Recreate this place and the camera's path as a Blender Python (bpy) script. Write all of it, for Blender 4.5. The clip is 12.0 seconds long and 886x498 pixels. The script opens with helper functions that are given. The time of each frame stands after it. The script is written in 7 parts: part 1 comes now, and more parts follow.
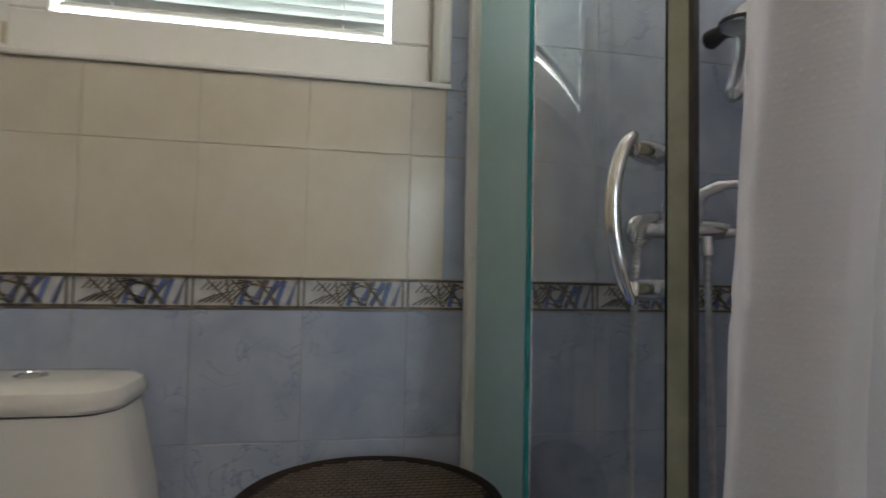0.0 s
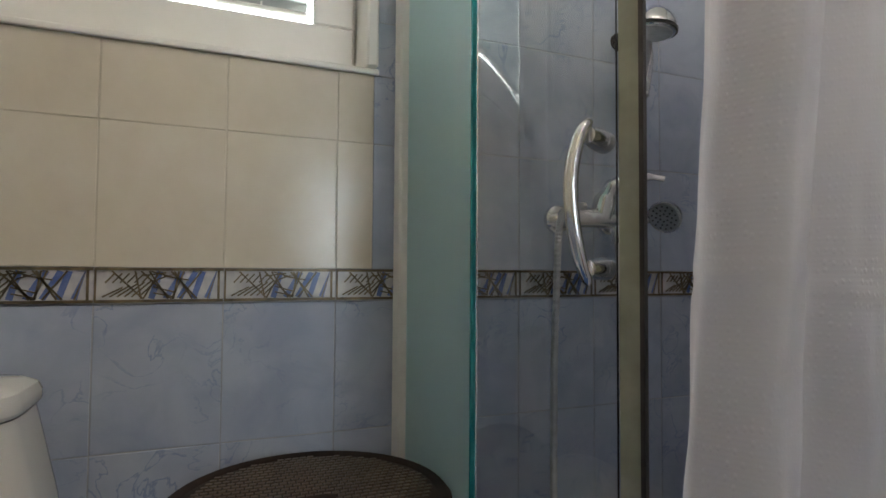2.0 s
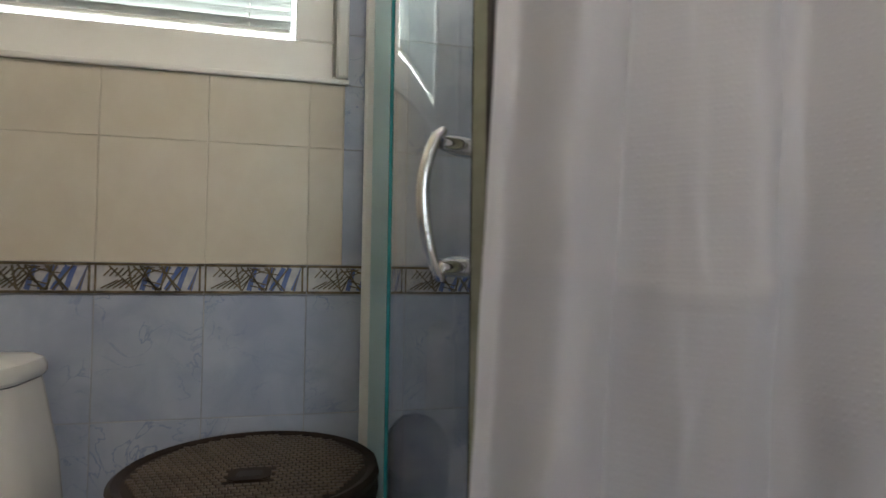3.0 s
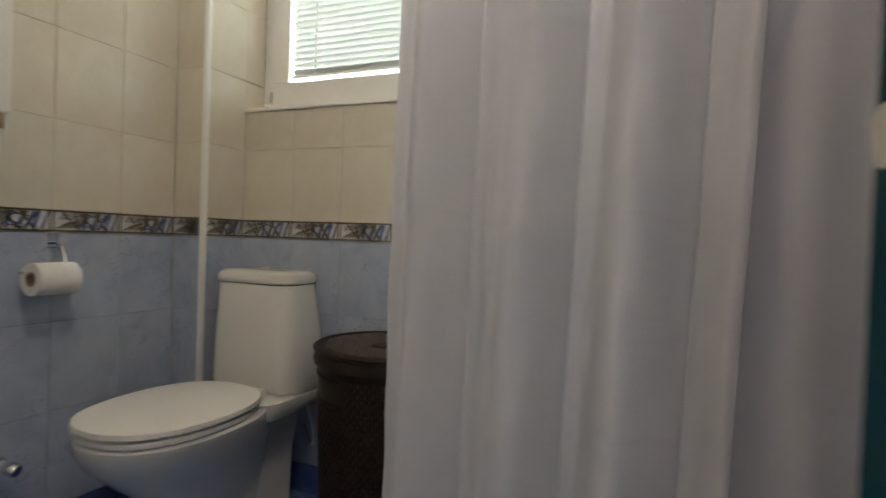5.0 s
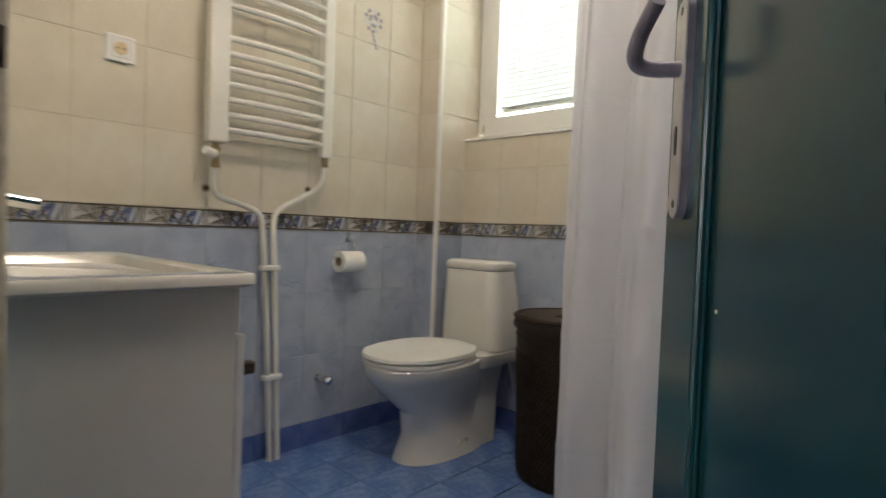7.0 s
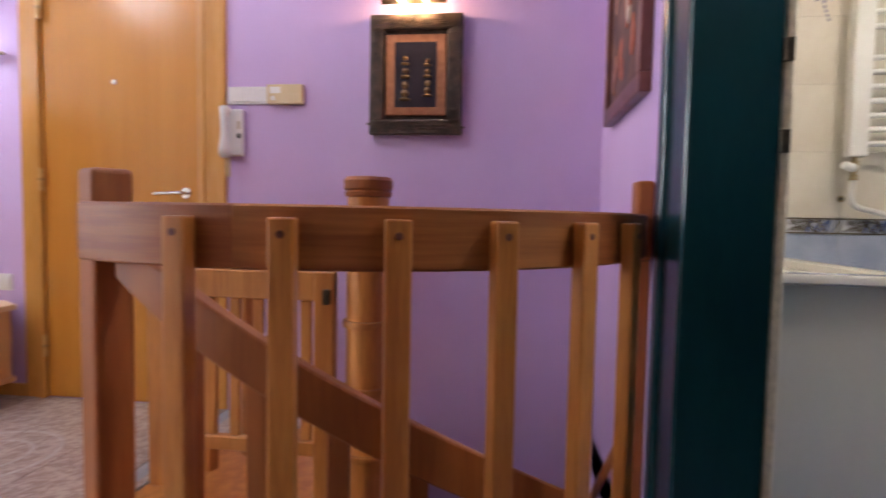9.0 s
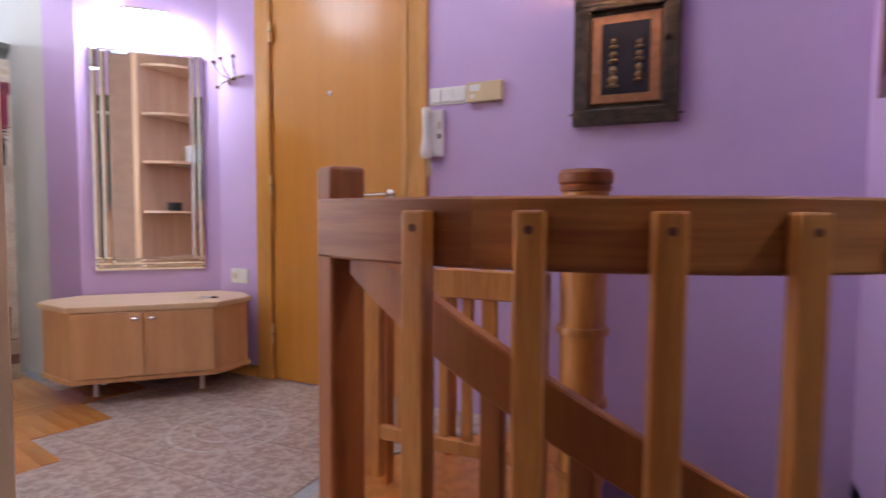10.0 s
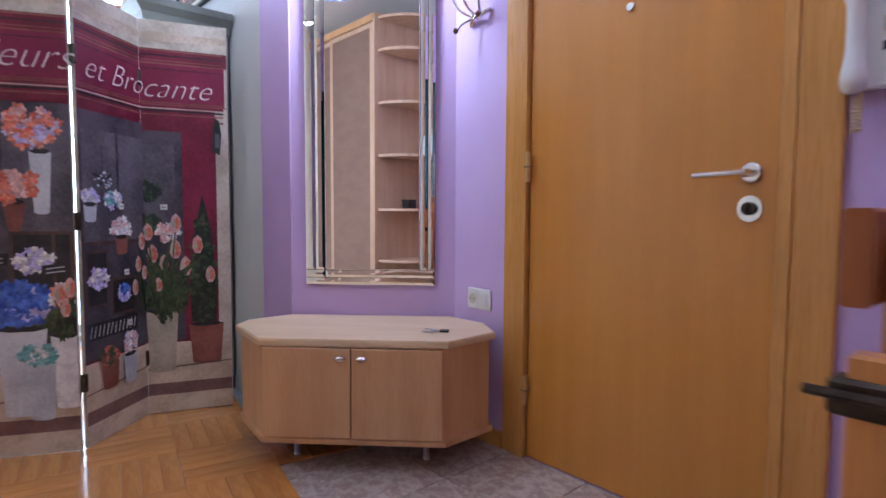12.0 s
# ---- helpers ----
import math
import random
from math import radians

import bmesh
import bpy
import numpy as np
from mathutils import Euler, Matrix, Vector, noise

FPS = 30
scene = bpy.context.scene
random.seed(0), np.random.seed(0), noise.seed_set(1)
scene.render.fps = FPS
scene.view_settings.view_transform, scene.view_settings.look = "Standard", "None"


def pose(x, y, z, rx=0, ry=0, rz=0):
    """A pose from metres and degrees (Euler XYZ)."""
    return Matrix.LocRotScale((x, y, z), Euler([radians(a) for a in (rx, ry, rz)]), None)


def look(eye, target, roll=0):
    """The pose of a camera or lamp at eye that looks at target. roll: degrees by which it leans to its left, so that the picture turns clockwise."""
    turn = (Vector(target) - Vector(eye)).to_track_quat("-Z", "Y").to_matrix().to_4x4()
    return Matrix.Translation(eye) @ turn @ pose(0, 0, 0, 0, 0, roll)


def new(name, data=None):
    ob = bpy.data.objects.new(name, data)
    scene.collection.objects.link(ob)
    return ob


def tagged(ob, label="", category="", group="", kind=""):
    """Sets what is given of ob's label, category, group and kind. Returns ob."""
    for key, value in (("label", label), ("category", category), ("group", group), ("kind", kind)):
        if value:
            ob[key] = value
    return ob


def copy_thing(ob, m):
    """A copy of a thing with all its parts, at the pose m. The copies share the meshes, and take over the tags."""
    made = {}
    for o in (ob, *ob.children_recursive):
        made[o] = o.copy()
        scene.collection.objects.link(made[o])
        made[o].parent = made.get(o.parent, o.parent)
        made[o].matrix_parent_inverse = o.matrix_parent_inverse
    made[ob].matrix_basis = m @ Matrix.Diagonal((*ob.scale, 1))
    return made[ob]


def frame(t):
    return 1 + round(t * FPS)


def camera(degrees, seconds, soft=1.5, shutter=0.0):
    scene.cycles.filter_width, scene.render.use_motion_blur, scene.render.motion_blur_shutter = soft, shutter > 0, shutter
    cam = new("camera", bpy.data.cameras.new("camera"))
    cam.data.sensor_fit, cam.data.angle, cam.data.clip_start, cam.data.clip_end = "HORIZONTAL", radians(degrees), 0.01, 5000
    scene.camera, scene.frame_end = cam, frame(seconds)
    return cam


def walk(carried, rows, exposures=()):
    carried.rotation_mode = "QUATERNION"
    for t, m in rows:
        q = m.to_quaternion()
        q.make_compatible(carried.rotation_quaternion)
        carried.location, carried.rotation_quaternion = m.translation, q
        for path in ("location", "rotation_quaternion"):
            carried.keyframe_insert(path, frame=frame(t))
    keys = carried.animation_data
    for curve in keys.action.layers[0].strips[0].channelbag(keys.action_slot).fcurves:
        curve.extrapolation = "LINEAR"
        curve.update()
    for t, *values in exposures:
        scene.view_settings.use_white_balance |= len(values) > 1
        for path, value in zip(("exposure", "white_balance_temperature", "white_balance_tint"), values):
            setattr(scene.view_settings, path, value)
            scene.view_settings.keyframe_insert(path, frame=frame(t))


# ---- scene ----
cam = camera(77.4, 12.0, shutter=0.5)
PATH = [
    (0, (0.823, -1.109, 0.954), (1.188, 0.856, 1.044), 1.2),
    (0.5, (0.808, -1.08, 0.954), (1.435, 0.817, 1.044), 0.6),
    (1, (0.806, -1.077, 0.946), (1.518, 0.79, 1.034), 0.3),
    (1.5, (0.766, -1.073, 0.947), (1.501, 0.785, 1.025), 0.2),
    (2, (0.75, -1.082, 0.94), (1.492, 0.774, 1.017), 0.4),
    (2.5, (0.808, -1.131, 0.947), (1.493, 0.747, 1.018), 0.3),
    (2.7, (0.87, -1.168, 0.943), (1.478, 0.736, 1.015), 0.4),
    (4.3, (1.48, -1.412, 0.957), (0.975, 0.522, 0.908), 2.0),
    (4.5, (1.527, -1.468, 0.958), (0.938, 0.442, 0.887), 1.7),
    (5, (1.6, -1.583, 0.899), (0.82, 0.258, 0.861), 2.0),
    (5.5, (1.678, -1.811, 0.895), (0.755, -0.038, 0.846), 2.3),
    (6, (1.791, -1.912, 0.886), (0.674, -0.254, 0.825), 2.2),
    (6.5, (1.817, -1.982, 0.892), (0.589, -0.405, 0.826), 2.3),
    (6.7, (1.85, -1.996, 0.892), (0.588, -0.445, 0.832), 2.2),
    (8.3, (2.194, -2.356, 0.921), (0.232, -1.994, 0.792), 1.3),
    (8.5, (2.211, -2.393, 0.91), (0.222, -2.223, 0.789), 1.0),
    (9, (2.293, -2.437, 0.917), (0.313, -2.69, 0.802), 1.1),
    (9.5, (2.304, -2.481, 0.915), (0.387, -3.04, 0.797), 0.8),
    (10, (2.211, -2.579, 0.904), (0.404, -3.426, 0.784), 0.4),
    (10.5, (2.005, -2.709, 0.916), (0.375, -3.861, 0.789), 0.0),
    (11, (1.832, -2.851, 0.915), (0.364, -4.203, 0.786), -0.3),
    (11.5, (1.658, -3.126, 0.921), (0.307, -4.594, 0.781), -0.4),
    (12, (1.444, -3.404, 0.897), (0.115, -4.893, 0.767), 0.3),
]
EXPOSURE = [(0, -0.60, 6300, 8), (0.4, -0.43, 6300, 8), (2.7, -0.41, 6350, 8), (4.3, -0.60, 6800, 8), (5.5, -0.42, 6850, 8), (6.7, -0.22, 6850, 8), (8.3, 0.22, 6700, 11), (9.0, 0.26, 6450, 14), (10.0, 0.08, 6150, 14), (11.0, -0.16, 5700, 11), (12.0, -0.16, 5250, 11)]
walk(cam, [(t, look(eye, target, roll)) for t, eye, target, roll in PATH], EXPOSURE)

# ---- light ----
world = bpy.data.worlds.new("world")
scene.world = world
world.use_nodes = True
wn = world.node_tree.nodes
sky = wn.new("ShaderNodeTexSky")
sky.sky_type = "NISHITA"
sky.sun_disc = False
sky.sun_elevation = radians(42)
sky.sun_rotation = radians(200)
world.node_tree.links.new(sky.outputs[0], wn["Background"].inputs[0])
wn["Background"].inputs[1].default_value = 0.14


def lamp(name, kind, place, target, watts, size, colour=(1, 1, 1), size_y=None):
    data = bpy.data.lights.new(name, kind)
    data.energy = watts
    data.color = colour
    if kind == "AREA":
        data.size = size
        if size_y:
            data.shape, data.size_y = "RECTANGLE", size_y
    elif kind == "SUN":
        data.angle = radians(size)
    else:
        data.shadow_soft_size = size
    ob = new(name, data)
    ob.matrix_world = look(place, target)
    return ob


lamp("sun", "SUN", (2, -14, 9), (1, -6, 0), 2.5, 0.6, (1.0, 0.95, 0.88))
lamp("bath_window_light", "AREA", (0.45, 0.85, 2.25), (0.58, -0.9, 1.0), 375, 2.2, (0.95, 1.0, 0.97), 1.4)
lamp("living_window_light", "AREA", (1.8, -8.3, 1.6), (1.3, -4.0, 0.9), 110, 2.6, (0.84, 0.91, 1.0), 1.6)
# unseen bathroom fill, placed to light the vanity side and the west tiles
lamp("bath_ceiling_bulb", "POINT", (1.34, -1.24, 2.34), (1, -1, 0), 33, 0.13, (1.0, 0.90, 0.77))
# unseen fill over the stair, lights the walls but not the rail's east side
lamp("hall_ceiling_bulb", "POINT", (0.80, -3.40, 2.55), (1, -3, 0), 10, 0.14, (0.82, 0.86, 1.0))
# unseen fill in front of the folding screen, added to brighten it
lamp("living_ceiling_bulb", "POINT", (1.25, -5.15, 2.52), (1, -3, 0), 19, 0.22, (0.80, 0.88, 1.0))
lamp("mirror_bulb", "AREA", (0.240, -5.220, 1.935), (0.10, -5.39, 1.78), 11, 0.22, (0.86, 0.93, 1.0), 0.04)
lamp("picture_bulb_a", "POINT", (-0.040, -2.93, 1.798), (0, 0, 0), 2.6, 0.012, (1.0, 0.62, 0.30))
lamp("picture_bulb_b", "POINT", (-0.040, -2.83, 1.798), (0, 0, 0), 2.6, 0.012, (1.0, 0.62, 0.30))


# ---- materials ----
def node_mat(name):
    m = bpy.data.materials.new(name)
    m.use_nodes = True
    return m, m.node_tree.nodes, m.node_tree.links, m.node_tree.nodes["Principled BSDF"]


def surf(name, a, b, scale=8.0, rough=0.5, metal=0.0, bump=0.0, fine=60.0, stretch=(1, 1, 1), per_object=0.0, coat=0.0, spread=0.12, contrast=0.2, coords="Object", island=0.0):
    """Two colours mixed by a large noise, a finer noise for grain, roughness and relief."""
    m, n, l, p = node_mat(name)
    tc = n.new("ShaderNodeTexCoord")
    mp = n.new("ShaderNodeMapping")
    mp.inputs["Scale"].default_value = stretch
    l.new(tc.outputs[coords], mp.inputs[0])
    big, small = n.new("ShaderNodeTexNoise"), n.new("ShaderNodeTexNoise")
    for t, s, d in ((big, scale, 4.0), (small, fine, 3.0)):
        t.inputs["Scale"].default_value = s
        t.inputs["Detail"].default_value = d
        l.new(mp.outputs[0], t.inputs["Vector"])
    fac = n.new("ShaderNodeMath")
    fac.operation = "MULTIPLY_ADD"
    l.new(small.outputs[0], fac.inputs[0])
    fac.inputs[1].default_value = contrast
    l.new(big.outputs[0], fac.inputs[2])
    ramp = n.new("ShaderNodeMapRange")
    ramp.inputs[1].default_value, ramp.inputs[2].default_value = 0.36 + contrast / 2, 0.64 + contrast / 2
    l.new(fac.outputs[0], ramp.inputs[0])
    mix = n.new("ShaderNodeMix")
    mix.data_type = "RGBA"
    mix.inputs["A"].default_value, mix.inputs["B"].default_value = (*a, 1), (*b, 1)
    l.new(ramp.outputs[0], mix.inputs["Factor"])
    out = mix.outputs["Result"]
    if per_object:
        info, hsv, sp = n.new("ShaderNodeObjectInfo"), n.new("ShaderNodeHueSaturation"), n.new("ShaderNodeMapRange")
        sp.inputs[3].default_value, sp.inputs[4].default_value = 1 - per_object, 1 + per_object
        l.new(info.outputs["Random"], sp.inputs[0])
        l.new(sp.outputs[0], hsv.inputs["Value"])
        l.new(out, hsv.inputs["Color"])
        out = hsv.outputs[0]
    if island:
        geo, hsv, sp = n.new("ShaderNodeNewGeometry"), n.new("ShaderNodeHueSaturation"), n.new("ShaderNodeMapRange")
        sp.inputs[3].default_value, sp.inputs[4].default_value = 1 - island, 1 + island
        l.new(geo.outputs["Random Per Island"], sp.inputs[0])
        l.new(sp.outputs[0], hsv.inputs["Value"])
        l.new(out, hsv.inputs["Color"])
        out = hsv.outputs[0]
    l.new(out, p.inputs["Base Color"])
    rr = n.new("ShaderNodeMapRange")
    rr.inputs[3].default_value, rr.inputs[4].default_value = max(0.02, rough - spread * rough), min(1, rough + spread * rough)
    l.new(small.outputs[0], rr.inputs[0])
    l.new(rr.outputs[0], p.inputs["Roughness"])
    p.inputs["Metallic"].default_value = metal
    p.inputs["Coat Weight"].default_value = coat
    p.inputs["Coat Roughness"].default_value = 0.12
    if bump:
        bp = n.new("ShaderNodeBump")
        bp.inputs["Strength"].default_value = bump
        bp.inputs["Distance"].default_value = 0.002
        l.new(fac.outputs[0], bp.inputs["Height"])
        l.new(bp.outputs[0], p.inputs["Normal"])
    return m


def glow(name, colour, strength):
    m, n, l, p = node_mat(name)
    p.inputs["Base Color"].default_value = (*colour, 1)
    p.inputs["Emission Color"].default_value = (*colour, 1)
    p.inputs["Emission Strength"].default_value = strength
    return m


def glassy(name, colour, rough, ior=1.45):
    m, n, l, p = node_mat(name)
    p.inputs["Base Color"].default_value = (*colour, 1)
    p.inputs["Roughness"].default_value = rough
    p.inputs["Transmission Weight"].default_value = 1.0
    p.inputs["IOR"].default_value = ior
    return m


M = {}
M["lavender"] = surf("lavender_wall_paint", (0.57, 0.405, 0.70), (0.62, 0.455, 0.75), 1.5, 0.6, bump=0.10, fine=140)
M["white_paint"] = surf("white_wall_paint", (0.72, 0.71, 0.70), (0.80, 0.79, 0.77), 1.5, 0.7, bump=0.10, fine=140)
# invented tone for unseen walls, sets the bounce light in the hall
M["beige_bounce"] = surf("beige_unseen_wall", (0.58, 0.52, 0.42), (0.64, 0.58, 0.48), 1.5, 0.7, bump=0.10, fine=140)
M["grey_matt"] = surf("grey_white_matt", (0.56, 0.57, 0.58), (0.62, 0.62, 0.63), 1.5, 0.7, bump=0.10, fine=140)
M["ceiling"] = surf("ceiling_paint", (0.78, 0.77, 0.75), (0.84, 0.83, 0.81), 1.2, 0.8, bump=0.08, fine=120)
M["grout"] = surf("grey_grout", (0.30, 0.32, 0.36), (0.44, 0.45, 0.47), 9, 0.85, bump=0.2)
M["grout_light"] = surf("light_grout", (0.54, 0.49, 0.40), (0.64, 0.59, 0.49), 9, 0.85, bump=0.2)


def marbled(name, base, light, vein, rough):
    """Printed marble glaze: soft clouds, thin broken veins, each tile cut from another place."""
    m, n, l, p = node_mat(name)
    tc, info, off = n.new("ShaderNodeTexCoord"), n.new("ShaderNodeObjectInfo"), n.new("ShaderNodeVectorMath")
    off.operation = "MULTIPLY_ADD"
    l.new(info.outputs["Random"], off.inputs[0])
    off.inputs[1].default_value = (7.0, 13.0, 5.0)
    l.new(tc.outputs["Object"], off.inputs[2])
    cloud, crack, mask = (n.new("ShaderNodeTexNoise") for _ in range(3))
    for t, sc, d, w in ((cloud, 9.0, 5.0, 0.6), (crack, 11.0, 6.0, 1.6), (mask, 6.0, 2.0, 0.0)):
        t.inputs["Scale"].default_value, t.inputs["Detail"].default_value, t.inputs["Distortion"].default_value = sc, d, w
        l.new(off.outputs[0], t.inputs["Vector"])
    mix = n.new("ShaderNodeMix")
    mix.data_type = "RGBA"
    mix.inputs["A"].default_value, mix.inputs["B"].default_value = (*base, 1), (*light, 1)
    cr = n.new("ShaderNodeMapRange")
    cr.inputs[1].default_value, cr.inputs[2].default_value = 0.34, 0.62
    l.new(cloud.outputs[0], cr.inputs[0])
    l.new(cr.outputs[0], mix.inputs["Factor"])
    sub, ab, vr, mr, mul = n.new("ShaderNodeMath"), n.new("ShaderNodeMath"), n.new("ShaderNodeMapRange"), n.new("ShaderNodeMapRange"), n.new("ShaderNodeMath")
    sub.operation, ab.operation, mul.operation = "SUBTRACT", "ABSOLUTE", "MULTIPLY"
    sub.inputs[1].default_value = 0.5
    l.new(crack.outputs[0], sub.inputs[0])
    l.new(sub.outputs[0], ab.inputs[0])
    vr.inputs[1].default_value, vr.inputs[2].default_value, vr.inputs[3].default_value, vr.inputs[4].default_value = 0.0, 0.022, 0.75, 0.0
    l.new(ab.outputs[0], vr.inputs[0])
    mr.inputs[1].default_value, mr.inputs[2].default_value = 0.50, 0.66
    l.new(mask.outputs[0], mr.inputs[0])
    l.new(vr.outputs[0], mul.inputs[0])
    l.new(mr.outputs[0], mul.inputs[1])
    mix2 = n.new("ShaderNodeMix")
    mix2.data_type = "RGBA"
    mix2.inputs["B"].default_value = (*vein, 1)
    l.new(mix.outputs["Result"], mix2.inputs["A"])
    l.new(mul.outputs[0], mix2.inputs["Factor"])
    hsv, sp = n.new("ShaderNodeHueSaturation"), n.new("ShaderNodeMapRange")
    sp.inputs[3].default_value, sp.inputs[4].default_value = 0.97, 1.03
    l.new(info.outputs["Random"], sp.inputs[0])
    l.new(sp.outputs[0], hsv.inputs["Value"])
    l.new(mix2.outputs["Result"], hsv.inputs["Color"])
    l.new(hsv.outputs[0], p.inputs["Base Color"])
    p.inputs["Roughness"].default_value = rough
    wave, bp = n.new("ShaderNodeTexNoise"), n.new("ShaderNodeBump")
    wave.inputs["Scale"].default_value = 26
    l.new(off.outputs[0], wave.inputs["Vector"])
    bp.inputs["Strength"].default_value, bp.inputs["Distance"].default_value = 0.12, 0.002
    l.new(wave.outputs[0], bp.inputs["Height"])
    l.new(bp.outputs[0], p.inputs["Normal"])
    return m


M["tile_cream"] = surf("cream_glaze", (0.66, 0.60, 0.49), (0.72, 0.67, 0.57), 5, 0.17, bump=0.10, fine=34, per_object=0.025)
M["tile_blue"] = marbled("blue_marbled_glaze", (0.36, 0.41, 0.53), (0.45, 0.50, 0.60), (0.20, 0.26, 0.44), 0.16)
M["tile_floor"] = surf("blue_floor_glaze", (0.09, 0.17, 0.40), (0.17, 0.27, 0.52), 8, 0.22, bump=0.12, fine=50, per_object=0.06, contrast=0.5)
M["plinth"] = surf("dark_blue_glaze", (0.07, 0.12, 0.32), (0.12, 0.18, 0.42), 8, 0.18, bump=0.06, fine=40, per_object=0.04)
M["band_base"] = surf("pale_relief_glaze", (0.52, 0.53, 0.56), (0.66, 0.66, 0.65), 40, 0.25, bump=0.2)
M["band_blue"] = surf("blue_relief_glaze", (0.12, 0.18, 0.42), (0.22, 0.28, 0.52), 30, 0.22)
M["band_gold"] = surf("bronze_relief_line", (0.10, 0.082, 0.055), (0.22, 0.175, 0.105), 50, 0.30, 0.35)
M["ceramic"] = surf("white_ceramic", (0.76, 0.74, 0.69), (0.80, 0.78, 0.73), 3, 0.10, fine=20, coat=0.3)
M["pvc"] = surf("white_pvc", (0.83, 0.82, 0.78), (0.87, 0.86, 0.83), 4, 0.32, bump=0.03)
M["enamel"] = surf("white_enamel", (0.76, 0.74, 0.68), (0.82, 0.80, 0.75), 4, 0.22, bump=0.02)
M["chrome"] = surf("chrome", (0.72, 0.72, 0.72), (0.80, 0.80, 0.80), 12, 0.09, 1.0)
M["steel"] = surf("brushed_steel", (0.50, 0.50, 0.50), (0.62, 0.62, 0.62), 30, 0.30, 1.0)
M["brass_dirty"] = surf("dull_brass", (0.25, 0.18, 0.09), (0.42, 0.33, 0.20), 30, 0.40, 0.9)
M["hinge_brass"] = surf("satin_brass", (0.55, 0.36, 0.15), (0.66, 0.46, 0.22), 30, 0.32, 0.8)
M["black"] = surf("black_rubber", (0.015, 0.014, 0.013), (0.03, 0.028, 0.026), 20, 0.5)
M["gasket"] = surf("brown_grey_gasket", (0.035, 0.028, 0.026), (0.06, 0.05, 0.045), 20, 0.4)
M["dark_metal"] = surf("dark_iron", (0.05, 0.04, 0.03), (0.10, 0.08, 0.06), 30, 0.42, 0.8)
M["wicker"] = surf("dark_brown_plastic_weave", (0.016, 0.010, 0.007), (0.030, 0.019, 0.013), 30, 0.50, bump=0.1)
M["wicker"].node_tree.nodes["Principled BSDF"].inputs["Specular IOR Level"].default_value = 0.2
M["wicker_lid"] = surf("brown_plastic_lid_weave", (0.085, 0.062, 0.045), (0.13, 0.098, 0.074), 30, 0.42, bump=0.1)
M["plate_face"] = surf("worn_grey_aluminium", (0.42, 0.39, 0.38), (0.50, 0.47, 0.45), 40, 0.38, 0.5)
M["teal"] = surf("teal_gloss_paint", (0.003, 0.036, 0.044), (0.005, 0.049, 0.057), 6, 0.20, bump=0.06, fine=90, stretch=(1, 1, 0.3))
M["teal_dark"] = surf("dark_teal_gloss_paint", (0.003, 0.030, 0.040), (0.005, 0.042, 0.052), 6, 0.25, bump=0.06, fine=90, stretch=(1, 1, 0.3))
M["chip"] = surf("bare_paint_chip", (0.50, 0.45, 0.36), (0.62, 0.56, 0.45), 60, 0.7)
M["grey_metal"] = surf("grey_violet_aluminium", (0.22, 0.20, 0.25), (0.30, 0.28, 0.33), 40, 0.35, 0.6)
M["vanity"] = surf("pale_grey_lacquer", (0.72, 0.71, 0.65), (0.76, 0.75, 0.69), 3, 0.35, bump=0.02)
M["pine"] = surf("varnished_pine", (0.45, 0.160, 0.034), (0.61, 0.255, 0.060), 3.0, 0.34, bump=0.10, fine=26, stretch=(6, 6, 0.5), coat=0.25, per_object=0.07, contrast=0.6)
M["pine_rail"] = surf("varnished_rail_wood", (0.27, 0.074, 0.016), (0.37, 0.118, 0.028), 2.6, 0.52, bump=0.06, fine=16, stretch=(1.2, 1.2, 22), coat=0.0, contrast=0.4)
M["pine_rail_pale"] = surf("veined_rail_wood", (0.26, 0.082, 0.019), (0.46, 0.175, 0.045), 2.2, 0.48, bump=0.06, fine=9, stretch=(0.8, 0.8, 15), contrast=0.25)
M["pine_red"] = surf("reddish_varnished_wood", (0.29, 0.084, 0.018), (0.38, 0.122, 0.026), 2.6, 0.52, bump=0.08, fine=20, stretch=(7, 7, 0.6), coat=0.0, contrast=0.5)
M["door_veneer"] = surf("honey_beech_veneer", (0.57, 0.235, 0.032), (0.61, 0.262, 0.040), 1.6, 0.26, bump=0.02, fine=60, stretch=(9, 9, 0.5), coat=0.25, contrast=0.4)
M["casing_veneer"] = surf("beech_casing_veneer", (0.55, 0.255, 0.052), (0.61, 0.295, 0.066), 2.0, 0.28, bump=0.03, fine=22, stretch=(12, 12, 0.4), coat=0.2, contrast=0.5)
M["beech"] = surf("pale_beech_laminate", (0.56, 0.30, 0.135), (0.63, 0.365, 0.175), 2.2, 0.36, bump=0.03, fine=24, stretch=(7, 7, 0.7), contrast=0.5)
M["beech_shelf"] = surf("pinkish_beech_laminate", (0.57, 0.36, 0.23), (0.64, 0.43, 0.29), 2.2, 0.40, bump=0.03, fine=24, stretch=(7, 7, 0.7), contrast=0.5)
M["beech_top"] = surf("light_beech_top", (0.68, 0.48, 0.29), (0.74, 0.55, 0.35), 2.2, 0.32, bump=0.02, fine=24, stretch=(1, 7, 7))
M["rattan"] = surf("brown_woven_panel", (0.235, 0.135, 0.095), (0.265, 0.158, 0.112), 6, 0.6, bump=0.5, fine=160, stretch=(1, 1, 2.5), contrast=0.7)
M["parquet"] = surf("oak_parquet", (0.47, 0.190, 0.045), (0.60, 0.275, 0.075), 2.0, 0.20, bump=0.04, fine=18, stretch=(0.9, 9, 1), per_object=0.09, coat=0.35, contrast=0.5)
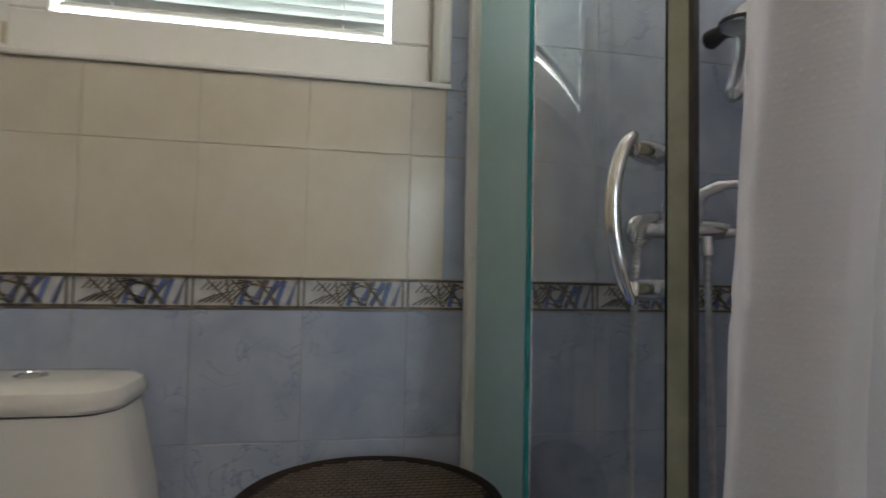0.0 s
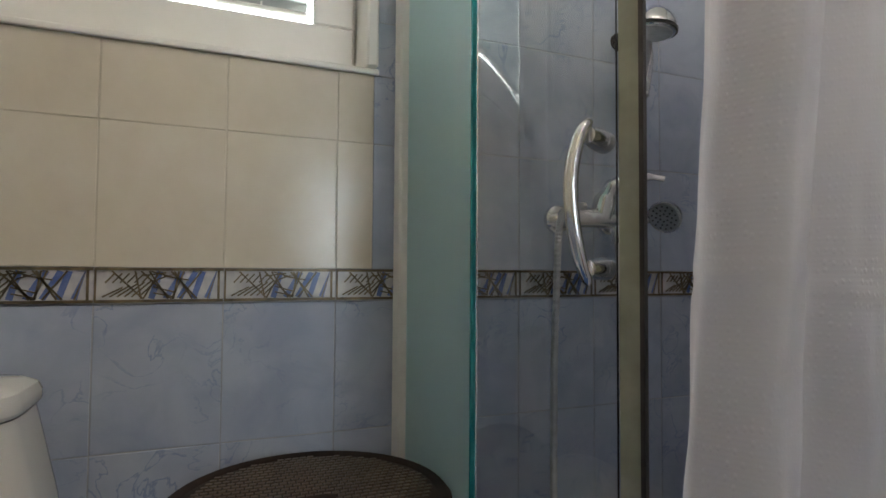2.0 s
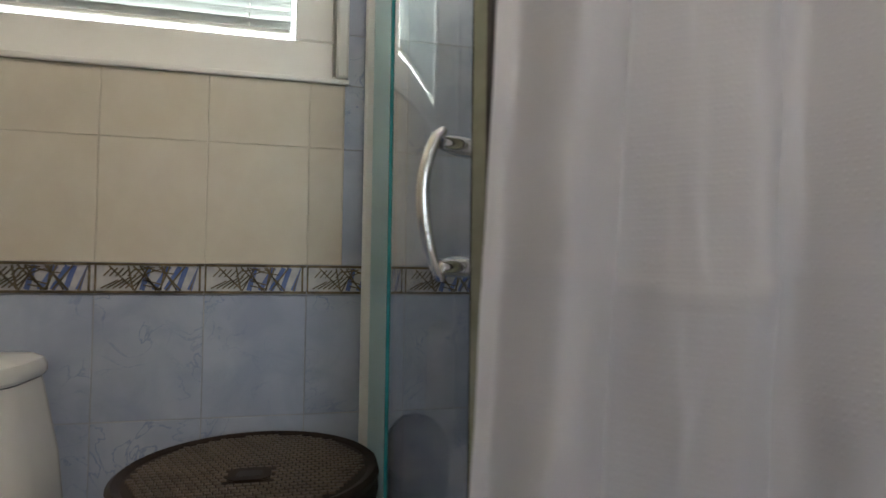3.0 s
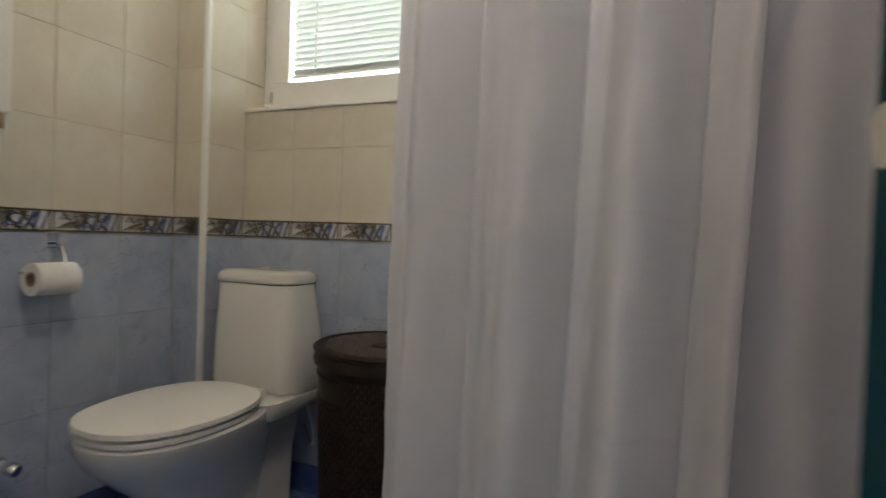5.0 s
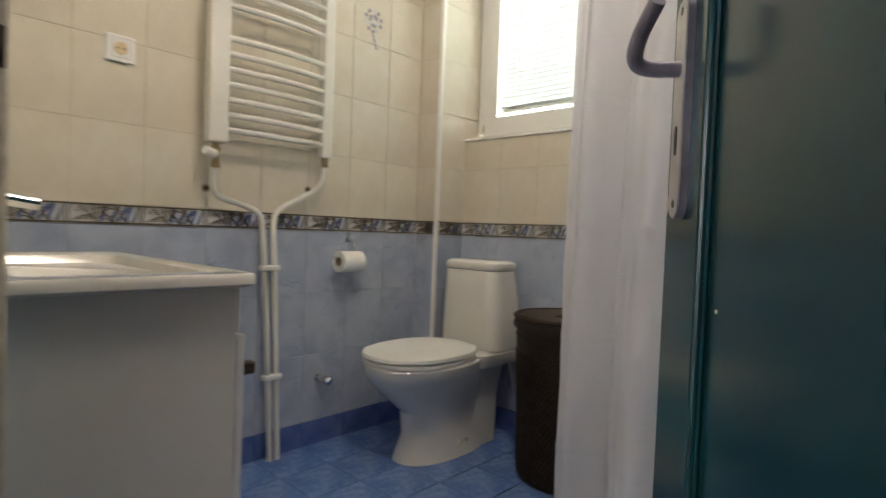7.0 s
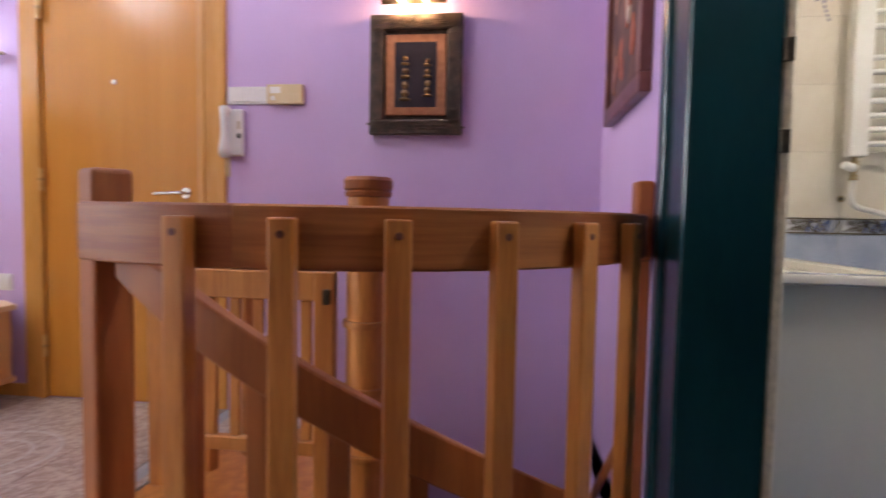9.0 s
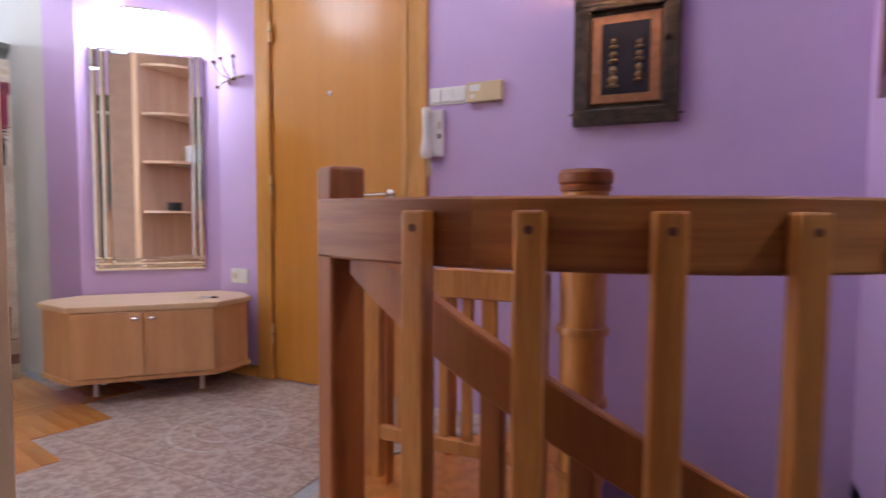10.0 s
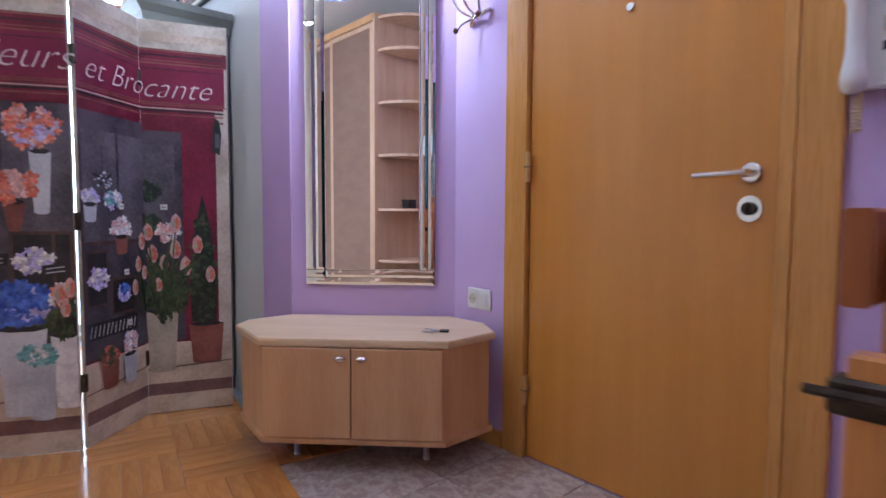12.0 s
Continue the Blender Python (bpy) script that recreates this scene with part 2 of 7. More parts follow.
M["hall_tile"] = surf("pink_grey_stone_tile", (0.34, 0.245, 0.205), (0.53, 0.455, 0.405), 24, 0.30, bump=0.08, fine=60, per_object=0.03, contrast=0.8)
M["hall_inlay"] = surf("pale_stone_inlay", (0.48, 0.44, 0.42), (0.60, 0.56, 0.53), 20, 0.32, bump=0.08, per_object=0.05)
M["switch_white"] = surf("white_plastic", (0.74, 0.73, 0.72), (0.80, 0.79, 0.78), 6, 0.35)
M["switch_beige"] = surf("yellowed_plastic", (0.62, 0.49, 0.28), (0.68, 0.55, 0.34), 6, 0.4)
M["paper"] = surf("toilet_paper", (0.80, 0.79, 0.76), (0.86, 0.85, 0.82), 30, 0.9, bump=0.3)
M["card"] = surf("cardboard", (0.30, 0.20, 0.11), (0.38, 0.27, 0.16), 20, 0.8)
M["slot"] = surf("dark_slot", (0.02, 0.02, 0.02), (0.035, 0.035, 0.035), 20, 0.6)
M["frame_dark"] = surf("dark_carved_frame", (0.030, 0.020, 0.016), (0.085, 0.055, 0.040), 22, 0.42, bump=0.5, fine=60)
M["frame_brown"] = surf("red_brown_frame", (0.10, 0.030, 0.022), (0.17, 0.06, 0.04), 12, 0.35, bump=0.2)
M["copper_mat"] = surf("copper_mount", (0.36, 0.16, 0.085), (0.46, 0.22, 0.12), 30, 0.38, 0.5)
M["pic_dark"] = surf("dark_picture", (0.012, 0.011, 0.022), (0.022, 0.020, 0.034), 8, 0.3)
M["pic_gold"] = surf("gold_relief", (0.24, 0.155, 0.07), (0.36, 0.25, 0.13), 40, 0.45, 0.7)
M["canvas_dark"] = surf("dark_painted_canvas", (0.05, 0.03, 0.028), (0.16, 0.075, 0.05), 9, 0.6, bump=0.2)
M["canvas_red"] = surf("red_orange_paint", (0.32, 0.07, 0.03), (0.46, 0.14, 0.06), 20, 0.6, bump=0.2)
M["canvas_pale"] = surf("pale_paint", (0.42, 0.34, 0.26), (0.52, 0.44, 0.35), 20, 0.6, bump=0.2)
M["cab_grey"] = surf("grey_green_cabinet_paint", (0.19, 0.205, 0.185), (0.25, 0.265, 0.24), 5, 0.45, bump=0.05)
M["drape"] = surf("brown_orange_drape", (0.34, 0.135, 0.055), (0.44, 0.19, 0.08), 6, 0.85, bump=0.3, stretch=(1, 1, 0.3))
M["mirror"], _, _, mp_ = node_mat("silvered_mirror")
mp_.inputs["Base Color"].default_value = (0.88, 0.88, 0.87, 1)
mp_.inputs["Metallic"].default_value, mp_.inputs["Roughness"].default_value = 1.0, 0.015
M["glass"] = glassy("clear_glass", (0.97, 1.0, 0.99), 0.0, 1.52)
M["glass_edge"] = surf("olive_glass_edge", (0.30, 0.31, 0.23), (0.38, 0.38, 0.29), 20, 0.2)
M["glass_teal_edge"] = surf("teal_glass_edge", (0.02, 0.26, 0.28), (0.04, 0.34, 0.36), 20, 0.2)
M["glass_frost"] = glassy("frosted_glass", (0.66, 0.93, 0.94), 0.30)
_n, _l = M["glass_frost"].node_tree.nodes, M["glass_frost"].node_tree.links
_t, _x = _n.new("ShaderNodeBsdfTranslucent"), _n.new("ShaderNodeMixShader")
_t.inputs[0].default_value = (0.80, 0.96, 0.96, 1)
_x.inputs[0].default_value = 0.48
_l.new(_n["Principled BSDF"].outputs[0], _x.inputs[1])
_d, _y = _n.new("ShaderNodeBsdfDiffuse"), _n.new("ShaderNodeMixShader")
_d.inputs[0].default_value = (0.76, 0.95, 0.93, 1)
_y.inputs[0].default_value = 0.50
_l.new(_t.outputs[0], _y.inputs[1])
_l.new(_d.outputs[0], _y.inputs[2])
_l.new(_y.outputs[0], _x.inputs[2])
_l.new(_x.outputs[0], _n["Material Output"].inputs[0])
M["screen_edge"] = surf("white_screen_edge", (0.84, 0.84, 0.85), (0.90, 0.90, 0.90), 20, 0.14, coat=0.8)
M["slat_grey"] = surf("grey_white_slat", (0.40, 0.42, 0.41), (0.46, 0.48, 0.47), 6, 0.4)
M["lamp_glow"] = glow("mirror_lamp_glass", (0.92, 0.96, 1.0), 12.0)
M["bulb_warm"] = glow("warm_bulb", (1.0, 0.70, 0.38), 14.0)
# glowing shade of the added, unseen ceiling lamps
M["ceiling_glow"] = glow("added_lamp_glass", (1.0, 0.94, 0.86), 3.0)


def fabric(name, dots):
    m, n, l, p = node_mat(name)
    tc, vo, rp = n.new("ShaderNodeTexCoord"), n.new("ShaderNodeTexVoronoi"), n.new("ShaderNodeMapRange")
    vo.inputs["Scale"].default_value = 95
    vo.inputs["Randomness"].default_value = 0.35
    l.new(tc.outputs["UV"], vo.inputs["Vector"])
    rp.inputs[1].default_value, rp.inputs[2].default_value = 0.10, 0.32
    rp.inputs[3].default_value, rp.inputs[4].default_value = dots, 0.0
    l.new(vo.outputs["Distance"], rp.inputs[0])
    no = n.new("ShaderNodeTexNoise")
    no.inputs["Scale"].default_value = 9
    l.new(tc.outputs["UV"], no.inputs["Vector"])
    mul = n.new("ShaderNodeMath")
    mul.operation = "MULTIPLY_ADD"
    mul.inputs[1].default_value = 1.0
    l.new(no.outputs[0], mul.inputs[0])
    l.new(rp.outputs[0], mul.inputs[2])
    weave, wsum = n.new("ShaderNodeTexWave"), n.new("ShaderNodeMath")
    weave.bands_direction = "Y"
    weave.inputs["Scale"].default_value = 60
    weave.inputs["Distortion"].default_value = 0.6
    l.new(tc.outputs["UV"], weave.inputs["Vector"])
    wsum.operation = "MULTIPLY_ADD"
    wsum.inputs[1].default_value = 0.10
    l.new(weave.outputs[0], wsum.inputs[0])
    l.new(mul.outputs[0], wsum.inputs[2])
    bp = n.new("ShaderNodeBump")
    bp.inputs["Strength"].default_value, bp.inputs["Distance"].default_value = 0.17, 0.003
    l.new(wsum.outputs[0], bp.inputs["Height"])
    mix = n.new("ShaderNodeMix")
    mix.data_type = "RGBA"
    mix.inputs["A"].default_value, mix.inputs["B"].default_value = (0.68, 0.655, 0.65, 1), (0.76, 0.735, 0.73, 1)
    l.new(no.outputs[0], mix.inputs["Factor"])
    l.new(mix.outputs["Result"], p.inputs["Base Color"])
    p.inputs["Roughness"].default_value = 0.55
    l.new(bp.outputs[0], p.inputs["Normal"])
    tr, add = n.new("ShaderNodeBsdfTranslucent"), n.new("ShaderNodeMixShader")
    tr.inputs[0].default_value = (0.80, 0.77, 0.80, 1)
    add.inputs[0].default_value = 0.38
    l.new(p.outputs[0], add.inputs[1])
    l.new(tr.outputs[0], add.inputs[2])
    l.new(add.outputs[0], n["Material Output"].inputs[0])
    return m


M["curtain"] = fabric("white_dotted_curtain_fabric", 1.0)
M["curtain_plain"] = fabric("white_plain_curtain_fabric", 0.12)


# ---- building helpers ----
def part(name, bm, material, parent=None, label="", smooth=False):
    me = bpy.data.meshes.new(name)
    bmesh.ops.recalc_face_normals(bm, faces=bm.faces)
    if smooth:
        for f in bm.faces:
            f.smooth = True
        for e in bm.edges:
            if len(e.link_faces) == 2 and e.calc_face_angle(0) > 0.6:
                e.smooth = False
    bm.to_mesh(me)
    bm.free()
    for m in (material if isinstance(material, (list, tuple)) else [material]):
        me.materials.append(m)
    ob = new(name, me)
    if parent:
        ob.parent = parent
    if label:
        ob["label"] = label
    return ob


def thing(name, label, category, group="", at=(0, 0, 0)):
    ob = new(name)
    ob.empty_display_size = 0.1
    ob.location = at
    return tagged(ob, label, category, group)


def setting(ob):
    return tagged(ob, kind="structure")


def add_box(bm, a, b, bevel=0.0, mi=0, seg=1):
    r = bmesh.ops.create_cube(bm, size=1.0)
    vs = r["verts"]
    for v in vs:
        v.co = Vector([(a[i] + b[i]) / 2 + v.co[i] * (b[i] - a[i]) for i in range(3)])
    fs = list({f for v in vs for f in v.link_faces})
    for f in fs:
        f.material_index = mi
    if bevel:
        es = list({e for v in vs for e in v.link_edges})
        res = bmesh.ops.bevel(bm, geom=es, offset=bevel, segments=seg, affect="EDGES", profile=0.5)
        for f in res["faces"]:
            f.material_index = mi
    return bm


def box(a, b, bevel=0.0, seg=1):
    return add_box(bmesh.new(), a, b, bevel, 0, seg)


def add_tube(bm, pts, r, seg=10, caps=True, mi=0):
    pts = [Vector(p) for p in pts]
    radii = r if isinstance(r, (list, tuple)) else [r] * len(pts)
    rings, up = [], None
    for i, p in enumerate(pts):
        d = (pts[min(i + 1, len(pts) - 1)] - pts[max(i - 1, 0)]).normalized()
        if up is None:
            up = d.orthogonal().normalized()
        up = (up - d * up.dot(d)).normalized()
        side = d.cross(up)
        rings.append([bm.verts.new(p + (up * math.cos(k * math.tau / seg) + side * math.sin(k * math.tau / seg)) * radii[i]) for k in range(seg)])
    for a, b in zip(rings, rings[1:]):
        for k in range(seg):
            f = bm.faces.new((a[k], a[(k + 1) % seg], b[(k + 1) % seg], b[k]))
            f.material_index = mi
    if caps:
        for ring in (rings[0], rings[-1]):
            f = bm.faces.new(ring)
            f.material_index = mi
    return bm


def tube(pts, r, seg=10):
    return add_tube(bmesh.new(), pts, r, seg)


def smooth_path(pts, n=6):
    """Points along a Catmull-Rom curve."""
    pts = [Vector(p) for p in pts]
    ext = [pts[0] * 2 - pts[1], *pts, pts[-1] * 2 - pts[-2]]
    out = []
    for i in range(1, len(ext) - 2):
        a, b, c, d = ext[i - 1:i + 3]
        for k in range(n):
            t = k / n
            out.append(0.5 * (2 * b + (c - a) * t + (2 * a - 5 * b + 4 * c - d) * t * t + (3 * b - a - 3 * c + d) * t ** 3))
    return out + [pts[-1]]


def add_loft(bm, rings, cap0=True, cap1=True, mi=0):
    vr = [[bm.verts.new(p) for p in ring] for ring in rings]
    n = len(vr[0])
    for a, b in zip(vr, vr[1:]):
        for k in range(n):
            bm.faces.new((a[k], a[(k + 1) % n], b[(k + 1) % n], b[k])).material_index = mi
    if cap0:
        bm.faces.new(vr[0]).material_index = mi
    if cap1:
        bm.faces.new(vr[-1]).material_index = mi
    return bm


def lathe(profile, centre=(0, 0), seg=24, cap=True):
    return add_loft(bmesh.new(), [[(centre[0] + r * math.cos(k * math.tau / seg), centre[1] + r * math.sin(k * math.tau / seg), z) for k in range(seg)] for r, z in profile], cap, cap)


def prism(outline, z0, z1, bevel=0.0):
    bm = bmesh.new()
    add_loft(bm, [[(x, y, z) for x, y in outline] for z in (z0, z1)])
    if bevel:
        bmesh.ops.bevel(bm, geom=[e for e in bm.edges if abs(e.verts[0].co.z - e.verts[1].co.z) < 1e-6], offset=bevel, segments=2, affect="EDGES")
    return bm


def disc(c, axis, r, depth, seg=18):
    """A short round peg from c along axis."""
    a = Vector(axis).normalized()
    return tube([Vector(c), Vector(c) + a * depth * 0.8, Vector(c) + a * depth], [r, r, r * 0.88], seg)


def rounded(x0, y0, x1, y1, r, n=5):
    pts = []
    for cx, cy, a0 in ((x1 - r, y1 - r, 0), (x0 + r, y1 - r, 90), (x0 + r, y0 + r, 180), (x1 - r, y0 + r, 270)):
        for k in range(n + 1):
            a = radians(a0 + 90 * k / n)
            pts.append((cx + r * math.cos(a), cy + r * math.sin(a)))
    return pts


def placed(ob, m):
    ob.matrix_world = m
    return ob

# ---- structure ----
BX, BE, DIV, BATH_S = 0.0, 2.40, -2.08, -1.955      # bathroom west and east, hall face and bath face of the dividing wall
WX, FAR, EAST, CEIL = -0.11, -7.9, 3.6, 2.80         # hall west wall, far wall, east wall, ceiling
SC, SR = Vector((0.68, -2.87)), 0.79                 # centre and radius of the spiral stair


def wall(name, boxes, material):
    bm = bmesh.new()
    for a, b in boxes:
        add_box(bm, a, b)
    return setting(part(name, bm, material))


wall("wall_west", [((WX - 0.2, -4.68, 2.05), (WX, -3.88, CEIL)), ((WX - 0.2, -5.30, -2.8), (WX, -4.68, CEIL)), ((WX - 0.2, -3.88, -2.8), (WX, DIV, CEIL)),
                   ((WX - 0.2, -4.68, -2.8), (WX, -3.88, -0.003))], M["lavender"])
wall("wall_bath_west", [((-0.31, BATH_S, -0.1), (-0.006, 0.25, CEIL))], M["grout_light"])
wall("wall_dividing", [((-0.31, DIV, -2.8), (1.10, BATH_S - 0.006, CEIL)), ((2.16, DIV, -0.1), (EAST, BATH_S - 0.006, CEIL)), ((1.10, DIV, 2.10), (2.16, BATH_S - 0.006, CEIL)), ((1.10, DIV, -2.8), (1.75, BATH_S - 0.006, -0.16))], M["lavender"])
wall("wall_window", [((-0.006, 0.006, -0.1), (0.12, 0.25, CEIL)), ((0.12, 0.006, -0.1), (1.03, 0.25, 1.335)), ((0.12, 0.006, 2.25), (1.03, 0.25, CEIL)), ((1.03, 0.006, -0.1), (2.6, 0.25, CEIL))], M["grout_light"])
wall("wall_bath_east", [((BE + 0.006, BATH_S, -0.1), (2.6, 0.006, CEIL))], M["grout"])
wall("pipe_chase", [((0, -0.184, 0), (0.124, 0.006, 2.6))], M["grout_light"])
s2 = math.sqrt(0.5)
diag = box((0, -0.2, -0.1), (0.692, 0, CEIL))
bmesh.ops.transform(diag, matrix=pose(WX, -5.07, 0, 0, 0, -45), verts=diag.verts)
setting(part("wall_mirror", diag, M["lavender"]))
wall("wall_living_return", [((0.18, -5.83, -0.1), (0.379, -5.553, CEIL))], M["lavender"])
# the wall goes on in grey-white beyond y -5.83
wall("wall_living", [((0.18, FAR, -0.1), (0.377, -5.83, CEIL))], M["grey_matt"])
wall("wall_far", [((0.1, FAR - 0.2, -0.1), (0.40, FAR, CEIL)), ((0.40, FAR - 0.2, -0.1), (3.3, FAR, 0.03)), ((3.3, FAR - 0.2, -0.1), (EAST, FAR, CEIL)), ((0.40, FAR - 0.2, 2.74), (3.3, FAR, CEIL))], M["white_paint"])
# unseen walls, beige so that they bounce little, warm light on the railing
wall("wall_east", [((EAST, FAR, -0.1), (EAST + 0.2, BATH_S, CEIL))], M["beige_bounce"])
wall("wall_wardrobe_back", [((2.40, -3.02, 0.0), (EAST, -2.92, CEIL))], M["beige_bounce"])
wall("ceiling_bath", [((-0.31, BATH_S, 2.55), (2.6, 0.25, 2.74))], M["ceiling"])
wall("ceiling_hall", [((-0.4, FAR - 0.2, CEIL), (EAST + 0.2, DIV + 0.1, CEIL + 0.2))], M["ceiling"])
wall("lower_floor", [((-0.31, -5.2, -2.9), (2.4, DIV, -2.8))], M["parquet"])
wall("wall_stairwell", [((1.55, -3.75, -2.8), (1.65, DIV, -0.2)), ((WX, -3.85, -2.8), (1.65, -3.75, -0.2))], M["lavender"])
wall("grout_band_low", [((-0.0065, BATH_S, 0.0), (-0.0015, -0.191, 0.942)), ((0.131, 0.0015, 0.0), (BE, 0.0065, 0.942)), ((1.032, 0.0015, 0.943), (BE, 0.0065, 2.55)), ((0.0, -0.1885, 0.0), (0.128, -0.1838, 0.942)), ((0.1238, -0.188, 0.0), (0.1285, 0.0, 0.942))], M["grout"])
wall("grout_band_high", [((-0.0065, BATH_S, 0.943), (-0.0015, -0.191, 2.55)), ((0.131, 0.0015, 0.943), (1.030, 0.0065, 1.335)), ((0.0, -0.1885, 0.943), (0.128, -0.1838, 2.55)), ((0.1238, -0.188, 0.943), (0.1285, 0.0, 2.55))], M["grout_light"])
wall("floor_bath", [((-0.1, DIV, -0.15), (2.5, 0.1, -0.005))], M["grout"])

# hall slab with the round stair opening
bm = bmesh.new()
N = 48
top, bot, otop, obot = [], [], [], []
for k in range(N):
    a = math.tau * k / N
    c, s = math.cos(a), math.sin(a)
    q = max(abs(c), abs(s))
    top.append(bm.verts.new((SC.x + SR * c, SC.y + SR * s, -0.006)))
    bot.append(bm.verts.new((SC.x + SR * c, SC.y + SR * s, -0.22)))
    otop.append(bm.verts.new((SC.x + 0.80 * c / q, SC.y + 0.80 * s / q, -0.006)))
    obot.append(bm.verts.new((SC.x + 0.80 * c / q, SC.y + 0.80 * s / q, -0.22)))
for k in range(N):
    j = (k + 1) % N
    if 11 < k < 25:
        continue
    for quad in ((top[k], top[j], otop[j], otop[k]), (bot[k], bot[j], obot[j], obot[k]), (top[k], top[j], bot[j], bot[k])):
        bm.faces.new(quad)
add_box(bm, (1.48, -3.67, -0.22), (EAST, DIV, -0.006))
add_box(bm, (WX, -5.3, -0.22), (EAST, -3.67, -0.006))
add_box(bm, (0.1, FAR, -0.22), (EAST, -5.3, -0.006))
setting(part("floor_hall", bm, M["grout"]))

# doors' frames, teal bathroom frame
frame_ob = setting(part("door_frame_bath", add_box(box((0.90, DIV - 0.022, 0), (1.045, DIV + 0.002, 2.16), 0.004, 2), (1.03, DIV - 0.036, 0), (1.17, BATH_S + 0.012, 2.10), 0.006), M["teal_dark"]))
part("head_jamb", add_box(box((1.17, DIV - 0.036, 2.05), (2.09, BATH_S + 0.012, 2.10), 0.004), (1.045, DIV - 0.022, 2.10), (2.22, DIV + 0.002, 2.2), 0.004), M["teal_dark"], frame_ob)
part("hinge_jamb", add_box(box((2.09, DIV - 0.036, 0), (2.16, BATH_S + 0.012, 2.10), 0.004), (2.16, DIV - 0.022, 0), (2.28, DIV + 0.002, 2.10), 0.004), M["teal_dark"], frame_ob)
part("casing_bead", tube([(1.036, DIV - 0.036, 0), (1.036, DIV - 0.036, 2.1)], 0.012, 10), M["teal_dark"], frame_ob)
part("inner_edge_strip", box((1.150, BATH_S + 0.012, 0), (1.166, BATH_S + 0.032, 2.1), 0.004), M["chip"], frame_ob, "bare pale edge strip")
for z0 in (1.05, 1.22):
    part("strike_plate", box((1.162, BATH_S + 0.010, z0), (1.173, BATH_S + 0.028, z0 + 0.045), 0.002), M["dark_metal"], frame_ob, "dark iron strike plate")

# front door frame
ff = setting(part("door_frame_front", add_box(box((WX - 0.1, -4.785, 0), (WX + 0.018, -4.68, 2.13), 0.003), (WX + 0.018, -4.72, 0), (WX + 0.024, -4.68, 2.08), 0.002), M["casing_veneer"]))
part("side_casing", add_box(box((WX - 0.1, -3.88, 0), (WX + 0.018, -3.748, 2.13), 0.003), (WX + 0.018, -3.88, 0), (WX + 0.024, -3.845, 2.08), 0.002), M["casing_veneer"], ff)
part("head_casing", box((WX - 0.1, -4.68, 2.05), (WX + 0.018, -3.88, 2.13), 0.003), M["casing_veneer"], ff)

# baseboards
wall("baseboard", [((WX, -5.05, 0), (WX + 0.015, -4.79, 0.06)), ((0.379, -5.9, 0), (0.394, -5.57, 0.06))], M["casing_veneer"])

# ---- bathroom things ----
# window
win = setting(part("window_1", add_box(add_box(add_box(add_box(bmesh.new(), (0.155, 0.10, 1.340), (1.03, 0.17, 1.385), 0.003), (0.155, 0.10, 2.18), (1.03, 0.17, 2.25), 0.003), (0.12, 0.10, 1.385), (0.178, 0.17, 2.25), 0.003), (1.0, 0.10, 1.385), (1.03, 0.17, 2.25), 0.003), M["pvc"], None))
sash = bmesh.new()
for a, b in (((0.172, 0.085, 1.366), (1.006, 0.135, 1.458)), ((0.172, 0.085, 2.10), (1.006, 0.135, 2.19)), ((0.172, 0.085, 1.458), (0.246, 0.135, 2.10)), ((0.918, 0.085, 1.458), (1.006, 0.135, 2.10))):
    add_box(sash, a, b, 0.004)
part("sash", sash, M["pvc"], win)
pane = part("pane", box((0.24, 0.120, 1.45), (0.922, 0.126, 2.11)), M["glass"], win, "clear window pane")
pane.visible_shadow = False
part("window_sill", box((0.126, -0.002, 1.337), (1.035, 0.10, 1.345), 0.003, 2), M["pvc"], win, "white plastic sill")
part("sill_lip", box((0.118, -0.009, 1.3335), (1.038, -0.0005, 1.3455), 0.003, 3), M["pvc"], win, "white rounded edge trim", True)
part("edge_trim", tube([(0.124, -0.004, 1.341), (0.124, -0.004, 2.25)], 0.0055, 12), M["enamel"], win, "white rounded edge trim", True)
part("reveal_trim", box((1.012, -0.012, 1.348), (1.036, 0.10, 2.25), 0.004), M["pvc"], win)
part("stop_block", box((0.158, 0.088, 1.387), (0.170, 0.0995, 1.43), 0.003), M["chip"], win, "weathered sealant lump")
blind = thing("venetian_blind", "white venetian blind lowered over the small window", "blind")
slat = None
for k in range(28):
    z = 1.494 + k * 0.0225
    if slat is None:
        bm = bmesh.new()
        prof = [(-0.0105, 0.0075), (-0.0055, 0.0045), (0, 0.0), (0.0055, -0.0050), (0.0105, -0.0105)]
        lo = [[bm.verts.new((x, y, zz)) for y, zz in prof] for x in (-0.326, 0.326)]
        hi = [[bm.verts.new((x, y, zz + 0.0008)) for y, zz in prof] for x in (-0.326, 0.326)]
        for s in (lo, hi):
            for i in range(4):
                bm.faces.new((s[0][i], s[0][i + 1], s[1][i + 1], s[1][i]))
        slat = part("slat", bm, M["slat_grey"], blind)
        slat.location = (0.582, 0.105, z)
    else:
        o = slat.copy()
        scene.collection.objects.link(o)
        o.location = (0.582, 0.105, z)
part("bottom_rail", box((0.256, 0.092, 1.472), (0.908, 0.114, 1.483), 0.003), M["pvc"], blind)
for x in (0.35, 0.815):
    part("ladder_cord", tube([(x, 0.105, 1.478), (x, 0.105, 2.12)], 0.002, 6), M["pvc"], blind)

# toilet
toilet = thing("toilet", "white ceramic close-coupled toilet with its lid closed", "toilet")
TX = 0.378


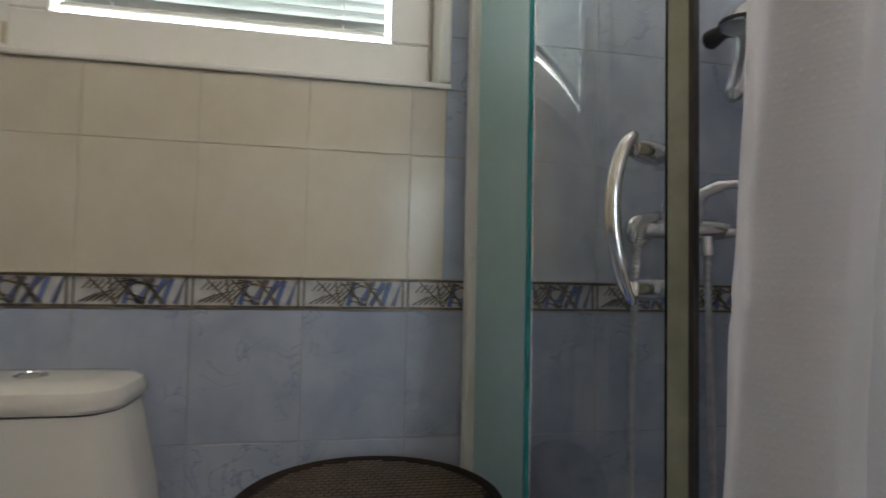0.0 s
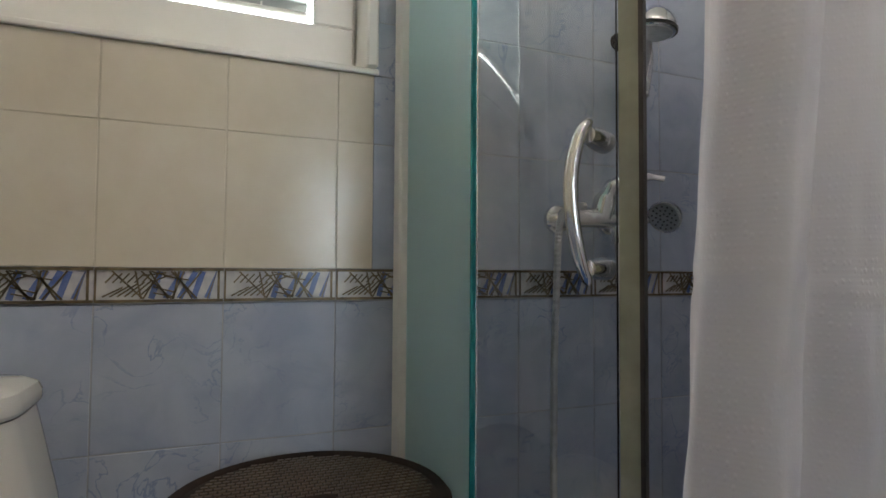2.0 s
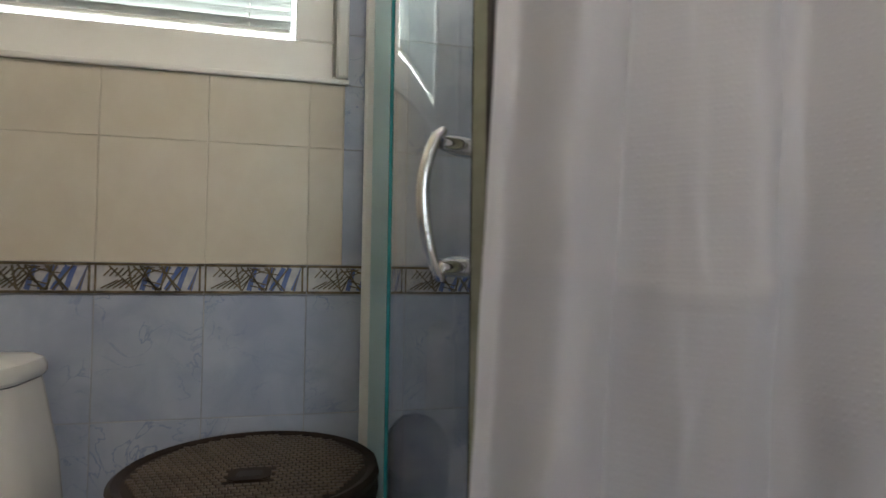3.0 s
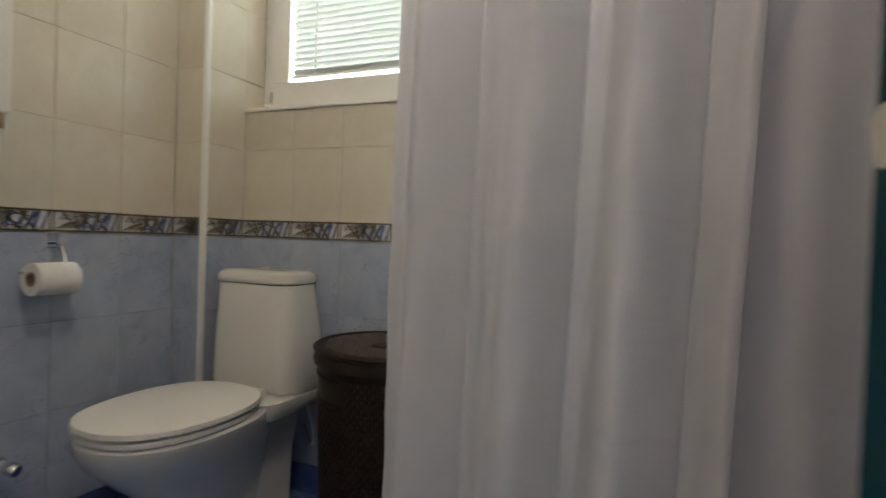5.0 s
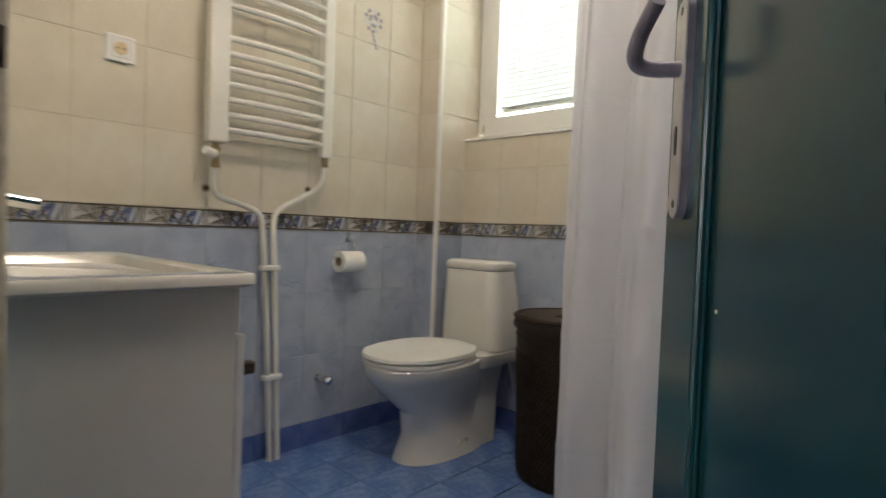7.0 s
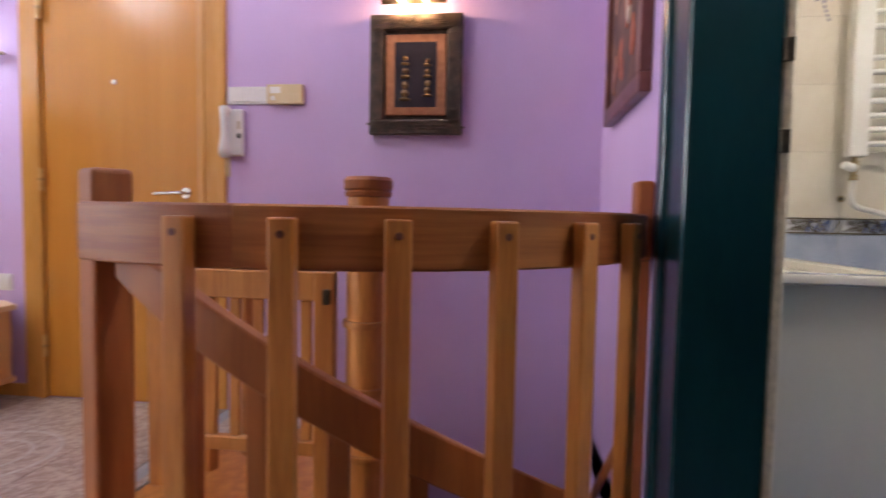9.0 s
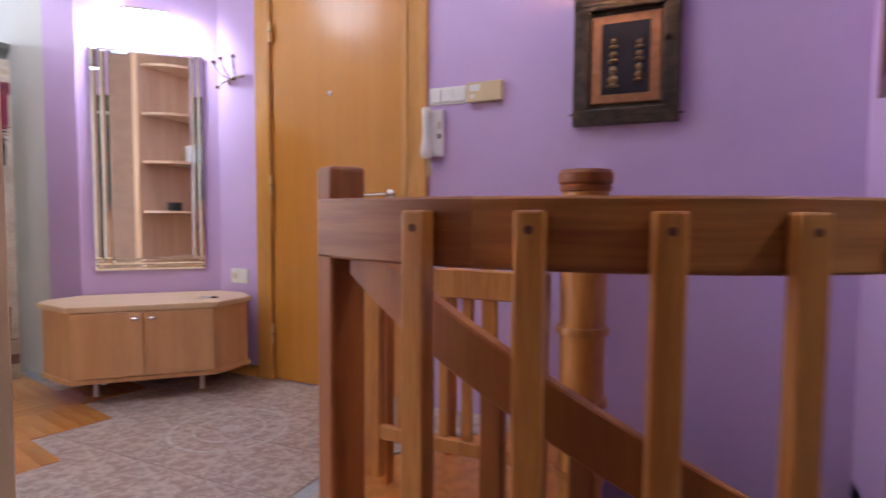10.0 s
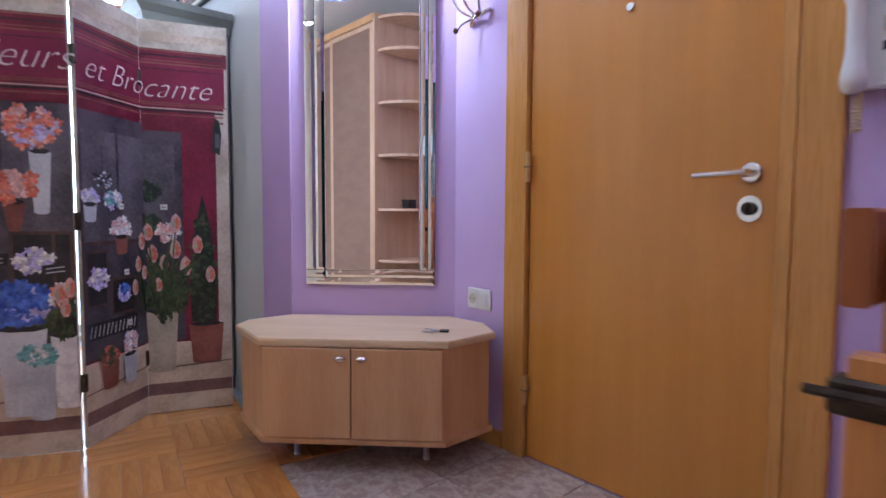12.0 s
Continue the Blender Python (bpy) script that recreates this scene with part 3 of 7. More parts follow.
def oval(cx, cy, rx, ry, z, n=36, p=2.3):
    out = []
    for k in range(n):
        a = math.tau * k / n
        c, s = math.cos(a), math.sin(a)
        out.append((cx + rx * abs(c) ** (2 / p) * (1 if c >= 0 else -1), cy + ry * abs(s) ** (2 / p) * (1 if s >= 0 else -1), z))
    return out


def rect_ring(cx, cy, hx, hy, r, z):
    return [(x, y, z) for x, y in rounded(cx - hx, cy - hy, cx + hx, cy + hy, r)]


bm = add_loft(bmesh.new(), [oval(TX, -0.37, 0.118, 0.235, 0.0), oval(TX, -0.37, 0.112, 0.230, 0.02), oval(TX, -0.365, 0.095, 0.205, 0.10), oval(TX, -0.375, 0.100, 0.205, 0.19), oval(TX, -0.42, 0.132, 0.24, 0.26),
                            oval(TX, -0.46, 0.165, 0.262, 0.32), oval(TX, -0.485, 0.182, 0.258, 0.36), oval(TX, -0.487, 0.186, 0.256, 0.385), oval(TX, -0.487, 0.180, 0.250, 0.393)])
part("bowl", bm, M["ceramic"], toilet, smooth=True)
part("shelf", add_loft(bmesh.new(), [rect_ring(TX, -0.17, 0.15, 0.15, 0.05, 0.345), rect_ring(TX, -0.165, 0.165, 0.16, 0.05, 0.375), rect_ring(TX, -0.165, 0.165, 0.16, 0.05, 0.398)]), M["ceramic"], toilet, smooth=True)
part("foot_block", add_loft(bmesh.new(), [rect_ring(TX, -0.21, 0.095, 0.10, 0.03, 0.0), rect_ring(TX, -0.19, 0.085, 0.10, 0.03, 0.2), rect_ring(TX, -0.17, 0.09, 0.12, 0.03, 0.35)]), M["ceramic"], toilet, smooth=True)
bm = add_loft(bmesh.new(), [rect_ring(TX - 0.010, -0.118, 0.168, 0.105, 0.06, 0.402), rect_ring(TX - 0.010, -0.118, 0.175, 0.108, 0.06, 0.42), rect_ring(TX - 0.014, -0.122, 0.163, 0.100, 0.06, 0.60), rect_ring(TX - 0.032, -0.112, 0.148, 0.094, 0.055, 0.733)])
tank = part("cistern", bm, M["ceramic"], toilet, smooth=True)
part("cistern_lid", add_loft(bmesh.new(), [rect_ring(TX - 0.032, -0.112, 0.150, 0.097, 0.055, 0.736), rect_ring(TX - 0.032, -0.112, 0.154, 0.101, 0.058, 0.742), rect_ring(TX - 0.032, -0.112, 0.154, 0.101, 0.058, 0.755), rect_ring(TX - 0.032, -0.112, 0.149, 0.096, 0.056, 0.767), rect_ring(TX - 0.032, -0.112, 0.135, 0.082, 0.05, 0.775), rect_ring(TX - 0.032, -0.112, 0.10, 0.045, 0.035, 0.778)]), M["ceramic"], tank, smooth=True)
part("flush_button", lathe([(0.024, 0.775), (0.024, 0.780), (0.018, 0.783), (0.017, 0.781), (0.004, 0.783)], (TX - 0.032, -0.118)), M["chrome"], tank, "chrome push button", True)
seat = part("seat", add_loft(bmesh.new(), [oval(TX, -0.505, 0.176, 0.232, 0.393), oval(TX, -0.505, 0.183, 0.239, 0.397), oval(TX, -0.505, 0.183, 0.239, 0.408), oval(TX, -0.505, 0.176, 0.232, 0.411)]), M["pvc"], toilet, smooth=True)
part("seat_lid", add_loft(bmesh.new(), [oval(TX, -0.503, 0.178, 0.235, 0.413), oval(TX, -0.503, 0.186, 0.243, 0.418), oval(TX, -0.503, 0.184, 0.240, 0.430), oval(TX, -0.503, 0.165, 0.22, 0.438), oval(TX, -0.503, 0.10, 0.14, 0.442), oval(TX, -0.503, 0.02, 0.03, 0.443)]), M["pvc"], toilet, smooth=True)
for x in (-0.075, 0.075):
    part("seat_hinge", tube([(TX + x - 0.02, -0.262, 0.415), (TX + x + 0.02, -0.262, 0.415)], 0.012), M["pvc"], toilet, smooth=True)
for y in (-0.33, -0.37):
    part("floor_bolt", disc((TX + 0.102, y, 0.055), (1, 0, 0.2), 0.009, 0.012), M["chip"], toilet)
part("water_hose", tube(smooth_path([(TX + 0.135, -0.13, 0.405), (TX + 0.165, -0.125, 0.32), (TX + 0.170, -0.11, 0.25), (TX + 0.135, -0.08, 0.205), (TX + 0.08, -0.03, 0.22), (TX + 0.05, 0.0, 0.23)]), 0.006, 8), M["steel"], toilet, "grey braided water hose", True)

# laundry hamper
HX, HY, HT = 0.880, -0.228, 0.588
hamper = thing("laundry_hamper", "dark brown woven plastic laundry hamper with lid", "hamper")
part("liner", lathe([(0.150, 0.0), (0.158, 0.012), (0.178, HT - 0.03)], (HX, HY), 40), M["wicker"], hamper, smooth=True)
bm = bmesh.new()
rows_, cols_ = 40, 62
for r in range(rows_):
    z = 0.025 + r * (HT - 0.07) / rows_
    rad = 0.157 + 0.021 * z / HT
    for c in range(cols_):
        if HT - 0.115 < z < HT - 0.06 and 0.60 < ((c / cols_ + 0.06) % 1.0) < 0.78:
            continue
        a = math.tau * (c + 0.5 * (r % 2)) / cols_
        m = Matrix.Translation((HX, HY, z)) @ Matrix.Rotation(a, 4, "Z") @ Matrix.Translation((rad, 0, 0))
        q = [bm.verts.new(m @ Vector(p)) for p in ((0, -0.0084, -0.005), (0, 0.0084, -0.005), (0, 0.0084, 0.005), (0, -0.0084, 0.005), (0.004, -0.005, -0.0036), (0.004, 0.005, -0.0036), (0.004, 0.005, 0.0036), (0.004, -0.005, 0.0036))]
        for f in ((4, 5, 6, 7), (0, 1, 5, 4), (1, 2, 6, 5), (2, 3, 7, 6), (3, 0, 4, 7)):
            bm.faces.new([q[i] for i in f])
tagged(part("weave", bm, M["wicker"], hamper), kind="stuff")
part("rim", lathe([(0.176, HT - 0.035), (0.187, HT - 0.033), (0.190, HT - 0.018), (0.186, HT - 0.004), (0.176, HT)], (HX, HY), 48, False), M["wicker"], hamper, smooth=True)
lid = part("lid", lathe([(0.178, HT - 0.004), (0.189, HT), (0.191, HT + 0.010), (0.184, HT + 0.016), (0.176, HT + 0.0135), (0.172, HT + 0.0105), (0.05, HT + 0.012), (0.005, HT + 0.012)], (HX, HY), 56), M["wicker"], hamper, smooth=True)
bm = bmesh.new()
step = 0.0115
for i in range(-14, 15):
    for j in range(-14, 15):
        x, y = i * step + (j % 2) * step / 2, j * step
        if x * x + y * y < 0.163 ** 2 and not (abs(x) < 0.034 and -0.062 < y < -0.005):
            add_box(bm, (HX + x - 0.0045, HY + y - 0.003, HT + 0.0105), (HX + x + 0.0045, HY + y + 0.003, HT + 0.0145))
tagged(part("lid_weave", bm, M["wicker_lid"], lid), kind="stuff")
bm = prism(rounded(HX - 0.030, HY - 0.058, HX + 0.030, HY - 0.008, 0.012), HT + 0.011, HT + 0.0165, 0.002)
part("grip_plate", bm, M["wicker"], lid)
part("grip_slot", prism(rounded(HX - 0.018, HY - 0.045, HX + 0.018, HY - 0.022, 0.006), HT + 0.0162, HT + 0.0172), M["slot"], lid)

# towel radiator
rad_ob = thing("towel_radiator", "white enamelled ladder towel radiator on the tiled wall", "radiator")
part("column", box((0.055, -1.242, 1.165), (0.105, -1.176, 1.99), 0.006, 2), M["enamel"], rad_ob)
part("column", box((0.055, -0.795, 1.165), (0.095, -0.752, 1.99), 0.006, 2), M["enamel"], rad_ob)
bars = [1.212 + 0.0515 * k for k in range(7)] + [1.632 + 0.0515 * k for k in range(5)] + [1.92, 1.965]
for z in bars:
    pts = [(0.078 + 0.018 * math.sin(math.pi * k / 8), -1.19 + 0.41 * k / 8, z) for k in range(9)]
    part("bar", tube(pts, 0.0105, 10), M["enamel"], rad_ob, smooth=True)
for y in (-1.205, -0.775):
    for z in (1.25, 1.85):
        part("bracket", tube([(0.0, y, z), (0.06, y, z)], 0.011), M["enamel"], rad_ob)
valve = part("thermo_valve", tube([(0.08, -1.209, 1.165), (0.08, -1.209, 1.085)], 0.011, 12), M["brass_dirty"], rad_ob, "old brass valve with paint flecks")
part("valve_knob", tube([(0.085, -1.215, 1.125), (0.095, -1.252, 1.135)], [0.016, 0.014], 12), M["pvc"], valve)
part("valve_nut", tube([(0.08, -1.209, 1.150), (0.08, -1.209, 1.132)], 0.016, 6), M["brass_dirty"], valve)
part("valve_nut", tube([(0.08, -1.209, 1.100), (0.08, -1.209, 1.080)], 0.015, 6), M["brass_dirty"], valve)
part("return_valve", tube([(0.076, -0.772, 1.165), (0.076, -0.772, 1.128)], 0.013, 8), M["brass_dirty"], rad_ob)
part("feed_pipe", tube(smooth_path([(0.078, -1.209, 1.085), (0.066, -1.205, 1.02), (0.050, -1.175, 0.985), (0.045, -1.10, 0.965), (0.042, -1.035, 0.94), (0.040, -1.012, 0.89), (0.040, -0.995, 0.70), (0.040, -0.955, 0.0)], 8), 0.011, 10), M["enamel"], rad_ob, "cream painted heating pipe", True)
part("return_pipe", tube(smooth_path([(0.074, -0.772, 1.13), (0.066, -0.776, 1.07), (0.050, -0.80, 1.035), (0.044, -0.86, 1.000), (0.041, -0.94, 0.955), (0.040, -0.966, 0.90), (0.040, -0.955, 0.70), (0.040, -0.925, 0.0)], 8), 0.011, 10), M["enamel"], rad_ob, "cream painted heating pipe", True)
for y, z in ((-0.978, 0.735), (-0.957, 0.322)):
    part("pipe_clip", box((0.026, y - 0.038, z - 0.010), (0.056, y + 0.038, z + 0.010), 0.004), M["pvc"], rad_ob)
part("sticker_remains", prism(rounded(0.088, -1.02, 0.096, -0.96, 0.003), 1.515, 1.522), M["switch_beige"], rad_ob, "yellowed sticker remains")
for y, z in ((-1.205, 1.015), (-0.797, 1.042)):
    s = thing("wall_anchor", "small rusty screw anchor set in a tile", "screw", "radiator anchors")
    part("plug", disc((0.0, y, z), (1, 0, 0), 0.013, 0.004), M["brass_dirty"], s)
    part("screw_head", disc((0.004, y, z), (1, 0, 0), 0.006, 0.004), M["slot"], s)

# toilet roll holder
tp = thing("toilet_roll_holder", "chrome toilet roll holder fixed to the blue tiles", "roll holder")
part("back_plate", box((0.0, -0.613, 0.835), (0.008, -0.575, 0.880), 0.004), M["chrome"], tp)
part("arm", tube(smooth_path([(0.006, -0.594, 0.85), (0.04, -0.594, 0.842), (0.07, -0.600, 0.80), (0.078, -0.605, 0.772), (0.078, -0.64, 0.768), (0.078, -0.72, 0.775)]), 0.004, 8), M["chrome"], tp, smooth=True)
roll = thing("toilet_roll", "white toilet paper roll, nearly full", "toilet paper")
bm = bmesh.new()
for r, mi in ((0.043, 0), (0.020, 1)):
    add_tube(bm, [(0.078, -0.692, 0.757), (0.078, -0.585, 0.757)], r, 26, False, mi)
vs = list(bm.verts)
for k in range(26):
    j = (k + 1) % 26
    for off in (0, 26):
        bm.faces.new((vs[off + k], vs[off + j], vs[52 + off + j], vs[52 + off + k]))
part("paper", bm, [M["paper"], M["card"]], roll, smooth=True)

# valve stub
stub = thing("water_valve", "small chrome water outlet valve on the tiles", "valve")
part("rosette", disc((0.0, -0.722, 0.275), (1, 0, 0), 0.022, 0.010), M["chrome"], stub, smooth=True)
part("spout", tube([(0.008, -0.722, 0.275), (0.050, -0.722, 0.275), (0.065, -0.715, 0.268)], [0.014, 0.014, 0.012], 12), M["chrome"], stub, smooth=True)
part("cap", disc((0.045, -0.715, 0.272), (0.6, 0.2, -0.2), 0.018, 0.025), M["chrome"], stub, smooth=True)


def socket(name, label, m, double=False):
    """A flush socket facing local +x."""
    w = 0.125 if double else 0.082
    s = thing(name, label, "socket")
    part("plate", box((0, -w / 2, -0.041), (0.010, w / 2, 0.041), 0.004, 2), M["switch_white"], s)
    for y in ((-0.031, 0.031) if double else (0,)):
        part("insert", box((0.010, y - 0.026, -0.029), (0.013, y + 0.026, 0.029), 0.002), M["switch_white"], s)
        if not double or y < 0:
            part("cup", disc((0.0125, y, 0), (1, 0, 0), 0.020, 0.002), M["switch_beige"] if not double else M["grout_light"], s)
            for dy in (-0.009, 0.009):
                part("hole", disc((0.0143, y + dy, 0), (1, 0, 0), 0.0028, 0.001), M["slot"], s)
        else:
            part("switch_rocker", box((0.013, y - 0.018, -0.022), (0.0165, y + 0.018, 0.022), 0.002), M["switch_white"], s)
    s.matrix_world = m
    return s


socket("wall_socket", "cream single wall socket with yellowed centre on tiles", pose(0.0, -1.480, 1.418))

# vanity with basin
van = thing("vanity_cabinet", "pale grey lacquered washbasin cabinet with dark knobs", "vanity")
part("body", box((0.16, BATH_S + 0.004, 0.10), (0.904, -1.540, 0.66)), M["vanity"], van)
for x0 in (0.16, 0.906):
    part("side_panel", box((x0, BATH_S + 0.004, 0.662 if x0 < 0.5 else 0.10), (x0 + 0.016, -1.540, 0.776), 0.001), M["vanity"], van)
part("front_rail", box((0.178, -1.556, 0.662), (0.904, -1.540, 0.776)), M["vanity"], van)
part("back_rail", box((0.178, BATH_S + 0.004, 0.662), (0.904, BATH_S + 0.02, 0.776)), M["vanity"], van)
for x0, x1 in ((0.162, 0.538), (0.542, 0.920)):
    d = part("door", box((x0, -1.538, 0.11), (x1, -1.520, 0.684), 0.004, 2), M["switch_white"], van, "white lacquered door")
    kx = x1 - 0.030 if x1 > 0.7 else x0 + 0.030
    part("knob", box((kx - 0.012, -1.520, 0.598), (kx + 0.012, -1.486, 0.622), 0.003), M["dark_metal"], d, "dark metal knob")
    part("drawer_front", box((x0, -1.538, 0.690), (x1, -1.532, 0.772), 0.002, 2), M["vanity"], van)
for x in (0.20, 0.86):
    for y in (-1.90, -1.57):
        part("foot", lathe([(0.018, 0), (0.016, 0.10)], (x, y), 12), M["steel"], van)
basin = thing("washbasin", "white ceramic washbasin top resting on the cabinet", "washbasin")
bm = bmesh.new()
ox = rounded(0.140, BATH_S + 0.002, 0.950, -1.512, 0.012)
ix = rounded(0.215, BATH_S + 0.10, 0.875, -1.555, 0.05)
dx_ = rounded(0.30, BATH_S + 0.15, 0.79, -1.62, 0.06)
add_loft(bm, [[(x, y, z) for x, y in o] for o, z in ((rounded(0.150, BATH_S + 0.002, 0.938, -1.522, 0.012), 0.777), (ox, 0.783), (ox, 0.797), (rounded(0.144, BATH_S + 0.006, 0.946, -1.516, 0.010), 0.803), (rounded(0.195, BATH_S + 0.08, 0.893, -1.545, 0.03), 0.803), (ix, 0.797), (rounded(0.235, BATH_S + 0.12, 0.855, -1.57, 0.06), 0.75), (dx_, 0.69))])
part("slab", bm, M["ceramic"], basin, smooth=True)
part("drain", lathe([(0.022, 0.691), (0.02, 0.694), (0.004, 0.694)], (0.545, -1.72), 16), M["chrome"], basin)
part("tap", tube(smooth_path([(0.545, -1.90, 0.80), (0.545, -1.90, 0.90), (0.545, -1.87, 0.93), (0.545, -1.78, 0.92)]), 0.014, 12), M["chrome"], basin, smooth=True)

# bathroom ceiling lamp, unseen, added around the fill bulb
HS = Matrix.Translation((HX, HY, 0)) @ Matrix.Diagonal((1.12, 1.08, 1, 1)) @ Matrix.Translation((-HX, -HY, 0))
hamper.matrix_world = HS
cl = thing("ceiling_lamp", "unseen round opal ceiling lamp, added to light the bathroom", "lamp")
part("base", lathe([(0.14, 2.55), (0.14, 2.53), (0.12, 2.52)], (1.34, -1.24), 32), M["switch_white"], cl, smooth=True)
part("shade", lathe([(0.12, 2.522), (0.125, 2.50), (0.10, 2.465), (0.05, 2.445), (0.005, 2.44)], (1.34, -1.24), 32), M["ceiling_glow"], cl, smooth=True)

# corner pipe at the chase
setting(part("trim", box((0.120, -0.196, 0.10), (0.140, -0.176, 2.55), 0.006, 3), M["pvc"]))

# shower
GC, GR = Vector((1.54, -0.35)), 0.45


def arc_pt(deg, r=GR):
    a = radians(deg)
    return GC.x - r * math.cos(a), GC.y - r * math.sin(a)


shower = thing("shower_enclosure", "quadrant shower enclosure with frosted panel and clear curved door", "shower")
part("wall_profile", box((1.072, -0.045, 0.06), (1.112, -0.002, 2.0), 0.004), M["pvc"], shower, "white wall profile")
part("profile_gasket", box((1.106, -0.052, 0.08), (1.112, -0.0455, 1.98)), M["slot"], shower)
part("frosted_panel", box((1.088, -0.345, 0.10), (1.094, -0.047, 1.96)), M["glass_frost"], shower, "frosted bluish glass panel").visible_shadow = False
part("panel_edge", box((1.0865, -0.352, 0.10), (1.0955, -0.3455, 1.96), 0.001), M["glass_teal_edge"], shower, "teal polished glass edge")
bm = bmesh.new()
n_ = 14
degs = [1.2 + 30.2 * k / n_ for k in range(n_ + 1)]
add_loft(bm, [[(*arc_pt(d, r), z) for r, z in ((GR, 0.10), (GR, 1.96), (GR - 0.006, 1.96), (GR - 0.006, 0.10))] for d in degs])
part("door_glass", bm, M["glass"], shower, "clear curved glass door", True).visible_shadow = False
for d0, d1, r0, r1, mt, nm in ((31.9, 34.7, GR + 0.002, GR - 0.009, "glass_edge", "door_edge"), (34.75, 35.4, GR + 0.005, GR - 0.010, "gasket", "magnetic_gasket")):
    bm = bmesh.new()
    add_loft(bm, [[(*arc_pt(d, r), z) for r, z in ((r0, 0.09), (r0, 1.97), (r1, 1.97), (r1, 0.09))] for d in (d0, d1)])
    part(nm, bm, M[mt], shower)
hd = 28.8
part("door_handle", tube(smooth_path([(*arc_pt(hd, GR + 0.024), 1.106), (*arc_pt(hd - 0.6, GR + 0.036), 1.090), (*arc_pt(hd - 1.2, GR + 0.046), 1.050), (*arc_pt(hd - 1.2, GR + 0.046), 1.005), (*arc_pt(hd - 0.6, GR + 0.038), 0.955), (*arc_pt(hd, GR + 0.026), 0.926)]), [0.005] + [0.0062 + 0.0022 * math.sin(k / 29 * math.pi) for k in range(29)] + [0.004], 12), M["chrome"], shower, "chrome bow handle", True)
for z in (1.090, 0.943):
    x0, y0 = arc_pt(hd, GR - 0.02)
    x1, y1 = arc_pt(hd, GR + 0.028)
    part("handle_knob", tube([(x0, y0, z), ((x0 * 0.4 + x1 * 0.6), (y0 * 0.4 + y1 * 0.6), z), (x1, y1, z)], [0.0135, 0.0125, 0.009], 18), M["chrome"], shower, smooth=True)
for z in (0.05, 1.97):
    pts = [(1.091, -0.01, z), (1.091, -0.35, z)] + [(*arc_pt(d), z) for d in range(10, 91, 10)] + [(2.38, GC.y - GR, z)]
    part("track_rail", tube(pts, 0.016, 8), M["pvc"], shower)
tray = thing("shower_tray", "white acrylic quadrant shower tray on the floor", "shower tray")
outl = [(1.07, 0.0), (1.07, -0.35)] + [(GC.x - (GR + 0.02) * math.cos(radians(d)), GC.y - (GR + 0.02) * math.sin(radians(d))) for d in range(10, 91, 10)] + [(BE, GC.y - GR - 0.02), (BE, 0.0)]
part("tray", prism(outl, 0.0, 0.045, 0.01), M["ceramic"], tray)
mixer = thing("shower_mixer", "chrome lever shower mixer on the blue tiles", "mixer")
mz = 1.058
part("body", tube([(1.432, -0.068, mz), (1.440, -0.068, mz), (1.52, -0.068, mz), (1.60, -0.068, mz), (1.622, -0.068, mz)], [0.017, 0.021, 0.023, 0.023, 0.019], 18), M["chrome"], mixer, smooth=True)
for x in (1.460, 1.605):
    part("rosette", disc((x, 0.0, mz), (0, -1, 0), 0.032, 0.015), M["chrome"], mixer, smooth=True)
    part("inlet", tube([(x, -0.01, mz), (x, -0.068, mz)], 0.016, 12), M["chrome"], mixer, smooth=True)
part("cartridge", tube([(1.535, -0.068, mz + 0.005), (1.540, -0.078, mz + 0.040), (1.543, -0.082, mz + 0.052)], [0.026, 0.026, 0.020], 18), M["chrome"], mixer, smooth=True)
part("lever", tube(smooth_path([(1.540, -0.080, mz + 0.045), (1.548, -0.095, mz + 0.070), (1.575, -0.118, mz + 0.086), (1.605, -0.140, mz + 0.088), (1.632, -0.158, mz + 0.082)], 5), [0.018] * 6 + [0.014] * 5 + [0.010] * 5 + [0.007] * 5, 12), M["chrome"], mixer, smooth=True)
part("outlet", tube([(1.575, -0.075, mz - 0.015), (1.575, -0.078, mz - 0.055)], 0.014, 12), M["chrome"], mixer, smooth=True)
part("hose_nut", tube([(1.475, -0.085, mz + 0.022), (1.448, -0.092, mz + 0.020)], 0.012, 8), M["chrome"], mixer, smooth=True)
hose = bmesh.new()
hp = smooth_path([(1.448, -0.092, mz + 0.020), (1.422, -0.097, mz + 0.012), (1.405, -0.098, mz - 0.030), (1.400, -0.095, 0.90), (1.397, -0.09, 0.68), (1.395, -0.10, 0.30), (1.43, -0.12, 0.14), (1.53, -0.12, 0.16), (1.570, -0.10, 0.45), (1.575, -0.085, 0.80), (1.575, -0.078, mz - 0.05)], 26)
add_tube(hose, hp, [0.0082 if k % 2 else 0.0066 for k in range(len(hp))], 8)
part("hose", hose, M["steel"], mixer, "ribbed steel shower hose")
hs = thing("hand_shower", "chrome round hand shower resting in the mixer holder", "hand shower")
hn = Vector((-0.78, -0.30, -0.45)).normalized()
hc = Vector((1.660, -0.13, mz + 0.004))
part("head", tube([hc - hn * 0.022, hc - hn * 0.008, hc + hn * 0.004], [0.016, 0.036, 0.038], 24), M["chrome"], hs, smooth=True)
face = part("spray_face", disc(hc + hn * 0.004, hn, 0.033, 0.002, 24), M["steel"], hs, "grey spray face")
for ring, cnt in ((0.009, 6), (0.018, 10), (0.027, 14)):
    for k in range(cnt):
        u = hn.orthogonal().normalized()
        v = hn.cross(u)
        a = math.tau * k / cnt
        part("nozzle", disc(hc + hn * 0.006 + (u * math.cos(a) + v * math.sin(a)) * ring, hn, 0.0022, 0.0015, 6), M["slot"], face)
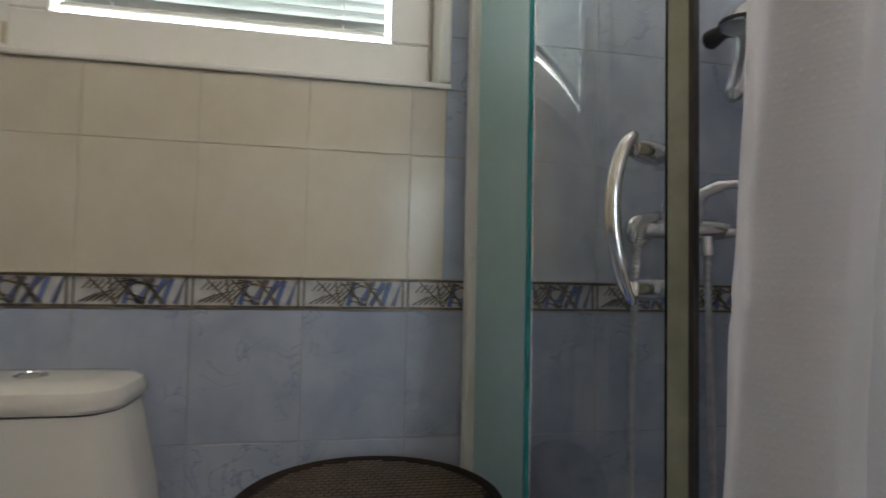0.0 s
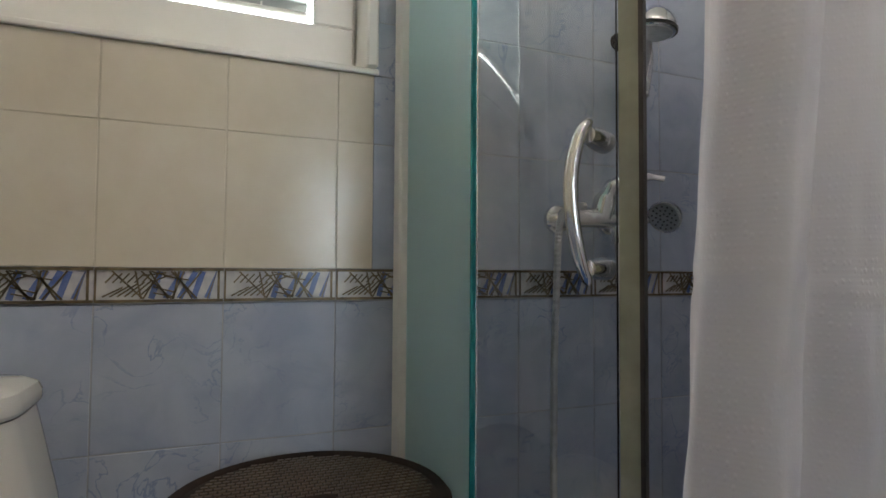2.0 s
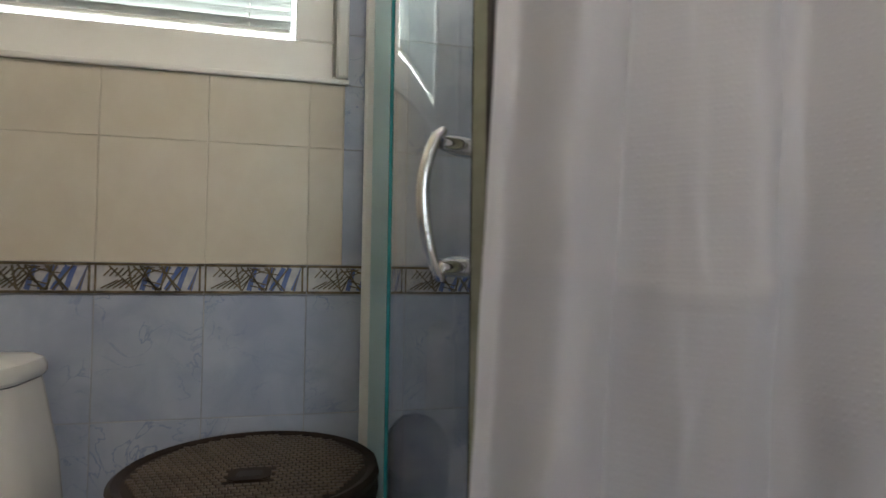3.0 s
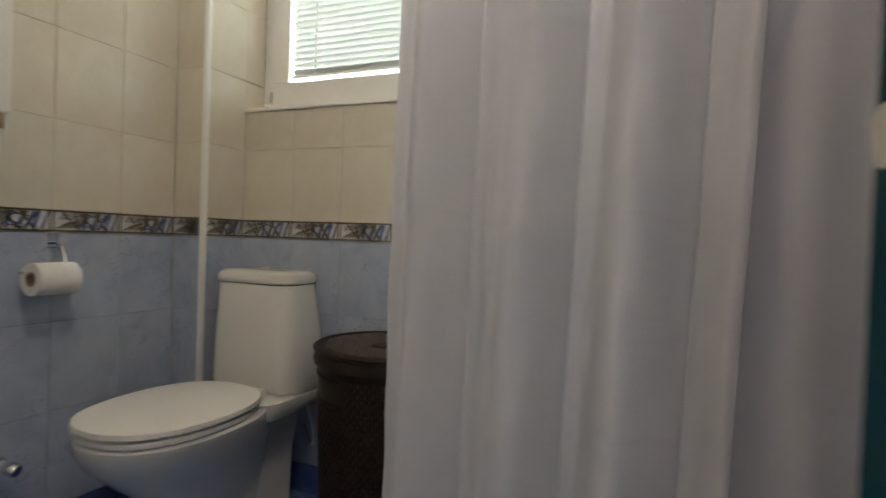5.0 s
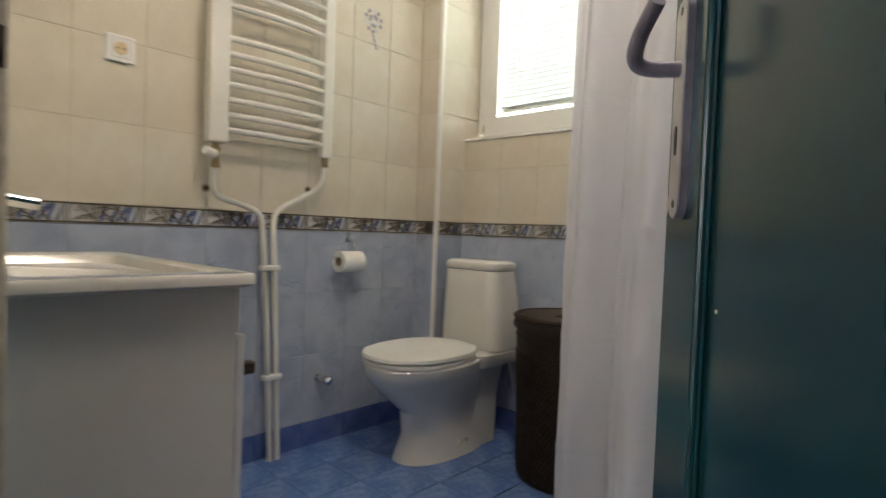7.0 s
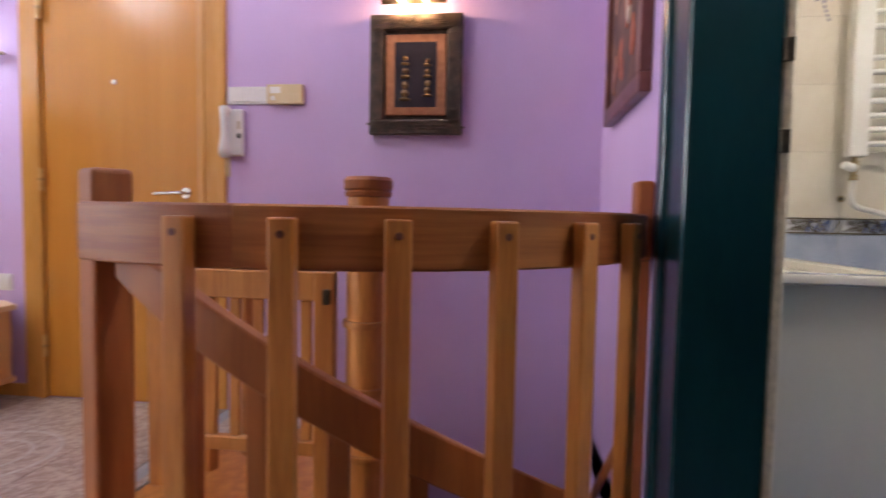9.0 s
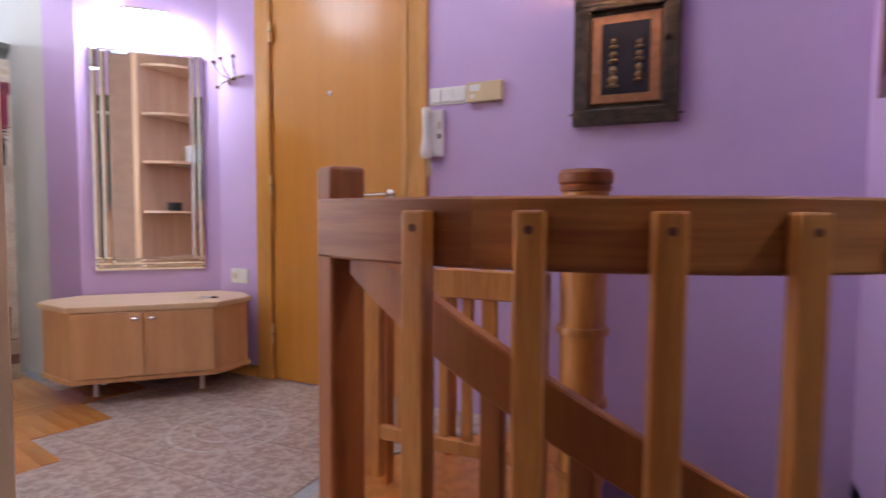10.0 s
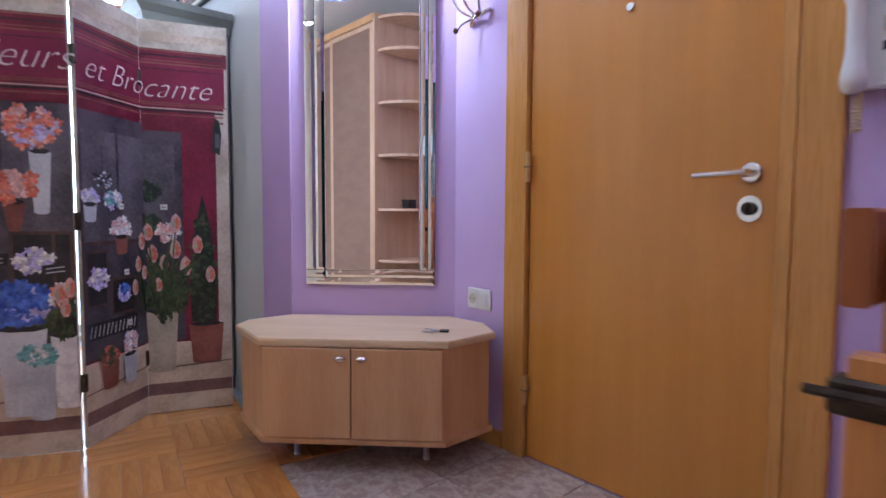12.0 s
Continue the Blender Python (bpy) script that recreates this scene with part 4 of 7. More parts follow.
part("grip", tube(smooth_path([hc - hn * 0.014, hc + Vector((0.012, 0.030, 0.020)), Vector((1.640, -0.085, mz - 0.002)), Vector((1.600, -0.072, mz - 0.006))]), 0.011, 12), M["chrome"], hs, smooth=True)
dish = thing("upper_hand_shower", "chrome hand shower hanging in a dark wall bracket", "hand shower")
an = Vector((-0.10, 0.06, -1.0)).normalized()
ac = Vector((1.632, -0.125, 1.478))
part("bracket", tube([(1.64, 0.0, 1.50), (1.64, -0.05, 1.50), (1.642, -0.078, 1.492)], [0.022, 0.016, 0.018], 14), M["black"], dish, "dark plastic bracket", True)
part("head", tube([ac - an * 0.050, ac - an * 0.034, ac - an * 0.014, ac, ac + an * 0.006], [0.020, 0.040, 0.051, 0.053, 0.049], 28), M["chrome"], dish, smooth=True)
part("spray_ring", tube([ac - an * 0.004, ac + an * 0.003], [0.0545, 0.0545], 28), M["black"], dish, "dark rubber ring", True)
part("spray_face", disc(ac + an * 0.006, an, 0.044, 0.002, 24), M["steel"], dish, "grey spray face")
gp = smooth_path([(1.648, -0.085, 1.485), (1.652, -0.085, 1.440), (1.640, -0.090, 1.390), (1.612, -0.105, 1.325)], 5)
part("grip", tube(gp, [0.013 + 0.007 * k / (len(gp) - 1) for k in range(len(gp) - 1)] + [0.008], 14), M["chrome"], dish, smooth=True)

# shower curtain on its rod
rod = thing("curtain_rod", "white shower curtain rod near the ceiling", "curtain rod")
part("rod", tube([(1.02, -0.765, 2.02), (BE, -0.765, 2.02)], 0.012, 12), M["pvc"], rod, smooth=True)
part("end_flange", disc((BE, -0.765, 2.02), (-1, 0, 0), 0.03, 0.012), M["pvc"], rod)
part("end_cap", disc((1.02, -0.765, 2.02), (-1, 0, 0), 0.016, 0.012), M["pvc"], rod)
part("stay", tube([(1.06, -0.765, 2.02), (1.06, -0.765, 2.55)], 0.006, 8), M["pvc"], rod)
curt = thing("shower_curtain", "white dotted fabric shower curtain hanging bunched in folds", "curtain")
bm = bmesh.new()
uvl = bm.loops.layers.uv.new("uv")
NU, NV = 200, 230
grid = []
for i in range(NU + 1):
    u = i / NU
    col = []
    for j in range(NV + 1):
        v = j / NV
        z = 0.055 + 1.945 * v
        fold = math.sin(u * 24 + 0.9 * math.sin(u * 7) + 0.5 * (1 - v) * math.sin(u * 13)) * (0.028 + 0.013 * math.sin(u * 11 + 1)) + 0.005 * math.sin(u * 47 + 1.1 + 0.8 * v)
        fold += 0.020 * (1 - 2 * abs(math.sin(u * 10.5 + 0.4)) ** 0.6) * min(1, u * 4)
        fold *= 0.65 + 0.55 * (1 - v)
        x = 1.090 + 0.066 * v + 0.575 * u + 0.012 * math.cos(u * 22)
        y = -0.741 - 0.018 * u + 0.080 * (1 - v) ** 2 * (1 - u) + fold * min(1.0, 0.25 + u * 5) + 0.010 * noise.noise((u * 5, v * 6, 2.0)) + 0.005 * noise.noise((u * 22, v * 17, 5.0)) + 0.006 * max(0.0, noise.noise((u * 9, v * 14, 8.0)) - 0.25)
        for zc in (0.31, 0.62, 0.93, 1.24, 1.55):
            y += -0.0028 * math.exp(-((z - zc - 0.012 * math.sin(u * 12)) / 0.006) ** 2)
        col.append(bm.verts.new((x, y, z)))
    grid.append(col)
for i in range(NU):
    for j in range(NV):
        f = bm.faces.new((grid[i][j], grid[i + 1][j], grid[i + 1][j + 1], grid[i][j + 1]))
        f.smooth = True
        for lp, (a, b) in zip(f.loops, ((i, j), (i + 1, j), (i + 1, j + 1), (i, j + 1))):
            lp[uvl].uv = (a / NU * 1.25, b / NV * 1.945)
part("cloth", bm, M["curtain"], curt)
bm = bmesh.new()
uvl = bm.loops.layers.uv.new("uv")
grid = []
for i in range(61):
    u = i / 60
    grid.append([bm.verts.new((1.640 + 0.735 * u + 0.03 * (1 - j / 20) * (1 - u), -0.735 + 0.013 * math.sin(u * 30 + 0.6) * (1.2 - 0.5 * j / 20) + 0.004 * noise.noise((u * 9, j * 0.4, 3.0)), 0.055 + 1.945 * j / 20)) for j in range(21)])
for i in range(60):
    for j in range(20):
        f = bm.faces.new((grid[i][j], grid[i + 1][j], grid[i + 1][j + 1], grid[i][j + 1]))
        f.smooth = True
        for lp, (a, b) in zip(f.loops, ((i, j), (i + 1, j), (i + 1, j + 1), (i, j + 1))):
            lp[uvl].uv = (a / 60 * 0.8, b / 20 * 1.945)
part("drawn_cloth", bm, M["curtain_plain"], curt, "smooth drawn part of the curtain")
for k in range(15):
    x = 1.18 + (0.06 * k if k < 8 else 0.42 + 0.10 * (k - 7))
    pts = [(x, -0.765 + 0.02 * math.sin(a), 2.005 + 0.024 * math.cos(a)) for a in [math.tau * t / 12 for t in range(13)]]
    part("ring", tube(pts, 0.002, 6), M["pvc"], curt)

# open teal door
HINGE, FREE = Vector((2.085, -1.945)), Vector((1.655, -1.365))
dl = (HINGE - FREE).length
ang = math.degrees(math.atan2(HINGE.y - FREE.y, HINGE.x - FREE.x))
door = thing("bathroom_door", "teal gloss painted panel door standing half open, chipped edge", "door")
# local frame: x from the free edge to the hinge, -y is the face towards the passage
part("leaf", box((0, 0.006, 0.012), (dl, 0.034, 2.03), 0.002), M["teal"], door)
for a, b in (((0, 0, 0.012), (0.112, 0.040, 2.03)), ((dl - 0.112, 0, 0.012), (dl, 0.040, 2.03))):
    part("stile", box(a, b, 0.003), M["teal"], door)
for z0, z1 in ((0.012, 0.20), (1.93, 2.03)):
    part("rail", box((0.112, 0, z0), (dl - 0.112, 0.040, z1), 0.003), M["teal"], door)
for y in (0.006, 0.034):
    sgn = -1 if y < 0.02 else 1
    for x0, x1 in ((0.113, 0.128), (dl - 0.128, dl - 0.113)):
        part("moulding", box((x0, min(y, y + sgn * 0.010), 0.201), (x1, max(y, y + sgn * 0.010), 1.929), 0.004, 2), M["teal"], door)
    for x0, x1 in ((0.128, 0.136), (dl - 0.136, dl - 0.128)):
        part("moulding", box((x0, min(y, y + sgn * 0.004), 0.215), (x1, max(y, y + sgn * 0.004), 1.915), 0.002), M["teal"], door)
for y0, y1 in ((-0.008, 0.0), (0.040, 0.048)):
    pl = part("handle_plate", add_loft(bmesh.new(), [[(x, yy, z) for x, z in rounded(0.039, 0.918, 0.077, 1.158, 0.0185)] for yy in (y0, y1)]), M["grey_metal"], door, "grey long handle plate", True)
    sg = -1 if y0 < 0 else 1
    yo = y0 if sg < 0 else y1
    part("plate_face", add_loft(bmesh.new(), [[(x, yy, z) for x, z in rounded(0.041, 0.920, 0.075, 1.156, 0.0165)] for yy in (yo - sg * 0.001, yo + sg * 0.0012)]), M["plate_face"], pl, "worn pale metal face", True)
    part("lever", tube(smooth_path([(0.058, yo, 1.082), (0.056, yo + sg * 0.034, 1.083), (0.061, yo + sg * 0.049, 1.090), (0.078, yo + sg * 0.050, 1.108), (0.110, yo + sg * 0.040, 1.136)]), 0.0088, 12), M["grey_metal"], pl, "grey curved lever", True)
    part("keyhole", add_loft(bmesh.new(), [[(x, yy, z) for x, z in rounded(0.0545, 0.988, 0.0615, 1.020, 0.0034)] for yy in (yo, yo + sg * 0.0022)]), M["slot"], pl)
    for z in (0.935, 1.145):
        part("plate_screw", disc((0.058, yo, z), (0, sg, 0), 0.005, 0.0015, 10), M["dark_metal"], pl)
for x, z, w, h in ((0.006, 0.936, 0.008, 0.022), (0.085, 0.445, 0.010, 0.012), (0.083, 0.425, 0.005, 0.006), (0.087, 0.475, 0.005, 0.006), (0.16, 0.83, 0.004, 0.004), (0.30, 0.395, 0.005, 0.006)):
    part("paint_chip", add_loft(bmesh.new(), [[(x + w * 0.5 * math.cos(a) * (1 + 0.25 * math.sin(3 * a + x * 90)), yy, z + h * 0.5 * math.sin(a)) for a in [math.tau * k / 9 for k in range(9)]] for yy in (-0.0008 if x < 0.12 else 0.0048, 0.001 if x < 0.12 else 0.0066)]), M["chip"], door, "bare chip in the paint")
for z in (0.25, 1.75):
    part("hinge", tube([(dl + 0.006, 0.045, z), (dl + 0.006, 0.045, z + 0.1)], 0.009, 10), M["teal_dark"], door)
door.matrix_world = pose(FREE.x, FREE.y, 0, 0, 0, ang)

# ---- hall things ----
fd = thing("front_door", "honey beech veneered flush entrance door, closed", "door")
part("leaf", box((WX - 0.05, -4.676, 0.006), (WX + 0.004, -3.884, 2.045), 0.002), M["door_veneer"], fd)
lv = part("lever_rosette", disc((WX + 0.004, -3.945, 1.005), (1, 0, 0), 0.026, 0.012), M["chrome"], fd, "chrome lever rosette", True)
part("lever", tube(smooth_path([(WX + 0.01, -3.945, 1.005), (WX + 0.05, -3.945, 1.005), (WX + 0.056, -3.96, 1.004), (WX + 0.056, -4.075, 1.000)]), 0.008, 10), M["chrome"], lv, "chrome lever", True)
lk = part("lock_rosette", add_loft(bmesh.new(), [[(x, y - 3.945, z + 0.912) for y, z in rounded(-0.030, -0.034, 0.030, 0.034, 0.0295)] for x in (WX + 0.004, WX + 0.014)]), M["chrome"], fd, "chrome lock rosette", True)
part("cylinder", disc((WX + 0.014, -3.945, 0.912), (1, 0, 0), 0.017, 0.014), M["dark_metal"], lk, smooth=True)
part("thumb_turn", box((WX + 0.028, -3.949, 0.899), (WX + 0.038, -3.941, 0.925), 0.003), M["dark_metal"], lk)
part("peephole", disc((WX + 0.004, -4.300, 1.515), (1, 0, 0), 0.013, 0.008), M["chrome"], fd, "round chrome peephole", True)
for z in (0.26, 1.06, 1.86):
    h = part("hinge", tube([(WX + 0.026, -4.668, z - 0.052), (WX + 0.026, -4.668, z + 0.052)], 0.010, 12), M["hinge_brass"], fd, "brass coloured hinge", True)
    part("hinge_cap", box((WX + 0.016, -4.680, z - 0.003), (WX + 0.038, -4.656, z + 0.003), 0.001), M["brass_dirty"], h)

sw = thing("light_switch", "white triple light switch plate on the lavender wall", "switch")
part("plate", box((WX, -3.738, 1.408), (WX + 0.010, -3.548, 1.487), 0.004, 2), M["switch_white"], sw)
for k in range(3):
    part("rocker", box((WX + 0.010, -3.728 + 0.060 * k, 1.418), (WX + 0.016, -3.676 + 0.060 * k, 1.477), 0.003), M["switch_white"], sw)
th = thing("thermostat", "yellowed beige room thermostat box beside the switches", "thermostat")
part("case", box((WX, -3.545, 1.406), (WX + 0.030, -3.380, 1.492), 0.005, 2), M["switch_beige"], th)
part("display", box((WX + 0.030, -3.530, 1.452), (WX + 0.031, -3.480, 1.480)), M["switch_white"], th, "pale display window")
part("dial", disc((WX + 0.030, -3.515, 1.430), (1, 0, 0), 0.010, 0.004), M["switch_white"], th)
ph = thing("intercom_phone", "white wall intercom handset with coiled cord", "intercom")
part("base", box((WX, -3.750, 1.175), (WX + 0.028, -3.660, 1.385), 0.008, 2), M["switch_white"], ph)
part("handset", tube(smooth_path([(WX + 0.045, -3.728, 1.388), (WX + 0.062, -3.728, 1.350), (WX + 0.056, -3.728, 1.28), (WX + 0.062, -3.728, 1.21), (WX + 0.045, -3.728, 1.170)]), [0.018, 0.024, 0.026, 0.025, 0.022, 0.019, 0.017, 0.017, 0.017, 0.017, 0.017, 0.018, 0.018, 0.018, 0.018, 0.019, 0.020, 0.022, 0.024, 0.025, 0.026, 0.026, 0.025, 0.024, 0.018], 12), M["switch_white"], ph, smooth=True)
part("button", box((WX + 0.028, -3.684, 1.295), (WX + 0.032, -3.668, 1.330), 0.002), M["grout_light"], ph, "grey door button")
part("grille", box((WX + 0.028, -3.684, 1.255), (WX + 0.031, -3.668, 1.275), 0.001), M["slot"], ph)
cord = [(WX + 0.04 + 0.009 * math.cos(k * 0.9), -3.723 + 0.009 * math.sin(k * 0.9), 1.165 - 0.0011 * k) for k in range(76)]
part("cord", tube(cord, 0.0028, 6), M["switch_beige"], ph, "coiled cream cord", True)


def picture(name, label, w, h, d, rim, m, mats, inner):
    """A framed picture; local x across, z up, -y towards the viewer."""
    t = thing(name, label, "picture")
    part("backing", box((-w / 2 + 0.01, -d * 0.4, -h / 2 + 0.01), (w / 2 - 0.01, 0, h / 2 - 0.01)), mats[1], t)
    for a, b in (((-w / 2, -d, -h / 2), (w / 2, -0.001, -h / 2 + rim)), ((-w / 2, -d, h / 2 - rim), (w / 2, -0.001, h / 2)), ((-w / 2, -d, -h / 2 + rim), (-w / 2 + rim, -0.001, h / 2 - rim)), ((w / 2 - rim, -d, -h / 2 + rim), (w / 2, -0.001, h / 2 - rim))):
        part("frame_side", box(a, b, 0.004, 2), mats[0], t)
    inner(t, w, h, d)
    t.matrix_world = m
    return t


def relief(t, w, h, d):
    mo = part("mount", box((-0.132, -d * 0.75, -0.172), (0.132, -d * 0.4, 0.172), 0.006, 2), M["copper_mat"], t, "copper toned mount")
    part("dark_field", box((-0.090, -d * 0.82, -0.137), (0.090, -d * 0.755, 0.137)), M["pic_dark"], mo, "dark blue picture field")
    for cx, s in ((-0.045, 1.0), (0.052, 0.85)):
        for z, r, hh in ((-0.105, 0.026, 0.012), (-0.080, 0.018, 0.030), (-0.045, 0.015, 0.030), (-0.010, 0.022, 0.016), (0.015, 0.016, 0.022), (0.045, 0.020, 0.012), (0.068, 0.012, 0.018)):
            part("figure_bead", tube([(cx, -d * 0.80, z * s - hh * s / 2), (cx, -d * 0.80, z * s), (cx, -d * 0.80, z * s + hh * s / 2)], [r * 0.6 * s, r * s, r * 0.6 * s], 10), M["pic_gold"], mo, smooth=True)
    rnd = random.Random(4)
    bm = bmesh.new()
    for k in range(150):
        side = k % 4
        if side < 2:
            x, z = rnd.uniform(-w / 2 + 0.012, w / 2 - 0.012), (h / 2 - 0.035 + rnd.uniform(-0.02, 0.02)) * (1 if side else -1)
            sx, sz = rnd.uniform(0.010, 0.030), rnd.uniform(0.002, 0.004)
        else:
            x, z = (w / 2 - 0.03 + rnd.uniform(-0.018, 0.018)) * (1 if side == 2 else -1), rnd.uniform(-h / 2 + 0.02, h / 2 - 0.02)
            sx, sz = rnd.uniform(0.003, 0.012), rnd.uniform(0.003, 0.014)
        add_box(bm, (x - sx, -d - 0.004, z - sz), (x + sx, -d + 0.002, z + sz))
    tagged(part("carving", bm, M["frame_dark"], t), kind="stuff")


def painting(t, w, h, d):
    part("canvas", box((-w / 2 + 0.05, -d * 0.6, -h / 2 + 0.05), (w / 2 - 0.05, -d * 0.4 - 0.001, h / 2 - 0.05)), M["canvas_dark"], t, "dark painted canvas")
    rnd = random.Random(7)
    for k in range(14):
        x, z, r = rnd.uniform(-w / 2 + 0.10, w / 2 - 0.10), rnd.uniform(-h / 2 + 0.10, h / 2 - 0.10), rnd.uniform(0.02, 0.05)
        pts = [(x + r * math.cos(a) * (0.7 + 0.3 * math.sin(3 * a + k)), z + 1.7 * r * math.sin(a)) for a in [math.tau * i / 12 for i in range(12)]]
        part("brush_stroke", add_loft(bmesh.new(), [[(px, y, pz) for px, pz in pts] for y in (-d * 0.6 - 0.0004 * (k + 1), -d * 0.6 + 0.001)]), M[("canvas_red", "canvas_pale", "copper_mat")[k % 3]], t)


picture("relief_picture", "dark carved frame with copper mount and gold figures", 0.40, 0.505, 0.045, 0.062, pose(WX, -2.872, 1.523, 0, 0, 90), (M["frame_dark"], M["frame_dark"]), relief)
picture("wall_painting", "dark reddish painting in a red-brown wooden frame", 0.60, 0.80, 0.035, 0.055, pose(0.43, DIV, 1.665, 0, 0, 0), (M["frame_brown"], M["frame_brown"]), painting)
hk = thing("picture_hook", "small dark metal spotlight clip beside the painting", "fixture")
part("stem", tube([(0.06, DIV, 1.83), (0.06, DIV - 0.05, 1.83)], 0.005, 8), M["dark_metal"], hk)
part("ball", disc((0.06, DIV - 0.04, 1.83), (0, -1, 0), 0.013, 0.022), M["dark_metal"], hk, smooth=True)
pl = thing("picture_lamp", "dark metal picture lamp with two warm bulbs, lit", "lamp")
part("hood", add_loft(bmesh.new(), [[(WX + 0.10 + x, y, 1.812 + z) for x, z in ((-0.045, 0.0), (-0.03, 0.028), (0.0, 0.036), (0.03, 0.028), (0.045, 0.0), (0.03, 0.020), (0.0, 0.028), (-0.03, 0.020))] for y in (-3.02, -2.74)]), M["dark_metal"], pl, smooth=True)
part("arm", tube(smooth_path([(WX, -2.88, 1.852), (WX + 0.05, -2.88, 1.872), (WX + 0.10, -2.88, 1.844)]), 0.007, 8), M["dark_metal"], pl, smooth=True)
for y in (-2.93, -2.83):
    part("bulb", tube([(WX + 0.088, y - 0.012, 1.822), (WX + 0.088, y, 1.822), (WX + 0.088, y + 0.012, 1.822)], [0.006, 0.011, 0.006], 10), M["bulb_warm"], pl, "small glowing bulb", True)

# spiral stair
stair = thing("spiral_staircase", "varnished pine spiral staircase descending round a turned pole", "staircase")


def sp(r, deg, z):
    a = radians(deg)
    return (SC.x + r * math.cos(a), SC.y + r * math.sin(a), z)


pole = part("pole", lathe([(0.062, -2.8), (0.062, 0.975)], tuple(SC), 28), M["pine"], stair, smooth=True)
part("pole_cap", lathe([(0.060, 0.970), (0.068, 0.975), (0.070, 0.985), (0.066, 0.990), (0.072, 0.996), (0.073, 1.020), (0.066, 1.030), (0.02, 1.034), (0.005, 1.034)], tuple(SC), 28), M["pine_red"], pole, smooth=True)
for k in range(-4, 4):
    z = 0.195 + 0.2 * k
    part("collar", lathe([(0.060, z - 0.012), (0.071, z - 0.010), (0.073, z), (0.071, z + 0.010), (0.060, z + 0.012)], tuple(SC), 28), M["pine"], pole, smooth=True)
for k in range(11):
    a0, z = -60 + 28 * k, -0.2 * (k + 1)
    pts = [sp(0.06, a0 - 4, z)] + [sp(0.74, a0 - 4 + 36 * i / 6, z) for i in range(7)] + [sp(0.06, a0 + 30, z)]
    part("tread", prism([(p[0], p[1]) for p in pts], z - 0.045, z, 0.006), M["pine"], stair)
pts = [sp(0.05, -180, 0)] + [sp(0.775, -180 + 120 * i / 14, 0) for i in range(15)] + [sp(0.05, -58, 0)]
part("landing", prism([(p[0], p[1]) for p in pts], -0.05, -0.002, 0.004), M["pine"], stair)


def curved_board(r0, r1, angles, z_low, z_high):
    bm = bmesh.new()
    rings = []
    for d in angles:
        lo, hi = z_low(d), z_high(d)
        e = 0.004
        rings.append([sp(r0, d, lo + e), sp(r0 + e, d, lo), sp(r1 - e, d, lo), sp(r1, d, lo + e), sp(r1, d, hi - e), sp(r1 - e, d, hi), sp(r0 + e, d, hi), sp(r0, d, hi - e)])
    return add_loft(bm, rings)


rail = thing("stair_railing", "varnished wooden gallery railing around the stair opening", "railing")
for d0, d1, mt, lb in ((-27.4, -1.0, "pine_rail", "curved reddish wooden handrail"), (-0.96, 46.0, "pine_rail_pale", "paler veined handrail length"), (46.04, 81.5, "pine_rail", "curved reddish wooden handrail")):
    part("rail", curved_board(0.752, 0.782, [d0 + (d1 - d0) * k / 20 for k in range(21)], lambda d: 0.827, lambda d: 0.933), M[mt], rail, lb, True)


def baluster(deg, r0, r1, z0, z1, w, material, parent):
    bm = box((r0, -w / 2, z0), (r1, w / 2, z1), 0.004, 2)
    bmesh.ops.transform(bm, matrix=Matrix.Translation((SC.x, SC.y, 0)) @ Matrix.Rotation(radians(deg), 4, "Z"), verts=bm.verts)
    return part("baluster", bm, material, parent)


for deg in (-7, 5.6, 18.4, 31.5, 45, 57.5):
    b = baluster(deg, 0.784, 0.814, -0.20, 0.912, 0.042, M["pine"], rail)
    a = radians(deg)
    part("bolt", disc(sp(0.8135, deg, 0.886), (math.cos(a), math.sin(a), 0), 0.0065, 0.002, 10), M["frame_brown"], b, "dark wooden plug")
nw = box((0.684, -0.036, -0.20), (0.7580, 0.036, 0.998), 0.010, 3)
bmesh.ops.transform(nw, matrix=Matrix.Translation((SC.x, SC.y, 0)) @ Matrix.Rotation(radians(-29.6), 4, "Z"), verts=nw.verts)
part("newel_post", nw, M["pine_red"], rail, "reddish square newel post")
part("wall_post", box((0.742, DIV - 0.045, 0.815), (0.822, DIV - 0.002, 1.02), 0.008, 2), M["pine_red"], rail)
part("lower_wall_post", box((0.765, DIV - 0.035, -0.2), (0.80, DIV - 0.002, 0.815), 0.004), M["pine_red"], rail)
hr = part("descending_handrail", curved_board(0.700, 0.732, [-25 + 155 * k / 50 for k in range(51)], lambda d: 0.755 - 0.0071 * (d + 20), lambda d: 0.850 - 0.0071 * (d + 20)), M["pine_red"], stair, "reddish descending handrail board", True)
for deg in (-13, -1, 11, 23, 35, 47, 59, 71, 83):
    zt = 0.78 - 0.0071 * (deg + 20)
    baluster(deg, 0.672, 0.699, zt - 0.95, zt, 0.040, M["pine_red"], stair)
far_rail = thing("stair_railing", "short varnished wooden railing on the far side of the stair", "railing")
part("rail", curved_board(0.668, 0.698, [-88 - 87 * k / 24 for k in range(25)], lambda d: 0.795, lambda d: 0.905), M["pine_red"], far_rail, "", True)
for z in (0.825, 0.875):
    part("bolt", disc(sp(0.697, -90.5, z), (0, -1, 0), 0.008, 0.003, 10), M["frame_brown"], far_rail, "dark wooden plug")
for deg in (-94, -108, -122, -136, -150, -164):
    baluster(deg, 0.638, 0.666, -0.002, 0.88, 0.042, M["pine"], far_rail)
gate = thing("stair_gate", "small slatted pine safety gate closing the staircase", "gate")
